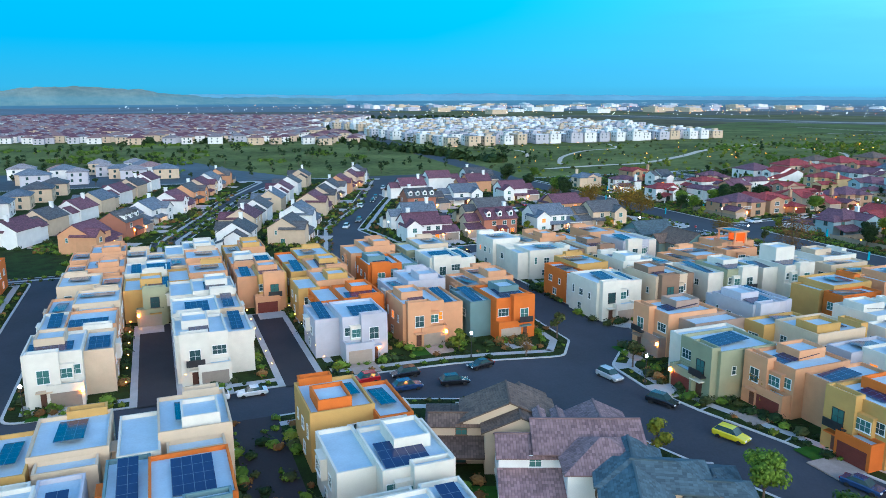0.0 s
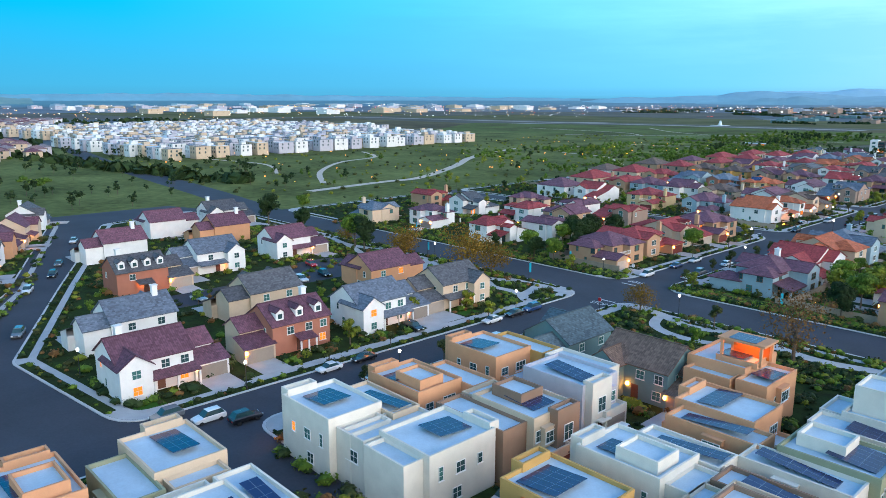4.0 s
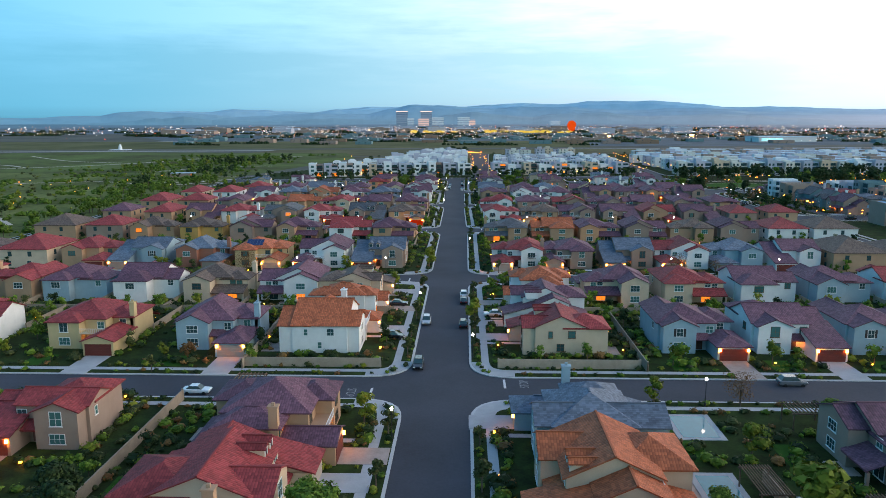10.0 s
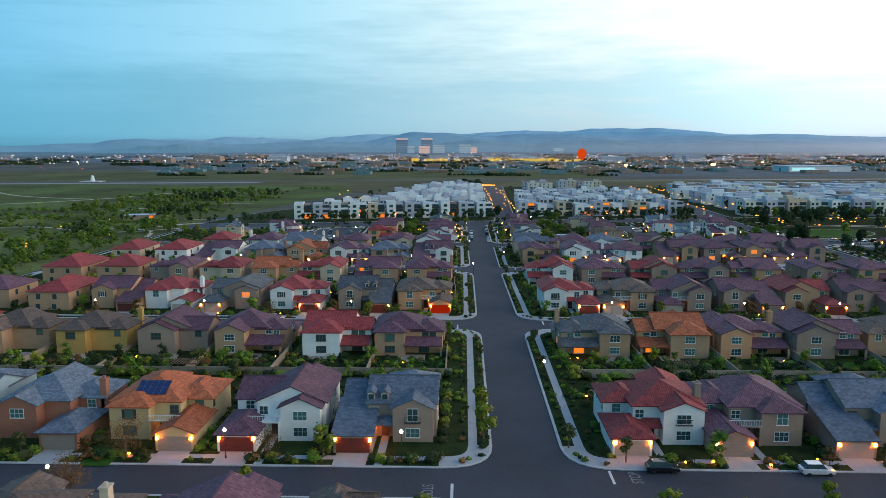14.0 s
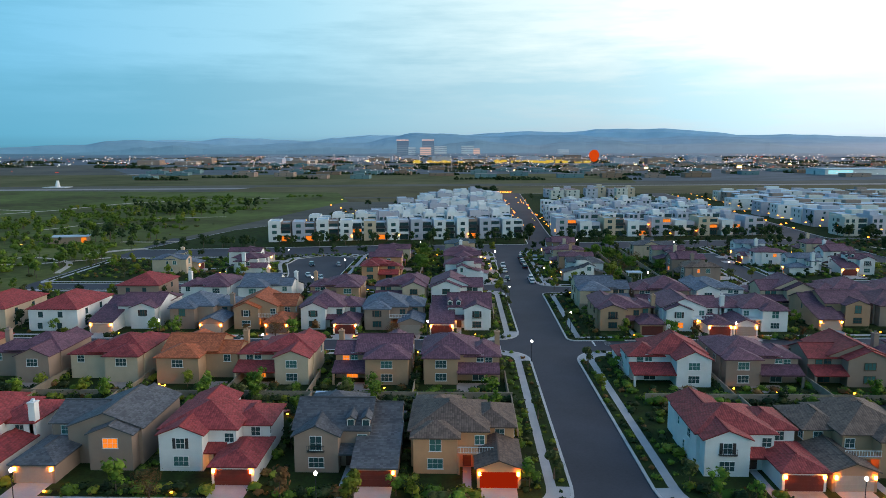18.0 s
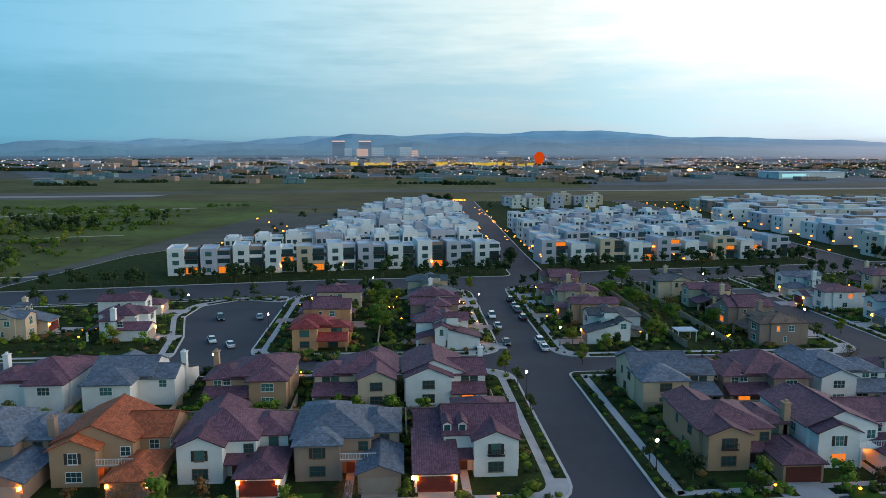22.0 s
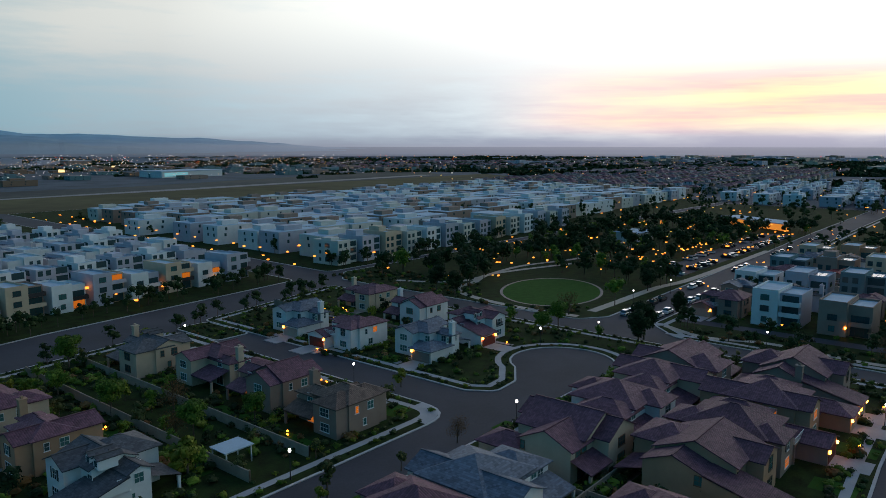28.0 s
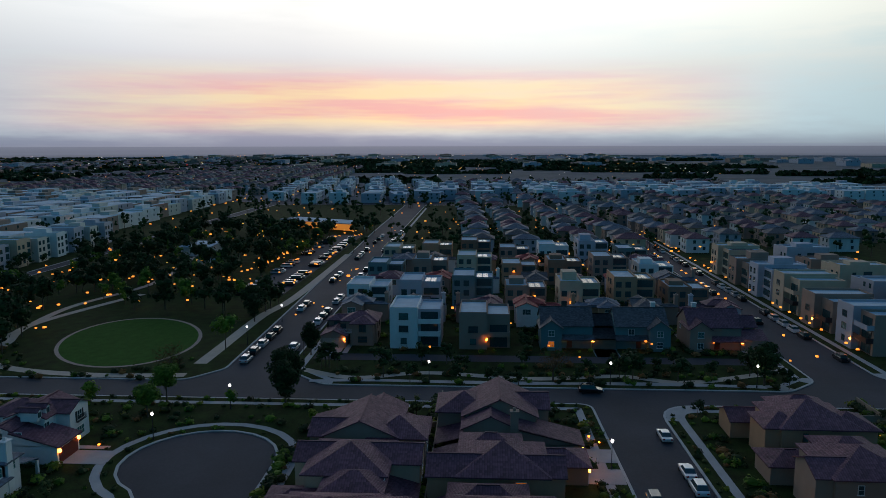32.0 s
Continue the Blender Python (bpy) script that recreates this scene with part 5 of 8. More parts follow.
# flat-roofed modern houses
for x, y, turn, a, b in ((20, -22, 270, "p", "h"), (22, -39, 270, "p", "p"), (22, -53, 270, "w", "s"), (34, -51, 180, "w", "w"), (36.5, -38.5, 90, "s", "b"), (34.5, -22, 90, "l", "w"), (55, -52, 270, "h", "o"), (55.5, -36, 270, "w", "w"), (56, -20, 270, "p", "p"), (69.5, -53, 90, "w", "w"), (70, -39, 90, "s", "b"), (69.5, -24, 90, "v", "w"), (71, -9, 90, "w", "w"), (88, 6, 180, "p", "h"), (72, 8, 180, "w", "s"), (50, -2, 180, "p", "p"),
                          (20, -77, 270, "s", "v"), (19, -91, 270, "p", "p"), (21, -108, 270, "h", "o"), (35, -76, 90, "w", "w"), (35.5, -91, 90, "o", "e"), (36, -108, 90, "p", "h"), (57, -77, 270, "p", "p"), (55.5, -92, 270, "l", "l"), (47, -109, 270, "p", "h"), (60.5, -107, 90, "o", "o"), (72.5, -81, 90, "o", "e"), (70, -94.3, 90, "p", "p"), (73, -110.3, 90, "l", "l"),
                          (74, -133, 90, "w", "w"), (60, -133, 90, "w", "s"), (46, -133, 90, "w", "w"), (31, -133, 270, "p", "h"), (17, -133, 270, "p", "s"), (75, -154, 90, "w", "s"), (61, -154, 90, "p", "w"), (47, -154, 270, "s", "p"), (32, -154, 270, "s", "p"), (17, -154, 270, "p", "p"), (76, -181, 90, "w", "w"), (62, -181, 90, "p", "s"), (46, -181, 270, "w", "w"),
                          (96, -54, 0, "p", "k"), (110, -59, 0, "v", "w"), (93.5, -36, 90, "l", "l"), (109, -40, 180, "s", "h"), (123, -54, 0, "p", "p"), (138, -55, 0, "h", "o"), (124, -38, 180, "w", "l"), (110, -23, 180, "w", "w"), (139, -36, 180, "w", "s"), (92, -12, 180, "h", "o"), (126, -20, 180, "l", "w"), (108, -6, 180, "w", "p"), (152, -50, 0, "p", "s"),
                          (110, -153, 270, "s", "h"), (110, -140, 270, "s", "w"), (124, -141, 90, "o", "e"), (110.5, -119, 270, "h", "o"), (125, -119, 90, "w", "w"), (126, -155, 90, "w", "l"), (140, -140, 90, "p", "o"), (141, -120, 90, "w", "w"), (110, -172, 270, "p", "s"), (2.5, -133, 270, "w", "w"), (2.5, -154, 270, "p", "p"), (3, -181, 270, "b", "o"), (18, -181, 270, "p", "e"), (32, -181, 90, "w", "s")):
    cube_house(x, y, turn, a, b, 13.0 if turn in (0, 180) else 12.2, 14.0, tower=(x, y) == (71, -9))
for x, y, turn, a, b, w in ((24, -143.4, 90, "w", "w", 8.6), (38.5, -143.4, 90, "v", "h", 8.6), (8, -143.4, 270, "w", "s", 8.6), (22, -120.5, 90, "p", "w", 10.0), (37, -120.5, 90, "h", "p", 10.0), (7, -120.5, 270, "p", "h", 10.0)):
    cube_house(x, y, turn, a, b, w, 14.0)
tile_house(117.5, -102.5, 248, "B", "c", 16, 15, "D", 0.05)
tile_house(127.5, -97.5, 248, "H", "w", 17, 18, "C", 0.05)
tile_house(139.5, -92, 240, "T", "s", 16, 16, "A", 0.05)
farm_house(19.5, -5, 270, "T", "e", 12, 11, porch=False)
farm_house(37, -7, 0, "B", "e", 12, 11, porch=False)

# ---- road markings, signs, pools and patios ----
PAINTM = surface("road_paint_white", (0.62, 0.62, 0.60), 0.8, 0.2, 0.8, 6.0, 0.1)
PAINT_WORN = surface("road_paint_worn", (0.24, 0.24, 0.24), 0.85, 0.4, 1.5, 8.0, 0.1)
for x, y, turn in ((2.4, 29.6, 0), (-2.4, 52.6, 180)):
    cu = bpy.data.curves.new("stop_marking", "FONT")
    cu.body, cu.size, cu.align_x, cu.align_y = "STOP", 1.7, "CENTER", "CENTER"
    cu.extrude = 0.003
    cu.materials.append(PAINTM)
    ob = new("stop_marking", cu)
    ob.matrix_basis = pose(x, y, -0.142, 0, 0, turn) @ Matrix.Scale(1.5, 4, (0, 1, 0))
    tagged(ob, "white word STOP painted on the asphalt", "road marking", "", "structure")
    dy = 3.2 if turn == 0 else -3.2
    sheet("stop_line", Mesh().box(x - 2.2, x + 2.2, y + dy - 0.2, y + dy + 0.2, -0.149, -0.143), PAINTM, "white stop line across the lane", "road marking")
for y0, y1 in ((138.5, 148.6), (224.6, 233.7), (314.5, 324.0), (399.5, 408.5)):
    mid = (y0 + y1) / 2
    for sx, lane in ((1, mid + 2.3), (-1, mid - 2.3)):
        off = -1.3 if y0 > 390 else 0.0
        sheet("stop_line", Mesh().box(off + sx * 11.2 - 0.2, off + sx * 11.2 + 0.2, lane - 2.1, lane + 2.1, -0.149, -0.143), PAINTM, "white stop line across the lane", "road marking")
        cu = bpy.data.curves.new("stop_marking", "FONT")
        cu.body, cu.size, cu.align_x, cu.align_y = "STOP", 1.5, "CENTER", "CENTER"
        cu.extrude = 0.003
        cu.materials.append(PAINT_WORN)
        ob = new("stop_marking", cu)
        ob.matrix_basis = pose(off + sx * 14.6, lane, -0.142, 0, 0, 90 * sx) @ Matrix.Scale(1.5, 4, (0, 1, 0))
        tagged(ob, "white word STOP painted on the asphalt", "road marking", "", "structure")
RED_SIGN = gloss("stop_sign_red", (0.45, 0.01, 0.012), 0.4)
for x, y, turn in ((6.2, 24.5, 0), (-7.0, 58, 180)):
    t = thing("stop_sign", x, y, 0, turn, "red octagonal stop sign on a thin grey post", "road sign", "stop signs")
    part("post", Mesh().post(0, 0.05, -0.1, 2.9, 0.04), METAL, t)
    part("plate", Mesh().post(0, 0, 0, 0.03, 0.46, 0.46, 8), RED_SIGN, t, "red octagon plate", pose(0, 0, 2.5, 90))
    part("rim", Mesh().post(0, 0, 0, 0.02, 0.50, 0.50, 8), WHITE, t, "white rim of the plate", pose(0, 0.025, 2.5, 90))
TEAL_BANNER = gloss("banner_cloth_teal", (0.02, 0.42, 0.55), 0.6)
for x, y in ((-24.1, 53.4), (-22, 34.2), (33.2, 51.6), (-87.7, 53.2), (62, 33.5), (-60, 33.8)):
    t = thing("banner_post", x, y, 0, 20, "teal cloth banner on a dark post", "banner", "teal banners")
    part("post", Mesh().post(0, 0, -0.1, 4.6, 0.06), METAL, t)
    part("banner", Mesh().box(0.08, 0.60, -0.02, 0.02, 2.0, 4.3), TEAL_BANNER, t, "bright teal banner")
WATER = gloss("pool_water", (0.02, 0.20, 0.24), 0.05)
for x, y, w, d in ((38, 128.5, 5.2, 7.5), (35.6, 110.5, 4.2, 6.0), (46.3, 103.5, 3.0, 8.5), (-46, 275, 6, 3.6), (46, 190, 3.8, 6), (-49.5, 190, 6, 3.2), (45, 366, 6, 3.4), (61, 276, 6.2, 3.4)):
    p = thing("swimming_pool", x, y, 0, 0, "small garden swimming pool with a pale coping", "pool", "garden pools")
    DRIVES.append((x, y, 1.0, 0.0, w / 2 + 1.0, d / 2 + 1.0))
    part("coping", Mesh().box(-w / 2 - 0.8, w / 2 + 0.8, -d / 2 - 0.8, d / 2 + 0.8, -0.05, 0.09), CONCRETE, p, "pale concrete coping")
    part("water", Mesh().box(-w / 2, w / 2, -d / 2, d / 2, 0.0, 0.10), WATER, p, "turquoise water")
for x, y, w, d, n in ((-44.6, 361, 4.6, 2.8, 0), (38.4, 489.8, 4.4, 3.6, 0), (39.2, 89.3, 4.6, 6.6, 0), (39.8, 107.5, 3.4, 6.6, 11), (51.5, 101.5, 3.4, 5, 9), (54.4, 129.5, 5, 4, 10), (-31, 140.5, 4.5, 3, 8), (35, 277, 5, 3, 9), (-66, 276, 5, 3, 9)):
    p = thing("pergola", x, y, 0, 0, "white metal garden shade" if not n else "timber pergola over a patio", "pergola", "garden pergolas")
    DRIVES.append((x, y, 1.0, 0.0, w / 2 + 0.5, d / 2 + 0.5))
    for sx in (-1, 1):
        for sy in (-1, 1):
            part("post", Mesh().box(sx * w / 2 - 0.08, sx * w / 2 + 0.08, sy * d / 2 - 0.08, sy * d / 2 + 0.08, -0.05, 2.5), WHITE if not n else TIMBER, p)
    for e in (-d / 2, d / 2):
        part("beam", Mesh().box(-w / 2 - 0.3, w / 2 + 0.3, e - 0.08, e + 0.08, 2.5, 2.7), WHITE if not n else TIMBER, p)
    for i in range(n):
        xx = -w / 2 + w * i / (n - 1)
        part("slat", Mesh().box(xx - 0.05, xx + 0.05, -d / 2 - 0.4, d / 2 + 0.4, 2.7, 2.84), TIMBER, p)
    if not n:
        part("roof", Mesh().box(-w / 2 - 0.4, w / 2 + 0.4, -d / 2 - 0.3, d / 2 + 0.3, 2.7, 2.8), MEMBRANE, p)

# open roof room, lit orange, on the peach house beside the street
rr = thing("roof_pavilion", 50, -2, 7.3, 0, "open roof pavilion glowing orange on a flat-roofed house", "pavilion")
for sx in (-1, 1):
    for sy in (-1, 1):
        part("post", Mesh().box(sx * 2.9 - 0.2, sx * 2.9 + 0.2, 0.6 + sy * 1.8 - 0.2, 0.6 + sy * 1.8 + 0.2, 0, 3.0), WALL["p"], rr)
part("roof", Mesh().box(-3.5, 3.5, -1.6, 3.0, 3.0, 3.3), WALL["p"], rr)
part("solar_panel", solar_mesh(4, 2), None, rr, "dark blue rooftop solar panels", pose(-2.0, -1.2, 3.35))
part("back_wall", Mesh().box(-2.7, 2.7, 2.2, 2.4, 0, 3.0), WALL["o"], rr)
part("parapet", Mesh().box(-3.1, 3.1, -2.6, -2.45, 0, 0.9), WALL["p"], rr)
part("ceiling_light", Mesh().box(-1.6, 1.6, 0.2, 1.6, 2.86, 2.98), glow("roof_room_light", (1.0, 0.26, 0.03), 22.0), rr, "warm ceiling light")

kiosk = thing("park_kiosk", -214, 586, -0.19, 12, "small flat park building with a lit orange end", "kiosk")
part("wall", Mesh().box(-9, 9, -3, 3, 0, 3.2), WALL["k"], kiosk)
part("roof", Mesh().box(-9.8, 9.8, -3.8, 3.8, 3.2, 3.6), MEMBRANE, kiosk)
part("lit_wall", Mesh().box(6.5, 8.8, -3.12, -3.0, 0.3, 2.9), LIT, kiosk, "wall lit orange")

FLAT_WIN = {q: window_mesh(4.0, 2.3, m, METAL, 4, 1) for q, m in (("n", GLASS), ("l", LIT))}


# ---- white flat-roofed flats beyond the end of the street ----
def flats(x, y, turn, w=11.0, d=13.0, hgt=9.6, wall="w", lit=0.06, name="apartment_house", small=False):
    r = random.Random(int(x * 31 + y * 17))
    h = thing(name, x, y, 0, turn, "three-storey %s flat-roofed townhouse with recessed balconies" % WALL_WORD[wall], "townhouse", "white townhouses")
    hw, hd = w / 2, d / 2
    DRIVES.append((x, y, math.cos(radians(turn)), math.sin(radians(turn)), hw, hd))
    me = Mesh().box(-hw, hw * 0.1, -hd, hd, 0, hgt)
    parapet(me, -hw, hw * 0.1, -hd, hd, hgt, 0.25, 0.6)
    side = me if small else Mesh()
    side.box(hw * 0.1 + (0.004 if small else 0), hw, -hd + 1.8, hd - 0.6, 0, hgt - 0.8)
    parapet(side, hw * 0.1 + 0.01, hw, -hd + 1.8, hd - 0.6, hgt - 0.8, 0.25, 0.6)
    if small:
        me.box(-hw + 0.25, hw * 0.1 - 0.25, -hd + 0.25, hd - 0.25, hgt, hgt + 0.08, 1).box(hw * 0.1 + 0.27, hw - 0.25, -hd + 2.05, hd - 0.85, hgt - 0.8, hgt - 0.72, 1)
        if r.random() < 0.5:
            me.box(-hw * 0.8, -hw * 0.1, -hd * 0.3, hd * 0.5, hgt + 0.1, hgt + r.uniform(1.2, 2.6), 0)
        if r.random() < 0.75:
            for u in range(r.choice((2, 3))):
                px = hw * 0.1 + 0.6 + 1.75 * u
                if px + 1.5 < hw:
                    me.box(px, px + 1.5, -hd * 0.45, hd * 0.55, hgt - 0.66, hgt - 0.55, 2)
    part("wall", me, [WALL[wall], MEMBRANE, SOLAR] if small else WALL[wall], h)
    if not small:
        part("side_block", side, WALL[r.choice("lsk" + wall * 2)], h)
    if not small:
        part("flat_roof", Mesh().box(-hw + 0.25, hw * 0.1 - 0.25, -hd + 0.25, hd - 0.25, hgt, hgt + 0.08).box(hw * 0.1 + 0.27, hw - 0.25, -hd + 2.05, hd - 0.85, hgt - 0.8, hgt - 0.72), MEMBRANE, h)
    if small:
        band = Mesh()
        for z in (1.2, 4.2, 7.0):
            if z < hgt - 1.6:
                for u in (-0.75, -0.3):
                    band.box(hw * u - 0.9, hw * u + 0.7, -hd - 0.03, -hd + 0.02, z, z + 1.7)
                    band.box(hw * u - 0.6, hw * u + 0.6, hd - 0.02, hd + 0.03, z, z + 1.4)
                band.box(hw * 0.18, hw * 0.92, -hd + 1.77, -hd + 1.82, z - 0.2, z + 1.9)
                band.box(-hw - 0.03, -hw + 0.02, -2.4, 0.2, z, z + 1.7).box(-hw - 0.03, -hw + 0.02, 2.4, 3.6, z, z + 1.4).box(hw - 0.02, hw + 0.03, -1.2, 0.8, z, z + 1.4)
        g = part("glazing", band, GLASS, h)
        tagged(g, "dark windows on every storey", "", "", "stuff")
    if small:
        return h
    for z in (0.3, 3.2, 6.2):
        if z > hgt - 2.9:
            continue
        if z > 1:
            part("balcony", Mesh().box(hw * 0.12, hw - 0.02, -hd + 0.2, -hd + 1.8, z - 0.25, z).box(hw * 0.12, hw - 0.02, -hd + 0.2, -hd + 0.32, z, z + 0.95).box(hw - 0.2, hw - 0.02, -hd + 0.32, -hd + 1.8, z, z + 0.95), METAL if r.random() < 0.55 else WALL[wall], h)
        glowing = r.random() < lit * (4 if z < 1 else 1.5)
        part("window", FLAT_WIN["l" if glowing else "n"], None, h, "wide lit glass door" if glowing else "", pose(hw * 0.55, -hd + 1.8, z))
        part("window", win("l" if z > 1 else "m", r.choice("nng"), "m"), None, h, "", pose(-hw * 0.45, -hd, z + 0.9))
    if r.random() < 0.4:
        part("lantern", LANTERN_ME, None, h, "glowing amber wall lantern", pose(0.5, -hd, 2.2))
    return h


def front(x):
    """Building line of the flats."""
    return along([(-120, 588), (8, 606.5), (60, 612), (140, 620)], x)


for i in range(11):
    x = -112 + 11.5 * i
    flats(x, front(x) + 6.5, 8.3, 10.6, 13, (9.6, 9.2, 10.2)[i % 3], "wlwwswlw"[i % 8], 0.05)
for i in range(9):
    x = 31 + 12.4 * i
    flats(x, front(x) + 6.5, 6, 11, 12, 7.6 if i % 2 else 9.2, "lwsw"[i % 4], 0.05)
fr = random.Random(41)
for j in range(9):
    y = 636 + 25.5 * j
    left, right = -106 + max(0, y - 640) * 0.17 + (22 if j else 0), 5 + (y - 626) * 0.01
    n = int((right - left) / 12.2)
    for i in range(n):
        x = right - 6 - 12.2 * i
        flats(x, y + 0.14 * (x + 40), (8, 188)[j % 2], 11.2, 13.5, 9.2 + (i * 7 + j * 3) % 4 * 0.7, "wlww"[(i + j * 3) % 4], small=True)
for j in range(6):
    for i in range(8 if j < 5 else 6):
        if fr.random() < 0.9:
            flats(34 + 13.6 * i + j * 1.2, 642 + 25.0 * j + 0.1 * 13.6 * i, (6, 186)[j % 2], 11.5, 12.5, 8.0 + fr.random() * 1.6, "wlwl"[(i + j) % 4], small=True)
for i in range(14):
    flats(180 + 14.2 * i, 622 + 0.4 * i, 4, 13.2, 14, 9.4 + (i % 3) * 0.6, "mlsmwl"[i % 6], small=True)
# dense houses across the eastern road
cols = "lwwlsewkc"
tile_house(187.5, 466.5, 270, "P", "k", 13.0, 15.0, "B", 0.1)
for i, y in enumerate((450.5, 434)):
    flats(187.5, y, 270, 12.0, 14, (9.4, 8.4)[i], "wk"[i])
for i, y in enumerate((414.5, 397, 380)):
    farm_house(187, y, 270, "DDP"[i], "eek"[i], 12, 12, 0, True, 0.1, (1, -1, 1)[i], True)
for j in range(6):
    for i in range(7):
        xx, yy = 209 + 20 * j, 373 + 15.6 * i + (j % 2) * 2
        if (i * 2 + j) % 2:
            flats(xx, yy, (90, 270)[j % 2], 12, 13, 6.8 + 1.4 * ((i * 5 + j * 3) % 3), "lbkwteks"[(i * 3 + j) % 8], small=True)
        else:
            tile_house(xx, yy, (90, 270)[j % 2], "PDGR"[(i + j) % 4], "lktwk"[(i + 2 * j) % 5], 12.5, 14, None, 0.05, False, None, 0)
for i in range(6):
    flats(186 + 20 * i, 340, 180, 14, 15, (9.8, 8.6, 10.4)[i % 3], "lks"[i % 3], small=i > 2)
    flats(190 + 20 * i, 316, 0, 14, 15, (8.8, 10.2)[i % 2], "skl"[i % 3], small=True)


# ---- far districts, joined ----
def district(name, cells, wall_mats, roof_mats, label, flatroof=False, size=(10, 12), hgt=(5.5, 7)):
    """Rows of distant houses as one mesh with varied heights and roofs."""
    r = random.Random(len(cells))
    me = Mesh()
    nw = len(wall_mats)
    for x, y in cells:
        w, d, h = size[0] * r.uniform(0.8, 1.15) / 2, size[1] * r.uniform(0.8, 1.15) / 2, r.uniform(*hgt)
        k = r.randrange(nw)
        me.box(x - w, x + w, y - d, y + d, 0, h, k)
        if flatroof:
            me.box(x - w + 0.3, x + w - 0.3, y - d + 0.3, y + d - 0.3, h, h + 0.1, nw + r.randrange(len(roof_mats)))
            if r.random() < 0.6:
                me.box(x - w * 0.5, x + w * 0.4, y - d * 0.5, y + d * 0.3, h, h + 2.2, k)
        else:
            n0 = len(me.f)
            me.hip(x - w, x + w, y - d, y + d, h, 0.42)
            m = nw + r.randrange(len(roof_mats))
            for q in range(n0, len(me.f)):
                me.m[q] = m
        for s in (-1, 1):
            for f, lo in ((-0.5, 2.3), (0.3, 2.3), (-0.55, 5.2), (0.25, 5.2)):
                me.box(x + w * f - 0.6, x + w * f + 0.6, y + s * d - 0.04, y + s * d + 0.04, h - lo, h - lo + 1.5, nw + len(roof_mats))
                me.box(x + s * w - 0.04, x + s * w + 0.04, y + d * f - 0.6, y + d * f + 0.6, h - lo, h - lo + 1.5, nw + len(roof_mats))
    return sheet(name, me, [*wall_mats, *roof_mats, GLASS], label, "houses", "stuff")


def cells(x0, x1, y0, y1, dx, dy, turn=0.0, gap=0.1, seed=1):
    r = random.Random(seed)
    c, s = math.cos(radians(turn)), math.sin(radians(turn))
    out = []
    mx, my = (x0 + x1) / 2, (y0 + y1) / 2
    for j in range(int((y1 - y0) / dy)):
        for i in range(int((x1 - x0) / dx)):
            if r.random() < gap:
                continue
            x, y = x0 + dx * (i + 0.5) - mx + r.uniform(-2.2, 2.2), y0 + dy * (j + 0.5 + 0.18 * (j % 2)) - my + r.uniform(-2.6, 2.6)
            out.append((mx + x * c - y * s, my + x * s + y * c))
    return out


district("outer_tile_houses", OUTER, [WALL["c"], WALL["t"], WALL["k"], WALL["w"]], [ROOF["P"], ROOF["B"], ROOF["R"]], "outermost tract houses at the ends of the rows", False, (14, 18), (5.4, 5.8))
district("south_farmhouses", SOUTH_ROWS, [WALL["c"], WALL["w"], WALL["s"], WALL["w"]], [ROOF["D"], ROOF["P"], ROOF["G"]], "rows of cream and white houses with grey roofs", False, (13, 12), (5.4, 6.0))
WALLS3 = [WALL["w"], WALL["s"], WALL["l"], WALL["c"]]
district("far_white_houses", cells(-670, -424, 98, 440, 13, 19, 4), [WALL["w"], WALL["w"], WALL["l"], WALL["s"]], [MEMBRANE, ROOF["G"], ROOF["D"]], "far rows of white three-storey houses by the meadow", True, (10, 12), (8, 10))
district("far_white_houses_beyond", cells(-1000, -650, 110, 520, 15, 22, 8), [WALL["w"], WALL["w"], WALL["l"], WALL["s"]], [MEMBRANE, ROOF["G"], ROOF["D"]], "far rows of white houses across the meadow", True, (11, 13), (8, 10))
district("far_tile_houses", [c for c in cells(-1040, -400, -480, 120, 14.5, 23, -24, 0.1) if c[0] < -486 + (c[1] - 46) * 0.45 and c[1] < 66], WALLS3, [ROOF["H"], ROOF["J"], ROOF["P"]], "far rows of houses with plum-brown roofs")
district("far_tile_houses_beyond", cells(-1600, -1010, -560, 260, 17, 26, -24), WALLS3, [ROOF["H"], ROOF["J"], ROOF["P"]], "far rows of houses with brown roofs")
district("far_flat_roofs", [c for c in cells(176, 660, 640, 900, 21, 23, 3, 0.06) if c[0] > 178 + (c[1] - 640) * 0.04], [WALL["w"], WALL["l"], WALL["m"], WALL["k"]], [MEMBRANE], "far white townhouses with pale blue-grey flat roofs", True, (21, 15), (7.5, 9.8))
district("far_pink_flats", cells(50, 150, 880, 945, 15, 22, 6), [WALL["s"], WALL["l"], WALL["m"]], [ROOF["H"], MEMBRANE], "far beige townhouses behind the white flats", True, (12, 13), (7.5, 9.5))
district("far_blue_flats", cells(640, 800, 60, 520, 17, 26, 2), [WALL["w"], WALL["l"]], [MEMBRANE], "far row of pale flat-roofed houses toward the sunset", True, (14, 18), (8, 10))
district("far_east_houses", cells(340, 900, 150, 480, 16, 24, 3), [WALL["l"], WALL["s"], WALL["k"], WALL["w"]], [ROOF["P"], ROOF["D"], ROOF["G"]], "far dense houses toward the sunset")
district("far_east_flats", cells(610, 900, 480, 640, 17, 26, 8), [WALL["w"], WALL["l"]], [MEMBRANE], "far pale flat-roofed houses toward the sunset", True, (12, 14), (7, 9))
district("far_north_east_houses", cells(700, 1500, 640, 1000, 18, 28, 4), [WALL["l"], WALL["s"], WALL["k"]], [ROOF["P"], ROOF["D"]], "far houses in the evening haze")
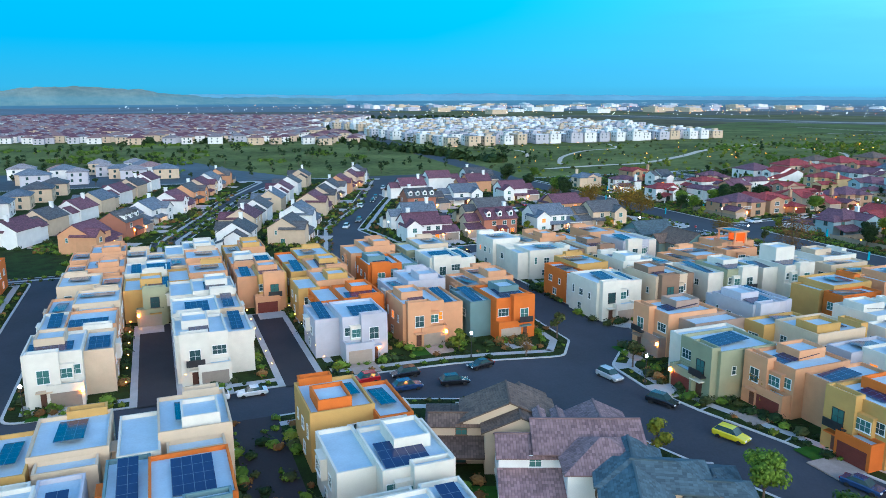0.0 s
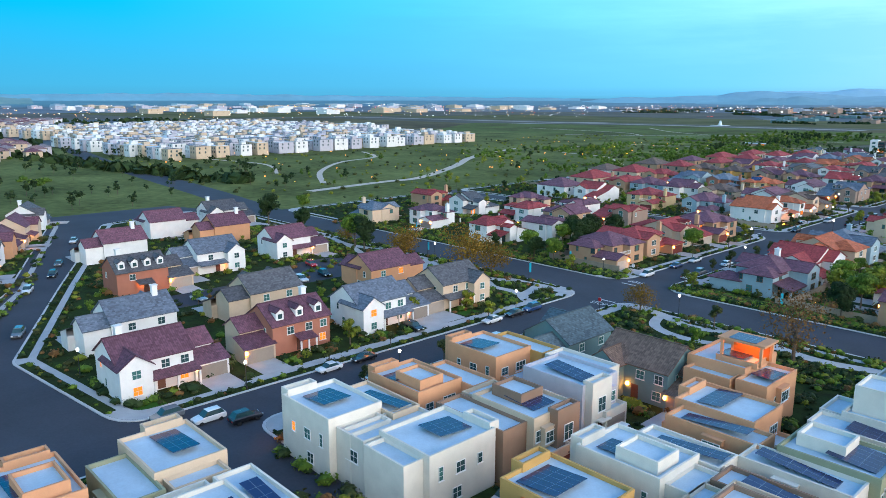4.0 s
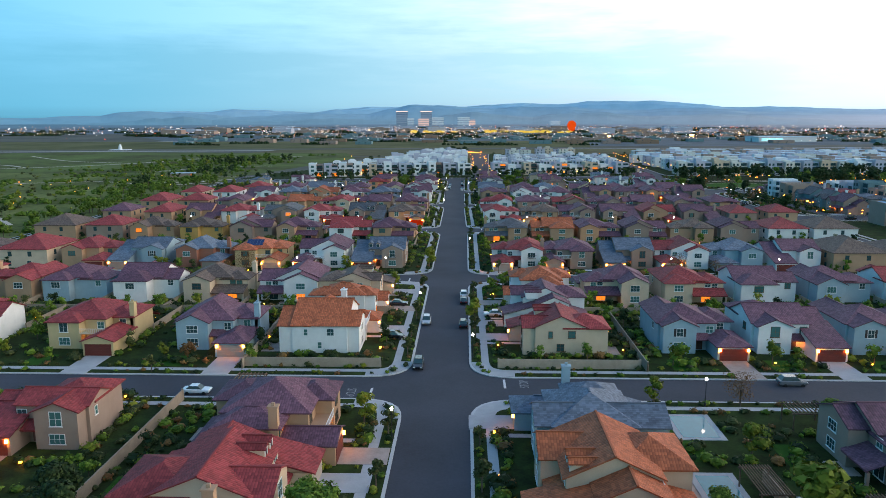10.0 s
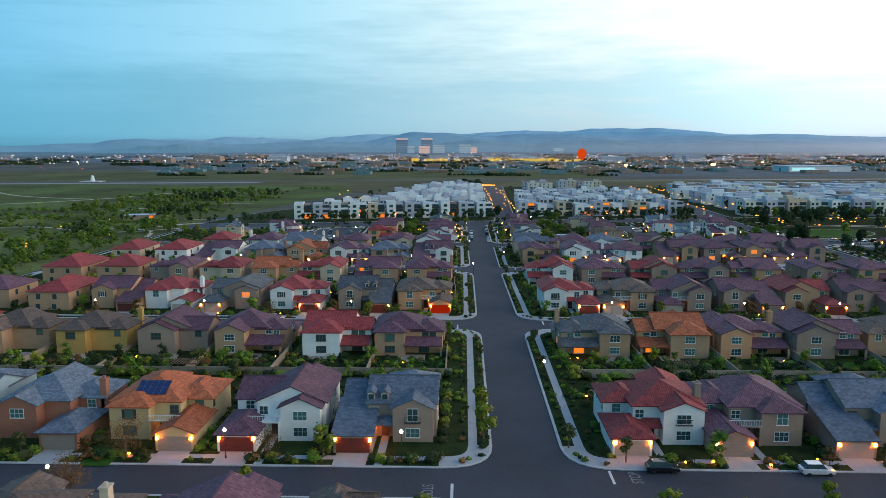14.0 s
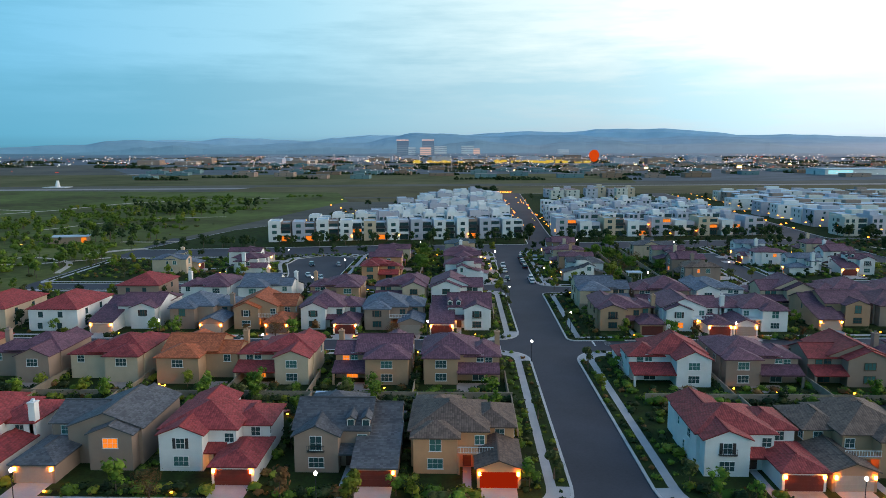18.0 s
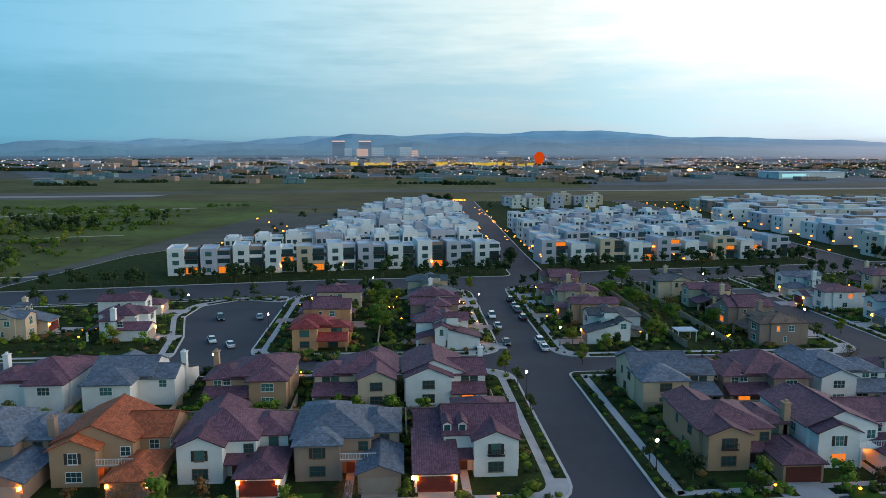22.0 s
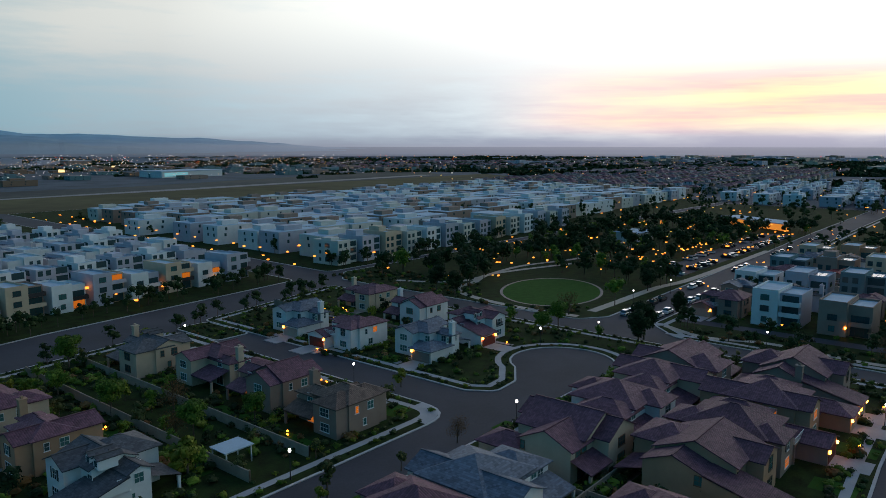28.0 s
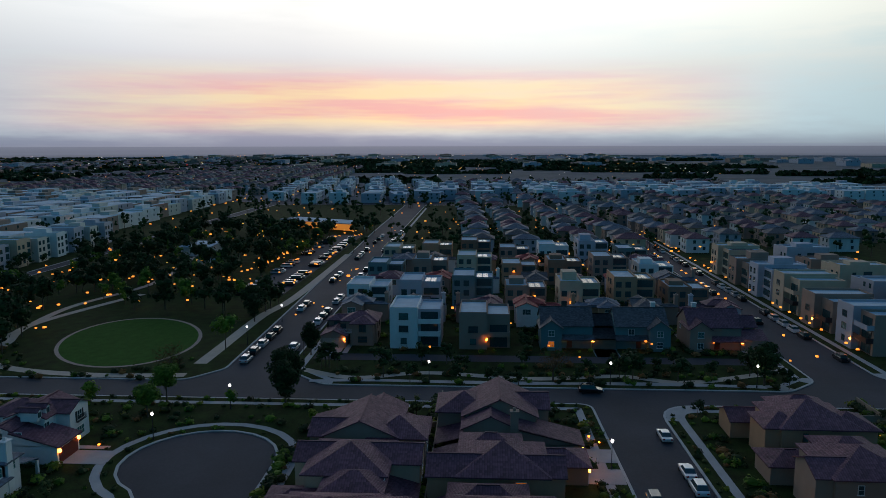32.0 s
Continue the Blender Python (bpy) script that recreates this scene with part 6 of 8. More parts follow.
district("far_north_east_rows", cells(1000, 2200, 1080, 1700, 30, 44, -30, 0.3), [WALL["l"], WALL["k"], WALL["b"]], [ROOF["P"], ROOF["D"], ROOF["H"]], "far houses beyond the dry field")
district("far_west_rows", cells(-285, -222, -240, -120, 15, 22, 20), WALLS3, [ROOF["J"], ROOF["G"], ROOF["H"]], "rows of white houses with grey roofs")
district("warehouses", cells(-900, 900, 2100, 2900, 95, 130, 3, 0.6, 5), [WALL["k"], WALL["l"], WALL["k"]], [MEMBRANE], "far low sheds and offices on the plain", True, (60, 40), (8, 16))
district("warehouses_west", cells(-3400, -1500, 600, 2600, 120, 170, 3, 0.45, 6), [WALL["w"], WALL["l"], WALL["s"]], [MEMBRANE], "far low sheds and offices on the plain", True, (60, 40), (8, 16))
district("warehouses_east", cells(1500, 3200, -600, 1500, 110, 150, 3, 0.35, 8), [WALL["k"], WALL["l"], WALL["s"]], [ROOF["D"]], "far low town in the evening haze", True, (50, 40), (6, 12))

# ---- the old airfield: runways, dirt tracks, patches of grass ----
RUNWAY = surface("runway_concrete", (0.30, 0.28, 0.26), 0.95, 0.15, 0.02, 0.4, 0.1)
DRYGRASS = surface("dry_yellow_grass", (0.120, 0.105, 0.058), 0.95, 0.3, 0.008, 0.045, 0.1, tone=(0.13, 0.115, 0.055), sheen=0.05)
DARKSOIL = surface("ploughed_dark_soil", (0.075, 0.060, 0.050), 0.95, 0.35, 0.008, 0.045, 0.1, tone=(0.13, 0.115, 0.055), sheen=0.05)
GREENF = surface("field_grass", (0.085, 0.105, 0.035), 0.95, 0.35, 0.008, 0.045, 0.1, tone=(0.13, 0.115, 0.055), sheen=0.05)
# town ground with blue-grey haze mixed into its colour
TOWN = surface("far_town_ground_hazed", (0.088, 0.108, 0.124), 0.95, 0.4, 0.02, 0.2, 0.1)
LEVEL = -0.285
for nm, pts, mat, lab in (("town_ground", [(430, -900), (3600, -1500), (3600, 1500), (1200, 1500), (640, 870), (430, 640)], TOWN, "dark haze-tinted ground of the far town"), ("town_ground", [(-1500, -700), (-215, -400), (-215, 20), (-420, 60), (-640, 150), (-900, 520), (-1500, 420)], TOWN, "dark haze-tinted ground of the far western town"), ("town_ground", [(-560, 1420), (-150, 1240), (420, 1230), (1500, 1500), (2000, 3400), (-1500, 3400), (-900, 2000)], TOWN, "dark haze-tinted ground of the far northern town"), ("town_ground", [(1200, 1500), (3600, 1500), (3600, 3400), (2000, 3400), (1500, 1500)], TOWN, "dark haze-tinted ground of the far north-eastern town"), ("runway", [(-1500, 900), (900, 1180), (900, 1205), (-1500, 925)], RUNWAY, "pale old runway"), ("runway", [(-900, 520), (-560, 1500), (-585, 1510), (-925, 528)], RUNWAY, "pale old taxiway"), ("field", [(-1400, 560), (-420, 620), (-300, 860), (-1300, 840)], DARKSOIL, "dark ploughed earth"), ("field", [(-1300, 1000), (200, 1180), (250, 1500), (-1250, 1420)], GREENF, "grassy airfield"), ("field", [(-500, 1230), (-120, 1260), (-110, 1290), (-480, 1270)], DRYGRASS, "strip of yellow flowers"), ("field", [(-300, 900), (900, 980), (1000, 1150), (-260, 1090)], DRYGRASS, "dry grass strip"), ("field", [(-2600, 500), (-1450, 560), (-1350, 1200), (-2600, 1400)], GREENF, "grassy plain"), ("field", [(-180, 850), (900, 900), (900, 960), (-200, 890)], DARKSOIL, "dark bare earth")):
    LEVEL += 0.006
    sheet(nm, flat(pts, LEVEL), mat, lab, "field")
tower = thing("radar_stand", -495, 1078, -0.2, 0, "small white radio stand on the airfield", "mast")
part("base", Mesh().box(-13, 13, -9, 9, 0, 0.6), WALL["w"], tower)
part("mast", Mesh().post(0, 0, 0.6, 8, 3.0, 1.4, 10), WALL["w"], tower)

# ---- hills, towers, balloon, lights ----
def hill_range(name, az0, az1, dist, heights, mat, label):
    """A far ridge: strips rising from the plain to an uneven crest."""
    me = Mesh()
    n = 220
    crest = []
    for i in range(n + 1):
        t = i / n
        a = radians(az0 + (az1 - az0) * t)
        f = t * (len(heights) - 1)
        j = min(int(f), len(heights) - 2)
        u = f - j
        u = u * u * (3 - 2 * u)
        hgt = heights[j] * (1 - u) + heights[j + 1] * u
        hgt += 7 * noise.noise((t * 30, dist * 0.01, 0)) + 5 * noise.noise((t * 60, dist * 0.01, 3)) + 2.5 * noise.noise((t * 160, dist * 0.01, 6))
        crest.append((a, max(hgt, 0.5)))
    steps = ((0.0, 0.0), (0.35, 0.45), (0.7, 0.85), (1.0, 1.0))
    for (a0, h0), (a1, h1) in zip(crest, crest[1:]):
        for (s0, k0), (s1, k1) in zip(steps, steps[1:]):
            q = []
            for a, s, hh, k in ((a0, s0, h0, k0), (a1, s0, h1, k0), (a1, s1, h1, k1), (a0, s1, h0, k1)):
                r = dist + 260 * s
                q.append((r * math.sin(a), 200 + r * math.cos(a), hh * k - 0.3))
            me.face(q)
    sheet(name, me, mat, label, "hills", "structure")


def haze_shell():
    """Glowing see-through shell that paints in evening haze far out, all round the horizon, thinnest at its top and
    foot.
    """
    m = bpy.data.materials.new("evening_haze_glow")
    m.use_nodes = True
    k = Nodes(m.node_tree)
    sep = k.add("ShaderNodeSeparateXYZ", Vector=k.add("ShaderNodeTexCoord").outputs["Object"])
    x, y, z = sep.outputs
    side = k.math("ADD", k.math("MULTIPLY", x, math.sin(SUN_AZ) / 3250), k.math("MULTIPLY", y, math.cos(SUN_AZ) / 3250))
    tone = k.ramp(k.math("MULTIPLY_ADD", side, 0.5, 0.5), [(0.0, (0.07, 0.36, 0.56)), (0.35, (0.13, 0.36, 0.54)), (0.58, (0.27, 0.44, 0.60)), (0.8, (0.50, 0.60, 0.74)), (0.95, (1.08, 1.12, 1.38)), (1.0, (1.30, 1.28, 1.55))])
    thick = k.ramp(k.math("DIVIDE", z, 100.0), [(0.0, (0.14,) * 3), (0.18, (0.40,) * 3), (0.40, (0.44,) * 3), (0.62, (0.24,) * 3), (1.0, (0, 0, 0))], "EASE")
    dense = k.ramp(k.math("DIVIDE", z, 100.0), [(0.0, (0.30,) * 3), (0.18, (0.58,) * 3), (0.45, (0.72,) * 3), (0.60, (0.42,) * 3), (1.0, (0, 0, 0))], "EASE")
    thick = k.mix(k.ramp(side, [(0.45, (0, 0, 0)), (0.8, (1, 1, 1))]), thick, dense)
    # emission and transparency stand in for light scattered in the haze
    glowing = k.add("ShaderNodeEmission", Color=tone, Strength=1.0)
    mix = k.add("ShaderNodeMixShader", Fac=thick)
    k.t.links.new(k.add("ShaderNodeBsdfTransparent").outputs[0], mix.inputs[1])
    k.t.links.new(glowing.outputs[0], mix.inputs[2])
    k.add("ShaderNodeOutputMaterial", Surface=mix.outputs[0])
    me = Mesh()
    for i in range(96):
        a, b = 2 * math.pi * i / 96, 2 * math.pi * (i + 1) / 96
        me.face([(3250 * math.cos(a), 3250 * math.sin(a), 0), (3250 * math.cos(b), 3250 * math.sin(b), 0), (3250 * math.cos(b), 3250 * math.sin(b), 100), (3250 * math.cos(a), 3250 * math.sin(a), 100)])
    sheet("haze_backdrop", me, m, "glowing shell painted as low evening haze along the horizon", "haze", at=pose(0, 200, 0))


haze_shell()
# distance haze is put into the hills' base colours, palest on the farthest
HILL = surface("far_hills_haze_blue", (0.23, 0.40, 0.49), 1.0, 0.18, 0.004, 0.02, 0.0)
HILL2 = surface("farther_hills_haze_pale", (0.32, 0.52, 0.62), 1.0, 0.12, 0.004, 0.02, 0.0)
HILL3 = surface("far_foothills_haze_dark", (0.17, 0.31, 0.37), 1.0, 0.22, 0.004, 0.02, 0.0)
HILLG = surface("green_hills_hazed", (0.17, 0.23, 0.20), 1.0, 0.35, 0.006, 0.03, 0.0, tone=(0.24, 0.25, 0.19))
hill_range("hills_north", -38, 62, 3950, [24, 36, 46, 47, 53, 61, 81, 83, 77, 67, 58, 62, 67, 72, 70, 66, 96, 127, 122, 111, 104, 108, 111, 111, 93, 88, 92, 95, 96, 87, 76, 75, 72, 66, 62, 52, 56, 44, 34, 26, 20, 16, 14, 10, 8, 8, 6, 5, 4, 3, 2], HILL, "low hills painted blue with haze along the northern horizon")
hill_range("hills_north_fold", -30, 34, 3700, [10, 22, 30, 44, 52, 40, 36, 30, 34, 44, 40, 34, 28, 40, 66, 78, 60, 52, 66, 70, 74, 58, 52, 60, 66, 58, 46, 44, 34, 26, 18, 10], HILL3, "foothills painted darker, with less haze, in front of the northern hills")
hill_range("hills_north_beyond", -38, 62, 4250, [30, 36, 39, 44, 49, 54, 65, 77, 90, 85, 99, 97, 85, 78, 95, 107, 110, 116, 121, 122, 128, 138, 136, 133, 145, 151, 146, 137, 128, 111, 108, 105, 101, 95, 90, 78, 68, 60, 48, 40, 34, 28, 22, 18, 14, 12, 10, 8, 6, 4, 2], HILL2, "farther hills behind, painted paler with haze")
hill_range("hills_west", -112, -80, 3700, [46, 70, 74, 96, 100, 88, 62, 44, 48, 44, 40], HILLG, "green rounded hills on the western horizon, paled with haze")
hill_range("hills_far_west", -100, -38, 4200, [64, 62, 66, 58, 64, 68, 60, 56, 50, 46, 44], HILL, "long ridge painted blue with haze on the western horizon")
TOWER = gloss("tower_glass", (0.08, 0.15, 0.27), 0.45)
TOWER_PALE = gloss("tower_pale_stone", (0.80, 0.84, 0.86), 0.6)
# glow added to the bands so the towers stand out from the hills
TOWER_BAND = glow("tower_band_glow", (0.55, 0.76, 1.0), 0.32)
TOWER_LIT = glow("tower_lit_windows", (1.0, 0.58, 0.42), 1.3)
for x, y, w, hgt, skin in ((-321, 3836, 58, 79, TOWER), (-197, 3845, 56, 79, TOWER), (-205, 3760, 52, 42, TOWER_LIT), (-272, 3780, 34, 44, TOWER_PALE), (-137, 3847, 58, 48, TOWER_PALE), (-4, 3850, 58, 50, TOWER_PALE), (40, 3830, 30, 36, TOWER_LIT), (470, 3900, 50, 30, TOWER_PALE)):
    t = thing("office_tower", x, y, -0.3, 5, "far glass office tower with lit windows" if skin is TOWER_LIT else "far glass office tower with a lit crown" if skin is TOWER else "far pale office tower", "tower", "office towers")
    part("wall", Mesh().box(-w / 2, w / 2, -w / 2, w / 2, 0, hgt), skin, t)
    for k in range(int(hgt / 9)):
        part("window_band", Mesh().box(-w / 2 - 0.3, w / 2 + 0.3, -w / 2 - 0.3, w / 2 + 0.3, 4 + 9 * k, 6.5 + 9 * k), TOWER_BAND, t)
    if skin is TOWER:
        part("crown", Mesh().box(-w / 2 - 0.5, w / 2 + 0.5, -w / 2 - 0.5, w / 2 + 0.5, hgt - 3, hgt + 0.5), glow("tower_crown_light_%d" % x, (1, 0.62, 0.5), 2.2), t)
bal = thing("balloon", 277, 1930, 0, 0, "round orange tethered balloon over the plain", "balloon")
bm = bmesh.new()
bmesh.ops.create_uvsphere(bm, u_segments=20, v_segments=14, radius=11.5)
for v in bm.verts:
    v.co.z = v.co.z * 1.05 - (3 if v.co.z < -8 else 0)
me = bpy.data.meshes.new("envelope")
bm.to_mesh(me), bm.free()
# the skin glows by itself so its orange stays bright at dusk
me.materials.append(glow("balloon_skin_glow", (1.0, 0.10, 0.01), 0.9))
part("envelope", me, None, bal, "", pose(0, 0, 26))
part("basket", Mesh().post(0, 0, 6.5, 8.5, 3.2, 3.2, 12).post(0, 0, 0, 6.5, 0.1), METAL, bal)
hall = thing("market_hall", 600, 1440, 0, 5, "wide low white hall with lit blue front", "hall")
part("wall", Mesh().box(-55, 55, -28, 28, 0, 9), WALL["w"], hall)
part("roof", Mesh().box(-56, 56, -29, 29, 9, 10), MEMBRANE, hall)
part("lit_front", Mesh().box(-50, -10, -28.4, -28, 2, 7.5), glow("hall_front_light", (0.4, 0.9, 1.0), 1.3), hall)


def lights(name, spots, mat, label, size=1.0):
    me = Mesh()
    for x, y, z, s in spots:
        s *= size
        me.box(x - s, x + s, y - s, y + s, z - s * 0.6, z + s * 0.6)
    sheet(name, me, mat, label, "lights", "stuff")


AMBER = glow("far_amber_light", (1.0, 0.27, 0.03), 10.0)
COOL = glow("far_white_light", (1.0, 0.88, 0.75), 5.0)
REDL = glow("far_red_light", (1.0, 0.06, 0.03), 3.0)
r = random.Random(3)


def polar(a0, a1, d0, d1, n, z=(4, 10), s=(0.5, 1.0)):
    out = []
    for _ in range(n):
        a, d = radians(r.uniform(a0, a1)), math.exp(r.uniform(math.log(d0), math.log(d1)))
        k = r.uniform(*s) * d / 2000
        out.append((d * math.sin(a), 200 + d * math.cos(a), r.uniform(*z), k))
    return out


FAINT = glow("far_street_lamp_amber", (1.0, 0.40, 0.09), 4.5)
lights("far_street_lights", polar(-40, 40, 1900, 3800, 700, (4, 10), (0.25, 0.6)) + polar(-8, 22, 1900, 2700, 300, (4, 10), (0.25, 0.6)) + polar(40, 95, 1000, 3600, 260) + polar(-90, -40, 1300, 3800, 240), FAINT, "hundreds of far amber street lights")
lights("far_white_lights", polar(-40, 40, 1700, 3800, 620) + polar(40, 95, 1000, 3600, 120) + polar(-100, -40, 1300, 3800, 260), COOL, "hundreds of far white lights")
lights("far_signal_lights", polar(-60, 90, 1300, 3600, 160), REDL, "far red signal lights")
lights("park_lights", [(r.uniform(165, 420), r.uniform(545, 597), r.uniform(1.5, 4), r.uniform(0.18, 0.34)) for _ in range(90)] + [(r.uniform(215, 420), r.uniform(500, 550), r.uniform(1.5, 4), r.uniform(0.18, 0.34)) for _ in range(70)], AMBER, "amber lights among the park trees")
lights("field_lights", [(r.uniform(-420, -175), r.uniform(80, 560), 4, 0.22) for _ in range(60)] + [(r.uniform(-120, 640), r.uniform(600, 850), r.uniform(3, 6), r.uniform(0.28, 0.5)) for _ in range(190)] + [(r.uniform(190, 850), r.uniform(200, 620), r.uniform(2.5, 5), r.uniform(0.25, 0.45)) for _ in range(260)], AMBER, "amber path and porch lights")

# broad slabs glow in place of lamplight on the car parks
YELLOW = glow("far_lot_yellow_glow", (1.0, 0.72, 0.10), 0.9)
lights("lit_parking_lots", [(r.uniform(-160, 330), r.uniform(2250, 2420), 1.5, r.uniform(3, 9)) for _ in range(60)], YELLOW, "broad yellow glowing slabs standing in for lamplit car parks", 1.0)
lights("flats_lights", [(r.uniform(-110, 130), 0.13 * x + r.choice((624, 650, 675, 701, 727)), r.uniform(1.5, 3.5), r.uniform(0.22, 0.36)) for x in range(-60, 60)] + [(r.choice((11.5, 24.5)) + 0.04 * k, 600 + r.uniform(0, 250), r.uniform(2.5, 4), 0.28) for k in range(34)] + [(144 + 17 * (k % 2) + 0.045 * q, 606 + q, 5.5, 0.36) for k in range(30) for q in (9 * k + r.uniform(-3, 3),)] + [(15 + r.uniform(-9, 9), 935 + r.uniform(-6, 6), 3, 0.5) for _ in range(30)], AMBER, "amber lights along the lanes between the white flats")
lights("east_house_lights", [(r.uniform(164, 420), r.uniform(366, 486), r.uniform(1.6, 3.0), r.uniform(0.16, 0.26)) for _ in range(150)] + [(168 + 6 * i + r.uniform(-1, 1), r.choice((351.5, 363)), 3.0, 0.26) for i in range(40)], AMBER, "amber lights among the eastern houses")
lights("car_park_lights", [(r.uniform(236, 425), r.choice((497, 507, 518)) + r.uniform(-1, 1), r.uniform(2.5, 4), r.uniform(0.22, 0.4)) for _ in range(60)], AMBER, "amber lamps over the car park")

# sheds, parked rows and lamps of the town beyond the airfield
TOWN_WALL = [WALL["b"], WALL["e"], WALL["k"], WALL["e"]]
district("town_sheds", [c for c in cells(-600, 1100, 1300, 2050, 62, 74, 4, 0.55, 12) if c[0] > -600 + (c[1] - 1300) * -0.2], TOWN_WALL, [ROOF["G"], ROOF["D"], ROOF["J"]], "low sheds and shops of the town beyond the airfield", True, (34, 22), (4, 7))
lights("town_white_lights", polar(-17, 40, 1300, 2700, 1300, (3, 9), (0.3, 0.65)) + [(-230 + 31 * i + r.uniform(-3, 3), 1330 + 40 * k + 2.6 * i, 9, 0.62) for i in range(22) for k in (0, 3)], glow("town_lamp_white", (1.0, 0.80, 0.72), 4.0), "white and pink lamps over car parks of the far town")
lights("town_amber_lights", polar(-17, 45, 1300, 2700, 520, (3, 9), (0.3, 0.65)), FAINT, "amber lamps of the far town")
lights("town_bright_lights", [(290, 1500, 9, 2.6), (470, 1560, 9, 3.2), (-240, 1900, 14, 2.2), (620, 1700, 10, 2.0), (60, 1420, 8, 1.5), (330, 1750, 9, 1.8)], glow("flood_light_warm", (1.0, 0.62, 0.25), 6.0), "bright flood lights of the far town")

lights("alley_lights", [(50 + 6.5 * i, y + sy * 4.25, 2.5, 0.09) for y in (-142.2, -120.6) for sy in (-1, 1) for i in range(6)], glow("alley_wall_light", (1.0, 0.22, 0.02), 60.0), "small amber wall lights along the alleys")

# ---- trees and shrubs ----
def leaves(me, cx, cy, cz, rx, ry, rz, n, size, r, hollow=0.45):
    """n small bent leaf clumps spread through an ellipsoid."""
    for _ in range(n):
        while True:
            p = Vector((r.uniform(-1, 1), r.uniform(-1, 1), r.uniform(-1, 1)))
            if hollow < p.length < 1:
                break
        nrm = (p + Vector((r.uniform(-0.6, 0.6), r.uniform(-0.6, 0.6), r.uniform(-0.2, 0.9)))).normalized()
        u = nrm.orthogonal().normalized()
        w = nrm.cross(u)
        a = r.uniform(0, 6.28)
        u, w = u * math.cos(a) + w * math.sin(a), w * math.cos(a) - u * math.sin(a)
        s = size * r.uniform(0.6, 1.4)
        c = Vector((cx + p.x * rx, cy + p.y * ry, cz + p.z * rz))
        me.face([c - u * s - w * s * 0.6, c + u * s * 0.9 - w * s * 0.5, c + u * s * 0.5 + w * s * 0.8 + nrm * s * 0.3, c - u * s * 0.7 + w * s * 0.6])


def heart(me, cx, cy, cz, rx, ry, rz, r):
    """Uneven dark mass inside a crown or bush, under its leaves."""
    n = 7
    rings = [[(cx + rx * k * q * math.cos(2 * math.pi * i / n + z), cy + ry * k * q * math.sin(2 * math.pi * i / n + z), cz + rz * z * r.uniform(0.85, 1.15)) for i in range(n) for q in (r.uniform(0.75, 1.2),)] for z, k in ((-0.75, 0.6), (-0.1, 1.0), (0.5, 0.8), (0.9, 0.35))]
    m = len(me.v)
    me.v += [p for ring_ in rings for p in ring_]
    for j in range(3):
        for i in range(n):
            q = (i + 1) % n
            me.f.append((m + j * n + i, m + j * n + q, m + j * n + n + q, m + j * n + n + i))
            me.uv.append([(0, 0)] * 4)
            me.m.append(0)
    me.f.append(tuple(m + 3 * n + i for i in range(n)))
    me.uv.append([(0, 0)] * n)
    me.m.append(0)


def tree_template(name, hgt, spread, leafkind, seed, blobs=9, n=70, trunk=0.35, bare=False, size=0.30):
    r = random.Random(seed)
    t = thing(name, 0, 0, -40, 0, "", "tree")
    tr = Mesh().post(0, 0, -0.1, hgt * 0.45, 0.09 + hgt * 0.014, 0.05 + hgt * 0.009, 7)
    me = Mesh()
    for i in range(blobs):
        a, f = i * 2.4 + r.uniform(-0.4, 0.4), r.uniform(0.25, 1.0)
        z = hgt * r.uniform(trunk + 0.12, 0.88)
        x, y = math.cos(a) * spread * f * 0.62, math.sin(a) * spread * f * 0.62
        # limb from the trunk to the clump
        p, q = Vector((0, 0, hgt * r.uniform(0.22, 0.42))), Vector((x, y, z))
        side = (q - p).cross(Vector((0, 0, 1))).normalized() * (0.035 + hgt * 0.004)
        up = Vector((0, 0, side.length))
        for s1, s2 in ((side, up), (up, -side), (-side, -up), (-up, side)):
            tr.face([p + s1, p + s2, q + s2 * 0.3, q + s1 * 0.3])
        s = spread * r.uniform(0.34, 0.55)
        if not bare and leafkind != "amber":
            heart(me, x, y, z, s * 0.55, s * 0.55, s * 0.42, r)
        leaves(me, x, y, z, s, s, s * 0.75, n if not bare else n // 5, size, r)
    leaves(me, 0, 0, hgt * 0.86, spread * 0.4, spread * 0.4, hgt * 0.14, n if not bare else n // 5, size, r)
    part("trunk", tr, BARK, t)
    part("crown", me, LEAF[leafkind], t)
    return t


TREES = {
    "young": (tree_template("tree", 4.6, 1.5, "olive", 1, 6, 34, 0.3, size=0.22), "slim young street tree with thin grey-green leaves"),
    "lime": (tree_template("tree", 5.5, 2.1, "lime", 2, 7, 55, 0.28, size=0.25), "young street tree with yellow-green leaves"),
    "green": (tree_template("tree", 7.0, 3.0, "green", 3, 10, 210, size=0.19), "full green garden tree"),
    "dark": (tree_template("tree", 8.5, 3.6, "dark", 4, 12, 260, 0.2, size=0.2), "dense dark green tree"),
    "amber": (tree_template("tree", 6.4, 4.8, "amber", 5, 20, 85, 0.2, size=0.13), "spreading tree with amber autumn leaves"),
    "rust": (tree_template("tree", 7.0, 3.8, "rust", 6, 16, 520, 0.25, True, size=0.085), "half-bare tree with rust-brown leaves"),
    "cypress": (tree_template("tree", 6.0, 0.9, "dark", 7, 9, 60, 0.05, size=0.22), "narrow upright dark green tree"),
}
tr_r = random.Random(11)
USED = set()


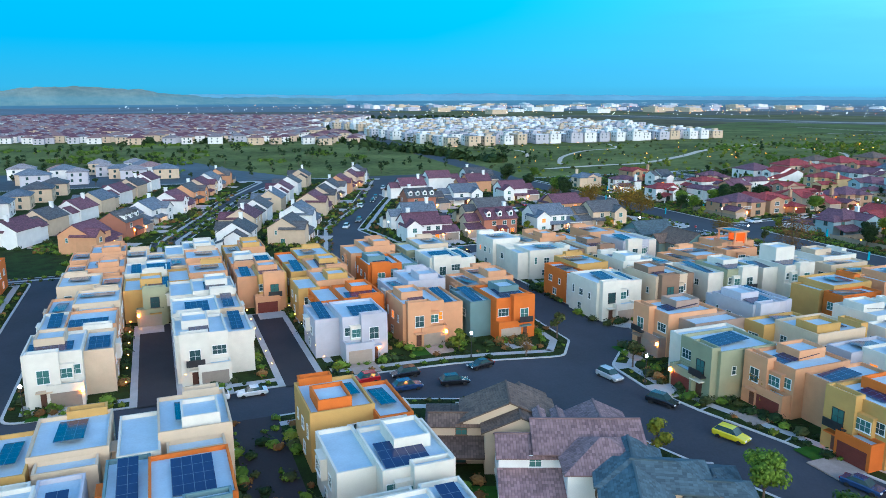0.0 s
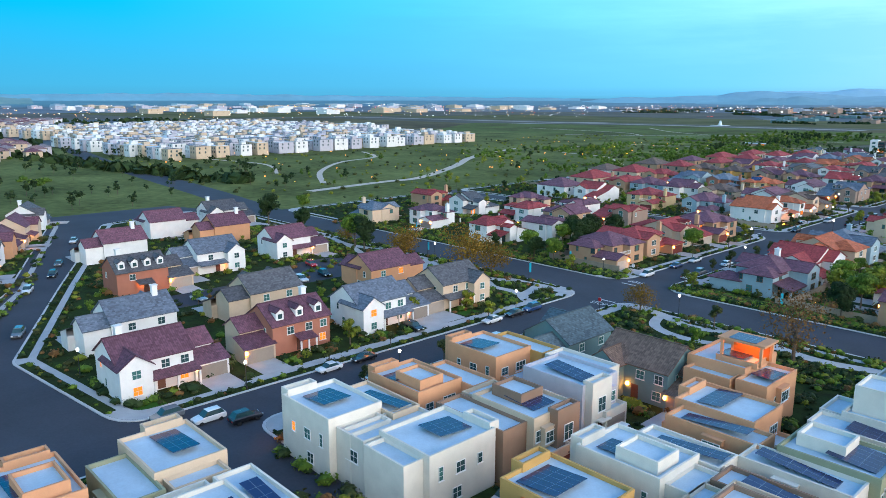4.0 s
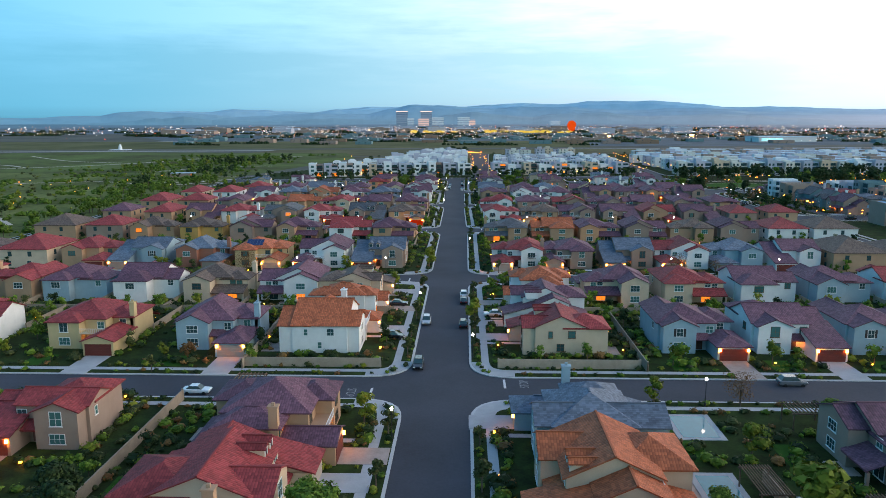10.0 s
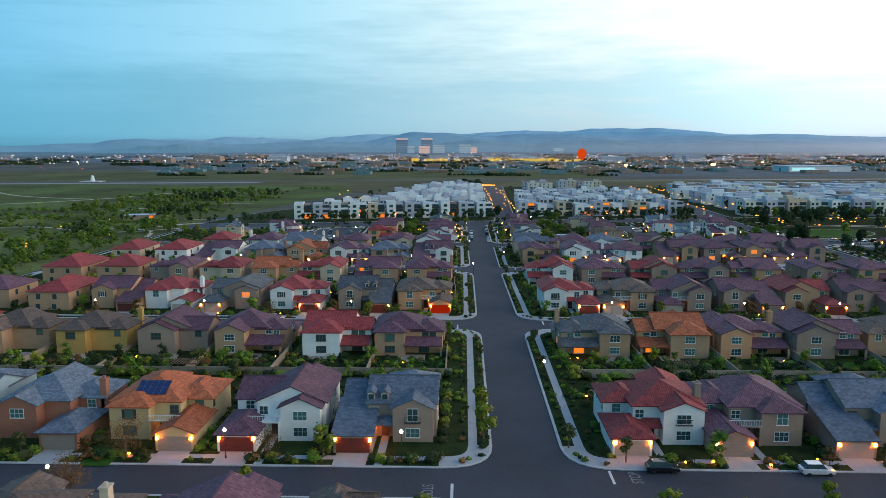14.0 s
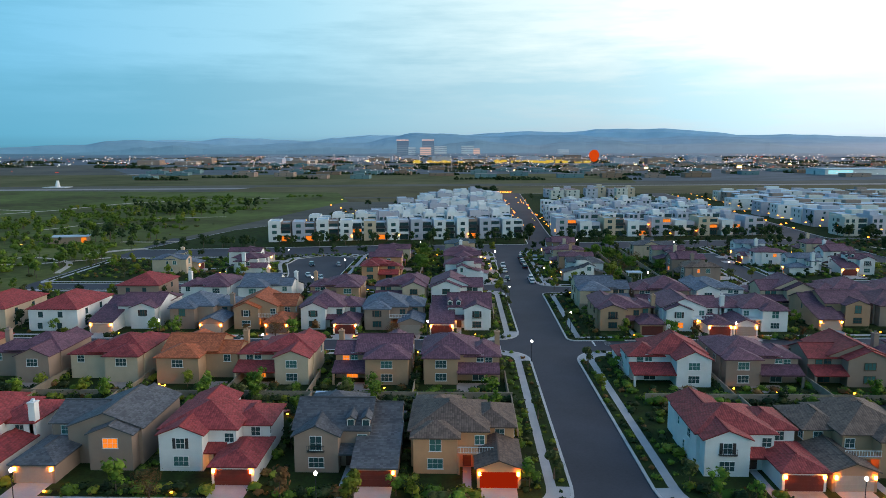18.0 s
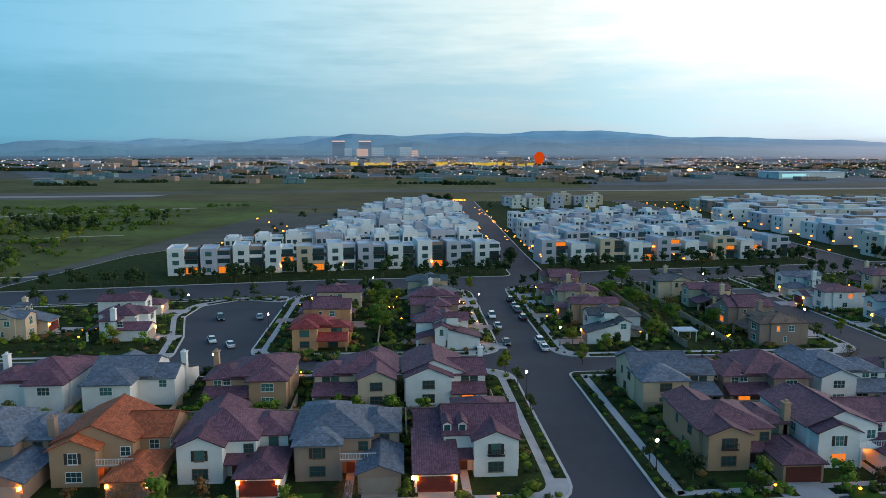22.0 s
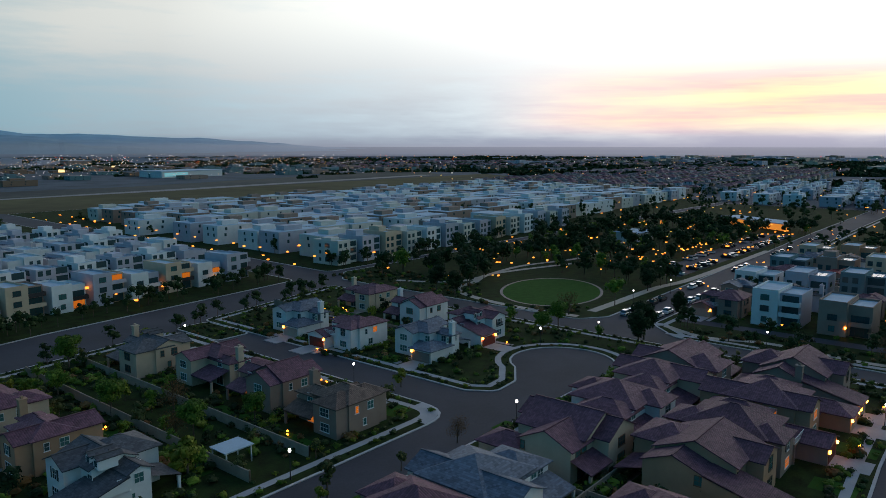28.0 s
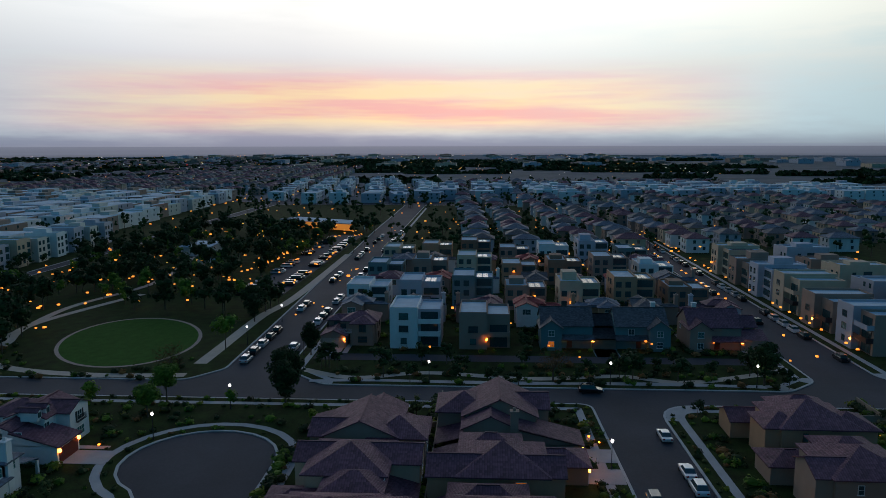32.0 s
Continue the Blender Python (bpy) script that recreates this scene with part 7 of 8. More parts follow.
def tree(kind, x, y, s=1.0):
    ob, label = TREES[kind]
    m = pose(x, y, 0.0, 0, 0, tr_r.uniform(0, 360)) @ Matrix.Scale(s * tr_r.uniform(0.85, 1.15), 4)
    if kind not in USED:
        USED.add(kind)
        ob.matrix_basis = m
        t = ob
    else:
        t = copy_thing(ob, pose(x, y, 0, 0, 0, tr_r.uniform(0, 360)))
        k = s * tr_r.uniform(0.85, 1.15)
        t.scale = (k, k, k * tr_r.uniform(0.9, 1.1))
    return tagged(t, label, "tree", "%s trees" % kind)


ALL = HOUSES + DRIVES


def clear(x, y, d=1.0):
    """True where no house stands."""
    for hx, hy, c, s, w, dd in ALL:
        dx, dy = x - hx, y - hy
        if abs(dx) + abs(dy) > 36:
            continue
        lx, ly = dx * c + dy * s, -dx * s + dy * c
        if abs(lx) < w + d and abs(ly) < dd + d:
            return False
    return True


for x, y, k, s in ((-40, 30, "amber", 1.75), (-32, 31, "amber", 1.5), (12.5, 30.5, "amber", 1.15), (48, 22, "rust", 1.8), (-80, 26, "dark", 1.4), (-86, 27, "green", 1.3), (-66, 30, "amber", 1.6), (-37, 54, "dark", 0.9), (-42, 58, "green", 1.0), (-30, 54, "green", 0.8), (-12, 98, "green", 1.1), (29, 31, "olive", 1), (11.4, 55, "lime", 0.8), (-17.8, -8, "lime", 1), (-14, 4, "lime", 0.9), (-12.4, -28, "lime", 1.1), (-94, 30, "amber", 1.0), (-62, 27, "amber", 1.1), (-120, 30, "dark", 1.0), (-140, 28, "dark", 1.1), (-155, 52, "green", 1),
                   (100, -68, "young", 1.2), (111, -60, "green", 0.9), (88.5, -82, "rust", 0.6), (121, -58, "amber", 0.8), (82, -92, "lime", 0.9), (127, -84, "lime", 0.8), (141, -80.5, "green", 1.0), (82, -72, "young", 1), (150, -78, "green", 1.0), (-11, 96, "green", 1.0), (-36, 89, "dark", 0.8), (-46, 93, "dark", 0.9), (-40, 84, "dark", 0.9), (-10.5, 128.5, "lime", 0.8), (44, 56, "dark", 0.9), (70, 60, "dark", 0.9),
                   (-40.6, 87.3, "dark", 0.9), (-41, 101, "dark", 0.8), (-39, 78, "dark", 1.0), (-37.5, 94, "dark", 0.9), (-47, 84, "dark", 0.9), (-33, 88, "green", 0.7), (-44, 76, "green", 0.9), (-36, 72, "dark", 0.8), (42, 98.5, "lime", 1.55), (43.5, 79.5, "lime", 1.5), (36, 80.5, "green", 1.0), (32.8, 102, "green", 0.6), (42.5, 118.5, "lime", 1.1), (37.5, 71, "lime", 1.4), (44, 68, "green", 1.0), (46.5, 91, "green", 0.7), (58.6, 130, "green", 0.7), (-36, 530, "green", 1.0), (-37, 515, "lime", 1.0), (-35.5, 499, "green", 1.0), (31, 490, "lime", 1.2), (40, 503, "green", 0.9), (44, 516, "rust", 0.9), (34, 540, "green", 0.8), (50, 500, "green", 0.7), (8.5, 471.5, "lime", 0.9), (-36, 521, "lime", 1.0), (-37, 506, "green", 0.9), (10, 487, "lime", 1.0), (-9.3, 466, "lime", 1.0), (-38, 545, "green", 0.8), (43, 556, "green", 1.0), (80.8, 494, "lime", 0.7), (36, 523, "green", 0.9), (38, 505, "rust", 0.8), (40, 470, "young", 1), (141, 471, "dark", 1.0), (158, 500, "rust", 1.0), (158, 420, "rust", 1.1), (134, 494, "green", 0.8), (142, 494, "green", 0.9), (174, 474, "dark", 0.8), (157, 378, "dark", 1.2), (12, 600, "dark", 1.0), (-2, 861, "dark", 1.6), (4, 858, "dark", 1.6), (-8, 862, "dark", 1.5)):
    tree("young" if k == "olive" else k, x, y, s)


tree("cypress", -29, 57, 0.8)


def tree_field(name, spots, leafkind, label, n=60):
    """Trees too many or too far to tell apart, as one mesh of trunks and clumped crowns."""
    r = random.Random(len(spots))
    me = Mesh()
    for x, y, s in spots:
        me.post(x, y, -0.3, s * 3.2, 0.14 * s, 0.08 * s, 5, 1)
        for _ in range(7):
            a, q = r.uniform(0, 6.28), r.uniform(0.2, 1.7) * s
            z = s * r.uniform(2.6, 6.0)
            heart(me, x + q * math.cos(a), y + q * math.sin(a), z, s * 0.85, s * 0.85, s * 0.7, r)
            leaves(me, x + q * math.cos(a), y + q * math.sin(a), z, s * 1.5, s * 1.5, s * 1.2, n // 5, 0.36 * s, r)
    sheet(name, me, [LEAF[leafkind], BARK], label, "trees", "stuff")


def scatter(n, x0, x1, y0, y1, s0, s1, keep=lambda x, y: True):
    out = []
    while len(out) < n:
        x, y = tr_r.uniform(x0, x1), tr_r.uniform(y0, y1)
        if keep(x, y) and clear(x, y, 1.0):
            out.append((x, y, tr_r.uniform(s0, s1)))
    return out


park = lambda x, y: ((x - 185) / 30) ** 2 + ((y - 522) / 26) ** 2 > 1 and not (y < 512 and 235 < x < 400) and y > 494
tree_field("park_trees_dark", scatter(170, 166, 415, 492, 597, 0.9, 1.7, park), "dark", "dark park trees round the lawn and car park", 110)
tree_field("park_trees_green", scatter(60, 166, 415, 492, 597, 0.7, 1.3, park), "green", "green park trees", 90)
tree_field("boulevard_trees", scatter(60, -150, 145, 535, 588, 0.5, 0.9, lambda x, y: abs(x) > 10 and -4.5 < y - along(BLVD_S, x) < -1.5) + scatter(120, -165, 300, 560, 622, 0.6, 1.1, lambda x, y: abs(x - 17) > 8 and abs(x - 152) > 11 and 1.5 < y - along(BLVD_N, x) < 12), "dark", "trees along the road before the white flats")
tree_field("flats_trees", scatter(150, -110, 420, 618, 870, 0.6, 1.2, lambda x, y: (x < 10 or x > 36) and not 142 < x < 178), "dark", "trees among the white flats", 50)


def groves(n, each, x0, x1, y0, y1, wide, s0, s1, seed):
    """Loose groups of trees."""
    r, out = random.Random(seed), []
    for _ in range(n):
        cx, cy = r.uniform(x0, x1), r.uniform(y0, y1)
        for _ in range(r.randrange(each // 2, each + 1)):
            x, y = cx + r.gauss(0, wide), cy + r.gauss(0, wide * 0.8)
            if x < -166 and clear(x, y, 1.0) and not (-290 < x < -160 and 30 < y < 66):
                out.append((x, y, r.uniform(s0, s1)))
    return out


tree_field("meadow_trees", groves(9, 8, -290, -172, 470, 820, 14, 0.6, 1.4, 5) + groves(4, 4, -330, -180, 80, 420, 12, 0.5, 1.1, 6), "dark", "groups of dark trees on the meadow", 40)
tree_field("meadow_trees_light", groves(20, 8, -280, -170, 420, 860, 15, 0.6, 1.3, 7) + groves(9, 5, -380, -172, 70, 420, 13, 0.5, 0.9, 8), "green", "groups of lighter green trees on the meadow", 40)
tree_field("meadow_trees_yellow", groves(16, 5, -290, -170, 120, 800, 15, 0.5, 1.0, 9), "lime", "yellow-green young trees on the meadow", 40)
tree_field("meadow_edge_trees", groves(18, 7, -184, -170, 240, 560, 6, 0.6, 1.2, 10), "green", "trees along the edge of the meadow behind the gardens", 40)
tree_field("east_street_trees", scatter(150, 178, 420, 370, 474, 0.5, 1.0), "dark", "small trees between the eastern houses", 35)
tree_field("verge_trees", scatter(34, 154.5, 169.5, 372, 470, 0.5, 1.0), "dark", "trees along the eastern parkway")
for x, y in ((161, 552), (178, 566), (213, 500), (218, 510), (205, 497), (157, 541), (146.5, 472)):
    tree("dark", x, y, 1.1)
# young trees along the streets
for y0, y1 in [(52, 136), (151, 222), (237, 312), (327, 395), (409, 467), (482, 580), (-56, 30)]:
    y = y0 + 7
    while y < y1 - 4:
        for x in (-6.5, 6.5) if y < 320 else (-8.2, 5.2):
            if tr_r.random() < 0.55:
                tree("young" if tr_r.random() < 0.8 else "lime", x, y + tr_r.uniform(-3, 3), tr_r.uniform(0.7, 1.0))
        y += 13
for ys in (50, 138.5, 148.6, 224.6, 234.6, 314.5, 324.8, 397, 407, 469.6, 479.6):
    x = -76
    while x < 78:
        if abs(x) > 14 and tr_r.random() < 0.34:
            tree(tr_r.choice(("young", "young", "lime", "rust")), x, ys + (1.5 if ys in (50, 148.6, 234.6, 324.8, 407, 479.6) else -1.5), tr_r.uniform(0.55, 0.95))
        x += tr_r.uniform(9, 16)
# small trees in the front beds of the rows
fb = random.Random(77)
FRONT = {"lime": [], "green": [], "rust": []}
for hx, hy, c, sn, w, d in HOUSES:
    if c > 0.9 and 150 < hy < 470 and abs(hx) < 130:
        for u in (-0.95, -0.35, 1.0):
            x, y = hx + u * w + fb.uniform(-0.8, 0.8), hy - d - fb.uniform(0.2, 2.4)
            if fb.random() < 0.7 and clear(x, y, 0.7):
                FRONT[fb.choice(("lime", "green", "green", "lime", "rust"))].append((x, y, fb.uniform(0.42, 0.78)))
for kd, spots in FRONT.items():
    tree_field("front_garden_trees_" + kd, spots, kd, "small %s trees in the front beds" % {"lime": "yellow-green", "rust": "rust-brown"}.get(kd, kd), 70)
# trees in the back gardens
BACK = []
for yb in (190.5, 275.5, 365.5, 442):
    x = -135
    while x < 135:
        if abs(x) > 12 and tr_r.random() < 0.45 and clear(x, yb, 1.2):
            BACK.append((x, yb + tr_r.uniform(-2, 2), tr_r.uniform(0.4, 0.75)))
        x += tr_r.uniform(5, 10)


def shrub_field(name, spots, leafkind, label, n=24, size=0.16):
    """Many low shrubs as one mesh."""
    r = random.Random(len(spots) + 5)
    me = Mesh()
    for x, y, s, z in spots:
        heart(me, x, y, z + s * 0.36, s * 0.74, s * 0.74, s * 0.44, r)
        leaves(me, x, y, z + s * 0.40, s, s * r.uniform(0.8, 1.2), s * 0.6, int(n * (0.6 + s)), size * (0.5 + 0.4 * s), r, 0.7)
    sheet(name, me, LEAF[leafkind], label, "shrubs", "stuff")


sh = random.Random(21)


def off_path(x, y):
    """True where no winding path runs."""
    for pts, w in TRAILS[:9]:
        if any(abs(p.x - x) < w and abs(p.y - y) < w for p in pts):
            return False
    return True


strip = {"green": [], "olive": [], "dark": [], "lime": [], "rust": []}
KINDS = ("green", "olive", "dark", "dark", "lime", "green", "green", "olive", "dark", "rust")
# planted strips along every kerb
for o in EDGES[:24]:
    inner = offset(o, 1.35)
    far = offset(o, 4.6)
    for line, p in ((inner, 0.62), (far, 0.7)):
        for i in range(len(line)):
            a, b = Vector(line[i]), Vector(line[(i + 1) % len(line)])
            L = (b - a).length
            k = int(L / 1.3)
            for j in range(k):
                c = a + (b - a) * ((j + sh.random()) / max(1, k))
                if sh.random() < p and -110 < c.x < 148 and clear(c.x, c.y, 0.4):
                    strip[sh.choice(KINDS)].append((c.x + sh.uniform(-0.5, 0.5), c.y + sh.uniform(-0.5, 0.5), sh.uniform(0.3, 0.85), 0))
# round the houses: front beds, side yards, back gardens
for hx, hy, c, s, w, d in HOUSES:
    for _ in range(58 if abs(hx) < 130 else 20):
        lx, ly = sh.choice(((sh.uniform(-w, w), -d - sh.uniform(0.3, 2.5)), (sh.uniform(-w, w), d + sh.uniform(0.6, 7.0)), (sh.choice((-1, 1)) * (w + 0.7), sh.uniform(-d, d)), (sh.uniform(-w, w), d + sh.uniform(4, 8))))
        x, y = hx + lx * c - ly * s, hy + lx * s + ly * c
        if clear(x, y, 0.35) and abs(x) > 7:
            strip[sh.choice(KINDS)].append((x, y, sh.uniform(0.5, 1.5), 0))
# tall hedges along the garden walls
for yb in (190.5, 275.5, 365.5, 442.0):
    x = -158.0
    while x < 146:
        if abs(x) > 34 or yb > 200 and abs(x) > 12:
            for dy in (-0.9, 0.9):
                if sh.random() < 0.8:
                    strip[sh.choice(("green", "lime", "dark", "olive"))].append((x, yb + dy, sh.uniform(0.8, 1.6), 0.3))
        x += sh.uniform(0.9, 1.6)
for hx, hy, c, s, w, d in HOUSES:
    if abs(hx) < 120 and 50 < hy < 600:
        for k in range(12):
            ly = sh.uniform(-2, d + 6)
            lx = w + 1.0
            x, y = hx + lx * c - ly * s, hy + lx * s + ly * c
            if clear(x, y, 0.2) and abs(x) > 8:
                strip[sh.choice(("green", "lime", "olive"))].append((x, y, sh.uniform(0.6, 1.2), 0.2))
# gardens of every block: trees and undergrowth wherever no house stands
def inside(o, x, y):
    hit = False
    for (ax, ay), (bx, by) in zip(o, o[1:] + o[:1]):
        if (ay > y) != (by > y) and x < (bx - ax) * (y - ay) / (by - ay) + ax:
            hit = not hit
    return hit


GROVE = {"green": BACK, "dark": [], "lime": [], "olive": []}
for o in EDGES[:24]:
    inner = offset(o, 4.6)
    xs, ys = [p[0] for p in o], [p[1] for p in o]
    x0, x1, y0, y1 = max(min(xs), -165), min(max(xs), 150), max(min(ys), -165), max(ys)
    for _ in range(int((x1 - x0) * (y1 - y0) / 9)):
        x, y = sh.uniform(x0, x1), sh.uniform(y0, y1)
        if not inside(inner, x, y) or not clear(x, y, 0.3) or 12 < y < 36 and not off_path(x, y):
            continue
        q = sh.random()
        if y < 12 and q < 0.11 and sh.random() < 0.6:
            continue
        if q < (0.05 if y < 12 else 0.06 if y < 140 else 0.13) and clear(x, y, 1.0):
            GROVE[sh.choice(("green", "green", "dark", "lime", "olive"))].append((x, y, sh.uniform(0.32, 0.72) * (1 if y > 12 else 0.75)))
        elif q < 0.8:
            strip[sh.choice(KINDS)].append((x, y, sh.uniform(0.5, 1.3), 0))
for kd, spots in GROVE.items():
    tree_field("garden_trees_" + kd, spots, kd, "%s garden trees between the houses" % {"dark": "dark green", "lime": "yellow-green"}.get(kd, kd), 90)
# parkway beds by the wide cross road
for _ in range(5200):
    x, y = sh.uniform(-130, 110), sh.choice((sh.uniform(13, 34), sh.uniform(51.5, 56)))
    if abs(x) > 7 and clear(x, y, 0.6) and off_path(x, y):
        strip[sh.choice(KINDS + ("lime", "green"))].append((x, y, sh.uniform(0.5, 1.1), 0))
# eastern parkway and park
for _ in range(620):
    x, y = sh.uniform(154.5, 180), sh.uniform(372, 600)
    if not (168 < x < 177 and y < 475) and not 466 < y < 500 and ((x - 185) / 28) ** 2 + ((y - 522) / 22) ** 2 > 1 and clear(x, y, 0.5):
        strip[sh.choice(("dark", "green", "olive", "rust"))].append((x, y, sh.uniform(0.5, 1.3), 0))
for kd, spots in strip.items():
    shrub_field("shrubs_" + kd, spots, kd, "low %s garden shrubs along kerbs and houses" % {"rust": "rust-brown"}.get(kd, kd), 13, 0.21)
shrub_field("meadow_brush", [(sh.uniform(-470, -172), sh.uniform(60, 700), sh.uniform(0.5, 1.8), -0.2) for _ in range(300)], "olive", "scattered brush over the meadow", 10, 0.4)
shrub_field("meadow_brush_light", [(sh.uniform(-470, -172), sh.uniform(60, 700), sh.uniform(0.5, 1.6), -0.2) for _ in range(380)], "lime", "scattered yellow-green brush over the meadow", 10, 0.4)
shrub_field("meadow_thicket", [(cx + sh.gauss(0, 9), cy + sh.gauss(0, 5), sh.uniform(1.0, 2.6), -0.3) for cx, cy in [(sh.uniform(-330, -172), sh.uniform(300, 930)) for _ in range(85)] + [(sh.uniform(-560, -280), sh.uniform(-260, 40)) for _ in range(30)] for _ in range(12)], "green", "green thickets on the meadow", 12, 0.4)
wood = []
for _ in range(150):
    cx, cy, ca = sh.uniform(-1500, 1700), sh.uniform(1700, 3400), sh.uniform(-0.15, 0.15)
    wood += [(cx + q * math.cos(ca) * 9, cy + q * math.sin(ca) * 9, sh.uniform(2.2, 4.5), -0.5) for q in range(sh.randrange(6, 22))]
for _ in range(70):
    cx, cy = sh.uniform(900, 2300), sh.uniform(-300, 1000)
    wood += [(cx + sh.uniform(-12, 12), cy + q * 9, sh.uniform(3.5, 7), -0.5) for q in range(sh.randrange(8, 30))]
for _ in range(150):
    cx, cy = sh.uniform(950, 2600), sh.uniform(1000, 2300)
    wood += [(cx + sh.uniform(-9, 9) + q * 8, cy - q * 5, sh.uniform(3, 6), -0.5) for q in range(sh.randrange(4, 20))]
wood += [(sh.uniform(-1400, -560), sh.uniform(-200, 520), sh.uniform(2, 4.5), -0.5) for _ in range(420)]
wood += [(-700 + q * 4.0 + sh.uniform(-4, 4), 20 + q * 0.55 + sh.uniform(-9, 9), sh.uniform(2, 4), -0.5) for q in range(110)]
for _ in range(110):
    cx, cy, ca = sh.uniform(-500, 1100), sh.uniform(1240, 2100), sh.uniform(-0.1, 0.1)
    wood += [(cx + q * 7, cy + q * 7 * ca, sh.uniform(1.6, 3.2), -0.4) for q in range(sh.randrange(3, 12))]
shrub_field("far_woods", wood, "dark", "far dark woods and tree rows", 4, 1.9)
tree_field("far_east_trees", scatter(950, 330, 950, 150, 720, 0.7, 1.5), "dark", "dark trees among the far eastern houses", 6)
tree_field("far_west_trees", scatter(260, -560, -215, -240, 140, 0.6, 1.1), "dark", "dark trees among the far western houses", 25)

# ---- garden lights and paved patios ----
yard = []
for hx, hy, c, s, w, d in HOUSES:
    if hy > 45 and abs(hx) < 150:
        for _ in range(sh.choice((1, 2, 3, 4, 5))):
            lx, ly = sh.uniform(-w, w), sh.choice((-d - sh.uniform(0.5, 3), d + sh.uniform(0.5, 5)))
            x, y = hx + lx * c - ly * s, hy + lx * s + ly * c
            if clear(x, y, 0.2) and abs(x) > 7:
                yard.append((x, y, 0.5, 0.15))
lights("garden_lights", yard, glow("garden_light_amber", (1.0, 0.22, 0.015), 32.0), "small amber garden lights along beds and patios")
slab = Mesh()
for hx, hy, c, s, w, d in HOUSES:
    if sh.random() < 0.7:
        lx0 = sh.uniform(-w, 0)
        lx1, ly0, ly1 = lx0 + sh.uniform(4, 7), d - 2.5, d + sh.uniform(1.5, 4.5)
        slab.face([(hx + a * c - b * s, hy + a * s + b * c, 0.002) for a, b in ((lx0, ly0), (lx1, ly0), (lx1, ly1), (lx0, ly1))])
sheet("patios", slab, PAVER, "paved patios behind the houses", "patio", "stuff")
# ---- lawns and garden walls ----
lawn = Mesh()
for hx, hy, c, s, w, d in HOUSES:
    for lx0, lx1, ly0, ly1 in ((-w + 0.5, -w + 5.0, -d - 4.5, -d + 1.5), (-w + 1.5, w - 2.0, d + 1.2, d + 5.5)):
        if sh.random() < 0.6 and (ly0 > 0 or clear(hx + (lx0 + 2) * c - (ly0 + 2) * s, hy + (lx0 + 2) * s + (ly0 + 2) * c, 0.5)):
            q = [(hx + a * c - b * s, hy + a * s + b * c, -0.004) for a, b in ((lx0, ly0), (lx1, ly0), (lx1, ly1), (lx0, ly1))]
            lawn.face(q)
sheet("lawns", lawn, LAWN, "small mown lawns before and behind the houses", "lawn", "stuff")
for (a, b), yb in zip(S[1:], (190.5, 275.5, 365.5, 442.0)):
    for x0, x1 in ((-160, -12), (12, 146)):
        me = Mesh().box(x0, x1, yb - 0.1, yb + 0.1, -0.05, 1.75)
        for hx, hy, c, s, w, d in HOUSES:
            if x0 < hx < x1 and abs(hy - yb) < 26 and abs(s) < 0.1:
                xx = hx + 8.7
                e = hy + (5 if hy < yb else -5)
                y0, y1 = (e, yb - 0.1) if hy < yb else (yb + 0.1, e)
                if clear(xx, (y0 + y1) / 2, 0.1) and y1 > y0:
                    me.box(xx - 0.1, xx + 0.1, y0, y1, -0.05, 1.7)
        sheet("garden_wall", me, FENCE, "tan block garden walls between the back yards", "wall")
for xw, y0, y1 in ((-41, 96, 137), (-33.5, 58, 95), (41.5, 92, 112), (33, 58, 84), (-88, 96, 137), (72, 60, 136), (-36, 152, 189), (37, 152, 189), (36, 482, 560), (-36.5, 486, 550), (47, 482, 562), (112, 515, 575)):
    sheet("garden_wall", Mesh().box(xw - 0.1, xw + 0.1, y0, y1, -0.05, 1.75).box(xw - 0.16, xw + 0.16, y0, y0 + 0.3, -0.05, 1.9).box(xw - 0.16, xw + 0.16, y1 - 0.3, y1, -0.05, 1.9), FENCE, "tan garden wall between back yards", "wall")
for x0, x1, y in ((-36, -11, 153.5), (10.5, 36, 153.5), (-34, -11, 57.5), (30, 70, 57.5)):
    sheet("garden_wall", Mesh().box(x0, x1, y - 0.1, y + 0.1, -0.05, 1.7).box(x0 - 0.15, x0 + 0.15, y - 0.15, y + 0.15, -0.05, 1.85).box(x1 - 0.15, x1 + 0.15, y - 0.15, y + 0.15, -0.05, 1.85), FENCE, "dark garden wall along the pavement", "wall")

# ---- park ----
def ellipse(a, b, n=44, cx=185, cy=522, turn=radians(24)):
    out = []
    for i in range(n):
        u, v = a * math.cos(2 * math.pi * i / n), b * math.sin(2 * math.pi * i / n)
        out.append((cx + u * math.cos(turn) - v * math.sin(turn), cy + u * math.sin(turn) + v * math.cos(turn)))
    return out


oval = ellipse(23, 16)
sheet("park_lawn", flat(oval, 0.02), LAWN, "oval mown lawn in the park", "lawn")
me = Mesh()
ring(me, ellipse(23.9, 16.9), oval, 0.015)
sheet("park_path", me, PAVER, "tan path round the oval lawn", "path")
trail([(166, 497), (180, 497), (212, 497), (240, 494), (330, 494)], 3.0, 0.03)
trail([(158, 497), (157, 515), (160, 535), (168, 549), (180, 551), (200, 556), (240, 545)], 2.6, 0.034)
trail([(166, 575), (180, 556), (220, 558), (260, 550), (320, 560)], 2.4, 0.026)
trail([(163, 473), (158, 461), (162, 446), (159, 425), (161.5, 406), (158, 394), (163, 379), (168, 369)], 2.2, 0.03)
trail([(155.5, 470), (156.5, 455), (155.8, 430), (157, 400), (155.8, 378)], 1.5, 0.036, CONCRETE)
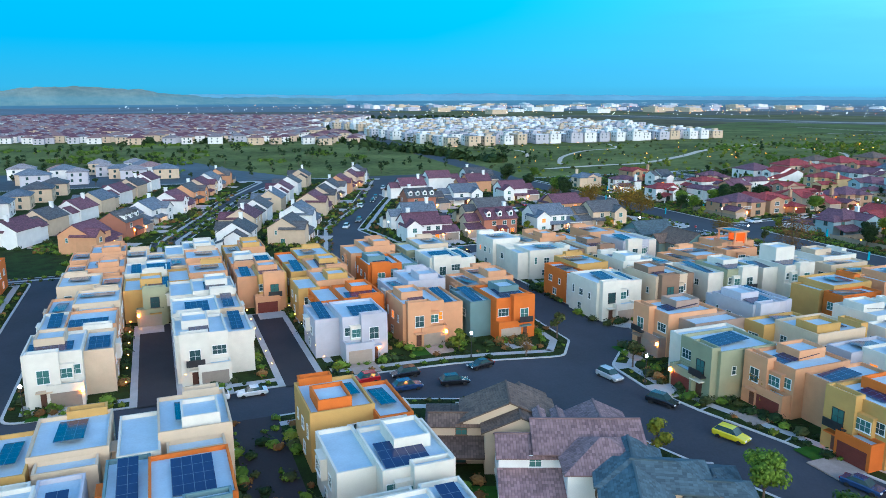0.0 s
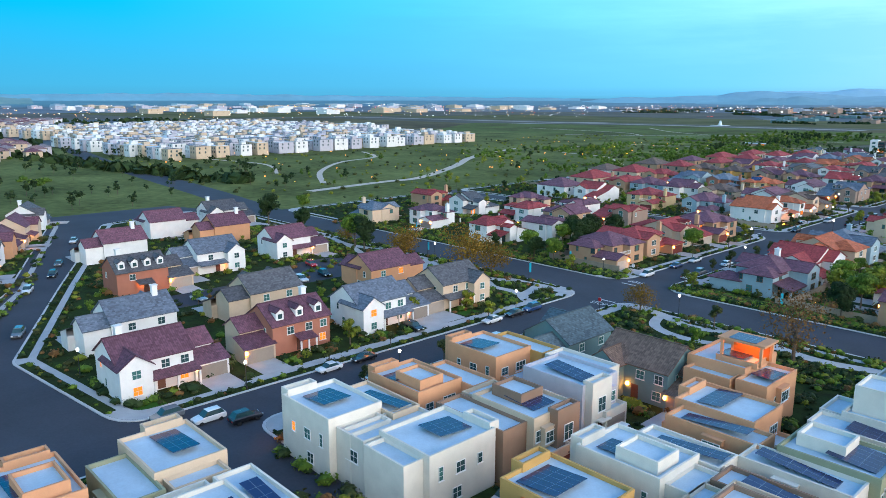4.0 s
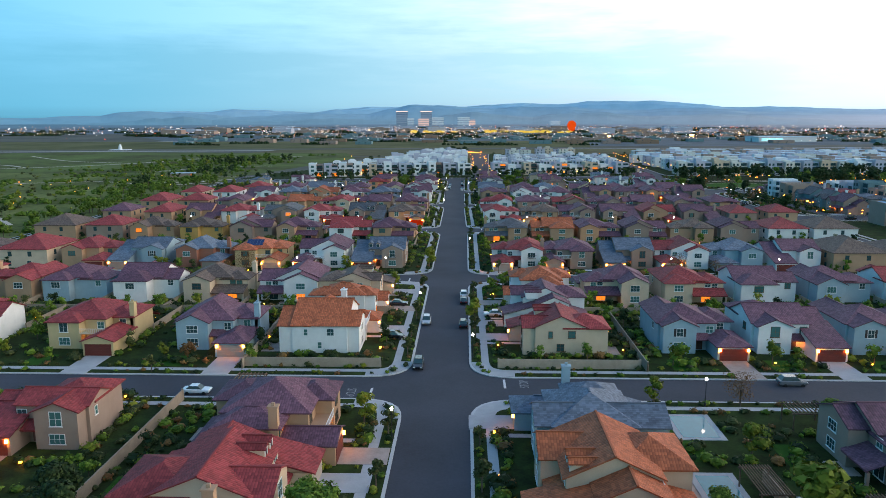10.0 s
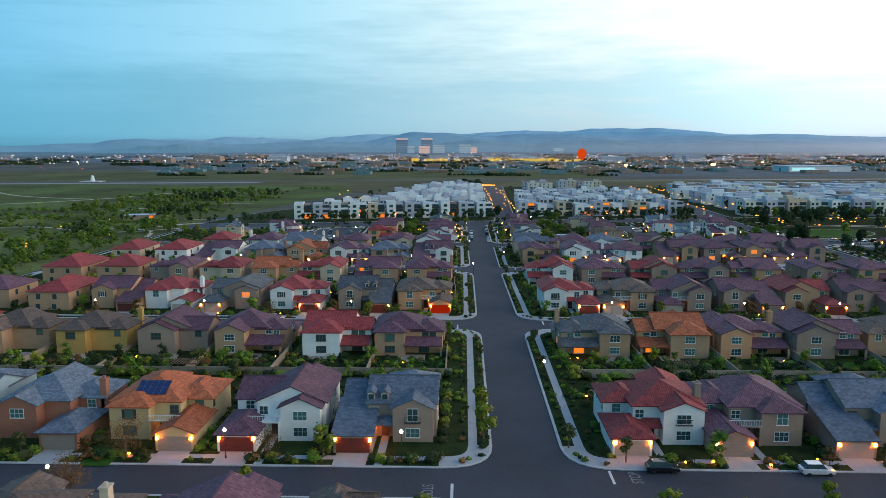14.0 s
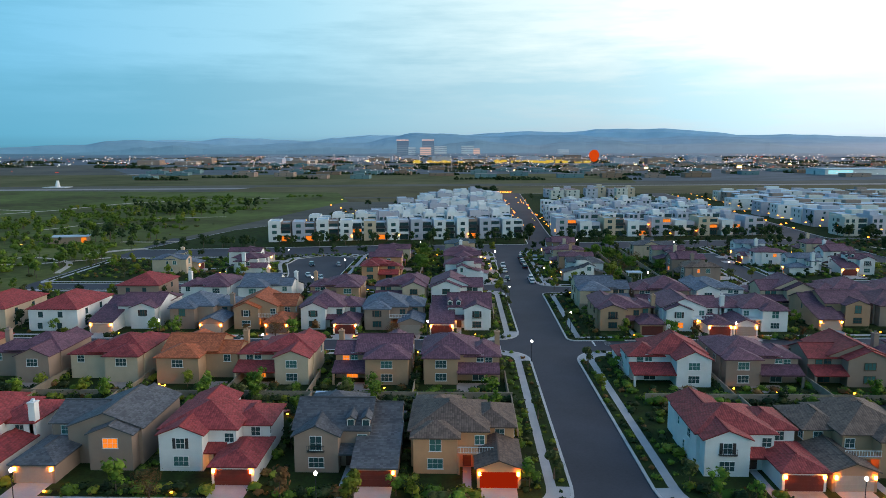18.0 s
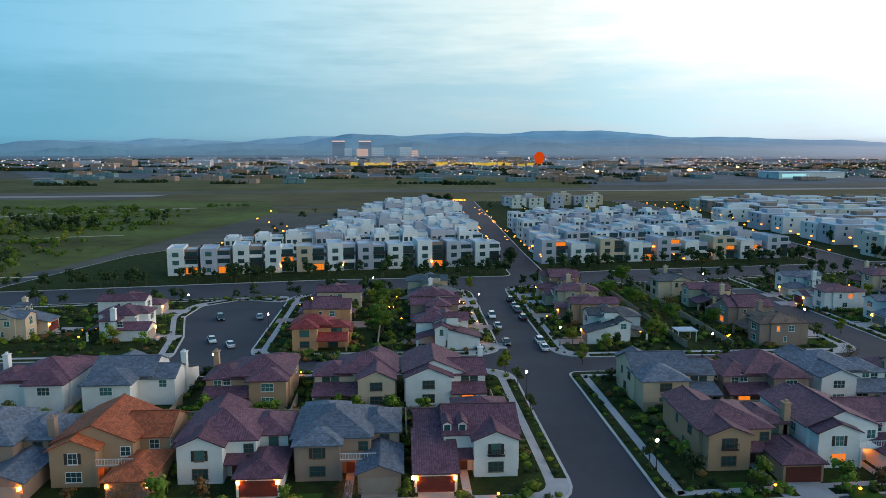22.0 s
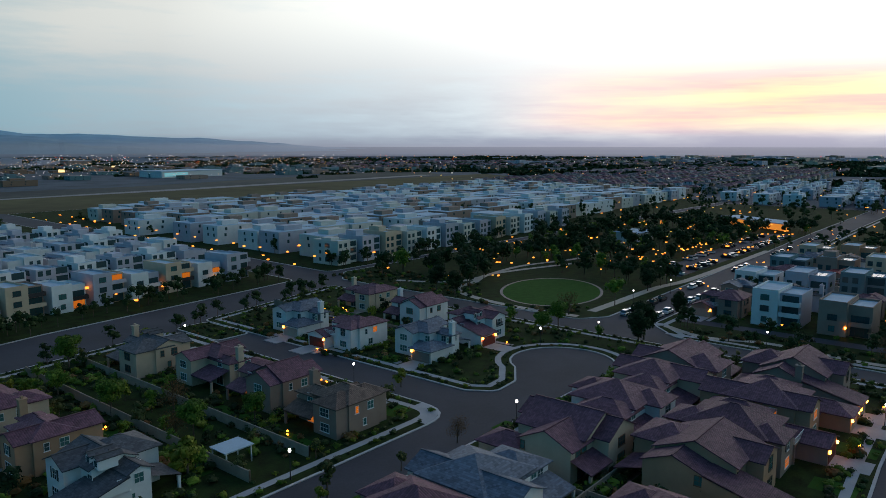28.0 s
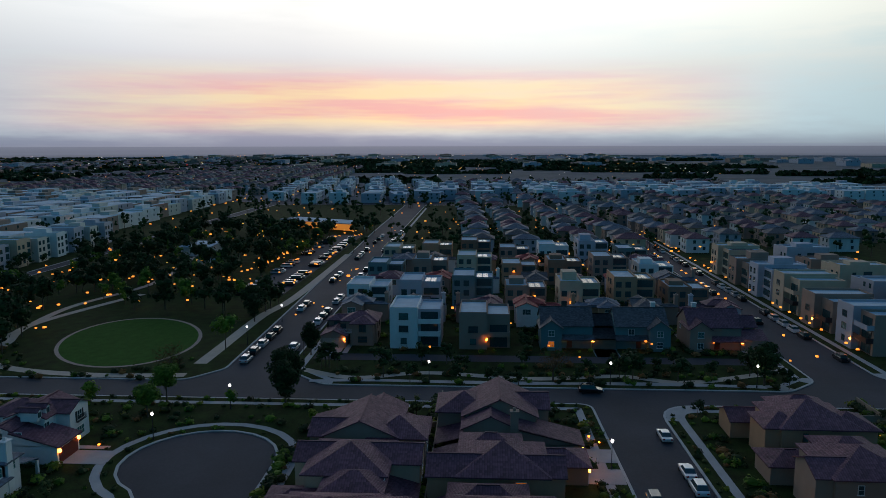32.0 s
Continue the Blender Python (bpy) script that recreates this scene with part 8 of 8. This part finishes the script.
sheet("car_park", flat([(238, 499), (400, 499), (400, 516), (238, 512)], 0.02), ASPHALT, "asphalt car park beside the park", "road")
club = thing("park_pavilion", 432, 528, 0, 62, "long low park pavilion glowing with orange light", "pavilion")
part("roof", Mesh().box(-26, 26, -8, 8, 4.2, 4.7), MEMBRANE, club)
for k in range(6):
    part("post", Mesh().box(-25 + 10 * k, -24.4 + 10 * k, -7.6, -7.0, 0, 4.2), WHITE, club)
part("lit_wall", Mesh().box(-24, 24, 2, 3, 0, 4.2), glow("pavilion_light", (1.0, 0.33, 0.05), 2.2), club)
pool = thing("pool_house", 330, 560, 0, 0, "white pool house with lit terrace in the park", "pool house")
part("wall", Mesh().box(-9, 9, -6, 6, 0, 4), WALL["w"], pool)
part("roof", Mesh().box(-10, 10, -7, 7, 4, 4.4), MEMBRANE, pool)
sheet("pool_water", flat(rounded(rect(296, 316, 545, 555), 2), 0.035), gloss("pool_water_blue", (0.03, 0.25, 0.30), 0.05), "lit turquoise swimming pool", "pool")


# ---- street lamps ----
def lamp_template():
    t = thing("street_lamp", 0, 0, 0, 0, "dark post street lamp with a glowing globe", "street lamp", "street lamps")
    part("base", Mesh().post(0, 0, -0.1, 0.5, 0.16, 0.12), METAL, t)
    part("pole", Mesh().post(0, 0, 0.5, 4.2, 0.07, 0.05), METAL, t)
    part("globe", Mesh().post(0, 0, 4.2, 4.45, 0.16, 0.26, 10).post(0, 0, 4.45, 4.72, 0.26, 0.12, 10), GLOBE, t, "glowing frosted globe")
    return t


lamp0 = lamp_template()
LAMPS = [(-5.9, 123.5), (6.1, 93.2), (5.9, 159.5), (42.2, 136.6), (-11.7, 51.5), (-6, 11.2), (19.9, 33.4), (-56.3, 33.3), (-18.8, 236), (-6, 192.8), (6, 271.8), (64.2, 236.2), (-64.2, 223), (-6.2, 391), (-29.6, 408.6), (6.2, 418.7), (-7.2, 452.5), (-66, 395.4), (43.8, 408.4), (-8.3, 527), (-35.2, 468), (40.4, 478.4), (-92.5, 530.8), (-69.8, 468), (6.8, 486.5), (-65, 504.5), (106.5, -70.3), (85.6, -91.2), (84, -160), (101, -118.5), (-30, -70), (6.6, -83.4), (-6, -52.6), (6.3, -31.5), (75.5, 502), (78.4, 464.6), (71.2, 557), (124.3, 488.5), (139, 480.7), (116.9, 415.2), (30, 565), (-40, 556), (-95, 408.6), (-45, 236), (95, 236), (-85, 150.2), (85, 150.2), (-40, 326), (30, 326), (65, 326), (-80, 326), (90, 326), (-110, 326), (155.5, 445.3), (156.2, 408.7), (155.5, 380), (173.8, 475.6), (206, 489.6), (182, 491.5)]
for i, (x, y) in enumerate(LAMPS):
    if i == 0:
        lamp0.matrix_basis = pose(x, y, 0)
    else:
        copy_thing(lamp0, pose(x, y, 0, 0, 0, 30 * i))


# ---- cars ----
def car_template(kind, paint, label):
    """Saloon or tall car, nose at -y, shaped by sections along its length."""
    t = thing("car", 0, 0, 0, 0, label, "car", "parked cars")
    tall = kind == "suv"
    L, W2 = (4.75, 0.95) if tall else (4.65, 0.91)
    roof, belt = (1.72, 1.02) if tall else (1.45, 0.90)
    # body as a loft of cross sections
    secs = [(-L / 2, 0.45, 0.62, 0.80), (-L / 2 + 0.15, 0.28, 0.78, 0.94), (-L / 2 + 1.2, 0.25, belt - 0.05, 1.0), (-L / 2 + 1.5, 0.25, belt, 1.0), (L / 2 - 0.9 if not tall else L / 2 - 0.3, 0.25, belt + 0.03, 1.0), (L / 2 - 0.1, 0.30, belt - 0.02, 0.95), (L / 2, 0.45, belt - 0.18, 0.84)]
    me = Mesh()
    rings = []
    for y, z0, z1, f in secs:
        w = W2 * f
        rings.append([(-w * 0.94, y, z0), (w * 0.94, y, z0), (w, y, z0 + 0.22), (w, y, z1 - 0.12), (w * 0.9, y, z1), (-w * 0.9, y, z1), (-w, y, z1 - 0.12), (-w, y, z0 + 0.22)])
    for a, b in zip(rings, rings[1:]):
        for i in range(8):
            me.face([a[i], a[(i + 1) % 8], b[(i + 1) % 8], b[i]])
    me.face(rings[0]), me.face(rings[-1][::-1])
    part("body", me, paint, t)
    gl, rf = Mesh(), Mesh()
    f0, f1, r1, r0 = -L / 2 + 1.25, -L / 2 + 1.95, (L / 2 - 0.75 if tall else L / 2 - 1.35), (L / 2 - 0.25 if tall else L / 2 - 0.65)
    lo, hi = [(-W2 * 0.88, f0), (W2 * 0.88, f0), (W2 * 0.88, r0), (-W2 * 0.88, r0)], [(-W2 * 0.72, f1), (W2 * 0.72, f1), (W2 * 0.72, r1), (-W2 * 0.72, r1)]
    for i in range(4):
        j = (i + 1) % 4
        gl.face([(*lo[i], belt - 0.03), (*lo[j], belt - 0.03), (*hi[j], roof - 0.06), (*hi[i], roof - 0.06)])
    for i in range(4):
        j = (i + 1) % 4
        rf.face([(*hi[i], roof - 0.06), (*hi[j], roof - 0.06), (hi[j][0] * 0.9, hi[j][1] * 0.97, roof), (hi[i][0] * 0.9, hi[i][1] * 0.97, roof)])
    rf.face([(p[0] * 0.9, p[1] * 0.97, roof) for p in hi])
    part("glazing", gl, GLASS, t, "dark tinted car windows")
    part("roof", rf, paint, t)
    wh = Mesh()
    for i in range(12):
        a, b = 2 * math.pi * i / 12, 2 * math.pi * (i + 1) / 12
        p, q = (math.cos(a) * 0.33, math.sin(a) * 0.33), (math.cos(b) * 0.33, math.sin(b) * 0.33)
        wh.face([(-0.11, *p), (0.11, *p), (0.11, *q), (-0.11, *q)])
        wh.face([(0.11, 0, 0), (0.11, *p), (0.11, *q)]), wh.face([(-0.11, 0, 0), (-0.11, *q), (-0.11, *p)])
    wheel = wh.data("wheel", RUBBER)
    for sx in (-1, 1):
        for y in (-L / 2 + 0.9, L / 2 - 0.95):
            part("wheel", wheel, None, t, "", pose(sx * (W2 - 0.09), y, 0.18))
        part("headlight", Mesh().box(sx * W2 * 0.66 - 0.2, sx * W2 * 0.66 + 0.2, -L / 2 - 0.02, -L / 2 + 0.12, 0.56, 0.72), WHITE, t)
        part("taillight", Mesh().box(sx * W2 * 0.68 - 0.16, sx * W2 * 0.68 + 0.16, L / 2 - 0.1, L / 2 + 0.02, 0.62, 0.82), TAIL, t)
    return t


TAIL = gloss("tail_light_red", (0.35, 0.01, 0.01), 0.2)
PAINT = {n: gloss("car_paint_" + n, c, 0.22, 0.1, 0.8) for n, c in (("white", (0.78, 0.78, 0.78)), ("black", (0.012, 0.012, 0.014)), ("grey", (0.16, 0.17, 0.18)), ("silver", (0.45, 0.46, 0.48)), ("blue", (0.02, 0.05, 0.14)), ("red", (0.42, 0.012, 0.012)), ("yellow", (0.75, 0.66, 0.02)))}
CARS = {}


def car(x, y, turn, color, kind):
    key = (color, kind)
    m = pose(x, y, -0.146 if abs(x) < 5.4 else 0.0, 0, 0, turn)
    if key not in CARS:
        CARS[key] = car_template(kind, PAINT[color], "%s %s parked at the kerb" % (color, "tall family car" if kind == "suv" else "saloon car"))
        CARS[key].matrix_basis = m
        return CARS[key]
    return copy_thing(CARS[key], m)


cr = random.Random(9)
SPOTS = [(-4.1, 84.8, 0, "white"), (4.1, 98.4, 180, "white"), (4.1, 87, 180, "white"), (-4.1, 154.3, 0, "black"), (4.1, 207.8, 180, "white"), (4.1, 180.8, 180, "black"), (-4.1, 1.7, 0, "white"), (4.1, -5.6, 180, "white"), (-4.1, 14.3, 0, "blue"), (-4.1, 8.6, 0, "black"), (4.1, 14.6, 180, "black"), (-4.1, 74.6, 0, "blue"), (-4.1, 183.3, 0, "silver"), (4.1, 201.5, 180, "black"), (4.1, 66, 180, "white"), (4.1, 72.5, 180, "grey"), (-4.1, 60, 0, "white"),
         (18.8, 233.6, 90, "black"), (40.5, 233.4, 90, "white"), (-75.3, 405.6, 90, "white"), (-57, 405.4, 90, "grey"), (-4.1, 517.1, 0, "white"), (-4.1, 488.8, 0, "black"), (4.1, 489.9, 180, "white"), (4.1, 483.6, 180, "white"), (4.1, 513.9, 180, "black"), (4.1, 523.7, 180, "grey"), (4.1, 530, 180, "silver"), (4.1, 538, 180, "black"), (-4.1, 505, 0, "white"),
         (-80.5, 518.4, 20, "black"), (-77, 495, 20, "white"), (-71.6, 490.6, 200, "white"), (-70, 519.2, 190, "silver"), (0.5, -62, 0, "white"), (-4.1, -66.2, 0, "grey"), (4.1, -58.2, 180, "black"), (-4.1, -38.3, 0, "white"), (4.1, -34.8, 180, "white"), (-4.1, -31, 0, "black")]
for x, y, turn, color in SPOTS:
    c = car(x - (1.6 if y > 470 and abs(x) < 5 else 0), y, turn, color, cr.choice(("suv", "saloon")))
    c.location.z = -0.146
for x, y, turn, color in ((88, -128.7, 0, "white"), (88, -134.4, 0, "white"), (89.4, -111.3, 4, "red"), (89.4, -104.6, 0, "black"), (90.3, -91.5, 12, "black"), (94.6, -106, 180, "blue"), (95.4, -98.4, 172, "black"), (102.4, -74.2, 100, "silver"), (113.9, -72.8, 115, "black"), (126.5, -71.5, 110, "yellow"), (142.1, -66.6, 105, "blue"), (152, -64, 105, "white"), (-49, -79.5, 65, "white"), (-107.4, -53, 65, "black"), (-94.3, -62, 65, "white"), (-151.1, -35, 65, "white"), (-120, -48, 65, "grey"), (-60, -72, 65, "grey"), (116, 404.3, 90, "white"), (110.8, 404.2, 90, "white"), (129.4, 404.4, 90, "white"), (101.6, 411.0, 270, "black"), (151.6, 413.3, 0, "black"), (168.6, 487.4, 90, "silver"), (179, 479.2, 90, "white"), (197.8, 479.6, 90, "white"), (106, 411.2, 270, "grey"), (-40, 140.4, 90, "white"), (60, 146.6, 90, "grey"), (30, 322.6, 90, "black"), (-60, 322.8, 90, "white"), (62, 405.2, 90, "silver"), (70, 405.2, 90, "white")):
    c = car(x, y, turn, color, cr.choice(("suv", "saloon")))
    c.location.z = -0.146
for x, y, turn, color in ((-72, 2.1, 80, "red"), (-59.5, -9, 90, "white"), (-60.5, -1.5, 80, "black"), (-60.1, -35.5, 100, "silver"), (-11, -13.7, 90, "black"), (23.8, 9, 90, "black"), (30, 9, 90, "black"), (36.8, 9.2, 90, "blue"), (-11.8, 198.1, 90, "black"), (-10.4, 171, 90, "black"), (11, 189, 270, "white"), (43.5, -24, 0, "white"), (44, -47, 0, "silver")):
    c = car(x, y, turn, color, cr.choice(("suv", "saloon")))
    c.location.z = 0.03
FAR_CARS = {n: Mesh() for n in ("white", "black", "silver")}
for i in range(40):
    for x, y in ((172 + 6.4 * i, 479.2), (175 + 6.4 * i, 487.6), (176 + 6.4 * i, 354), (178 + 6.4 * i, 360.2), (242 + 3.6 * i, 501.5), (240 + 3.6 * i, 512)):
        if cr.random() < 0.42 and x < 410:
            me = FAR_CARS[cr.choice(("white", "black", "black", "black", "silver"))]
            w, l = (1.0, 2.3) if y in (501.5, 512) else (2.3, 0.95)
            z = 0.02 if y in (501.5, 512) else -0.14
            me.box(x - w, x + w, y - l, y + l, z + 0.3, z + 0.95, 0)
            me.box(x - w * 0.55, x + w * 0.5, y - l * 0.8, y + l * 0.8, z + 0.95, z + 1.5, 1)
            me.box(x - w * 0.5, x + w * 0.45, y - l * 0.75, y + l * 0.75, z + 1.5, z + 1.56, 0)
            me.box(x - w * 0.9, x + w * 0.9, y - l * 0.9, y + l * 0.9, z, z + 0.3, 2)
for n, me in FAR_CARS.items():
    sheet("far_parked_cars_" + n, me, [PAINT[n], GLASS, RUBBER], "rows of %s cars parked along the far streets" % n, "cars", "stuff")
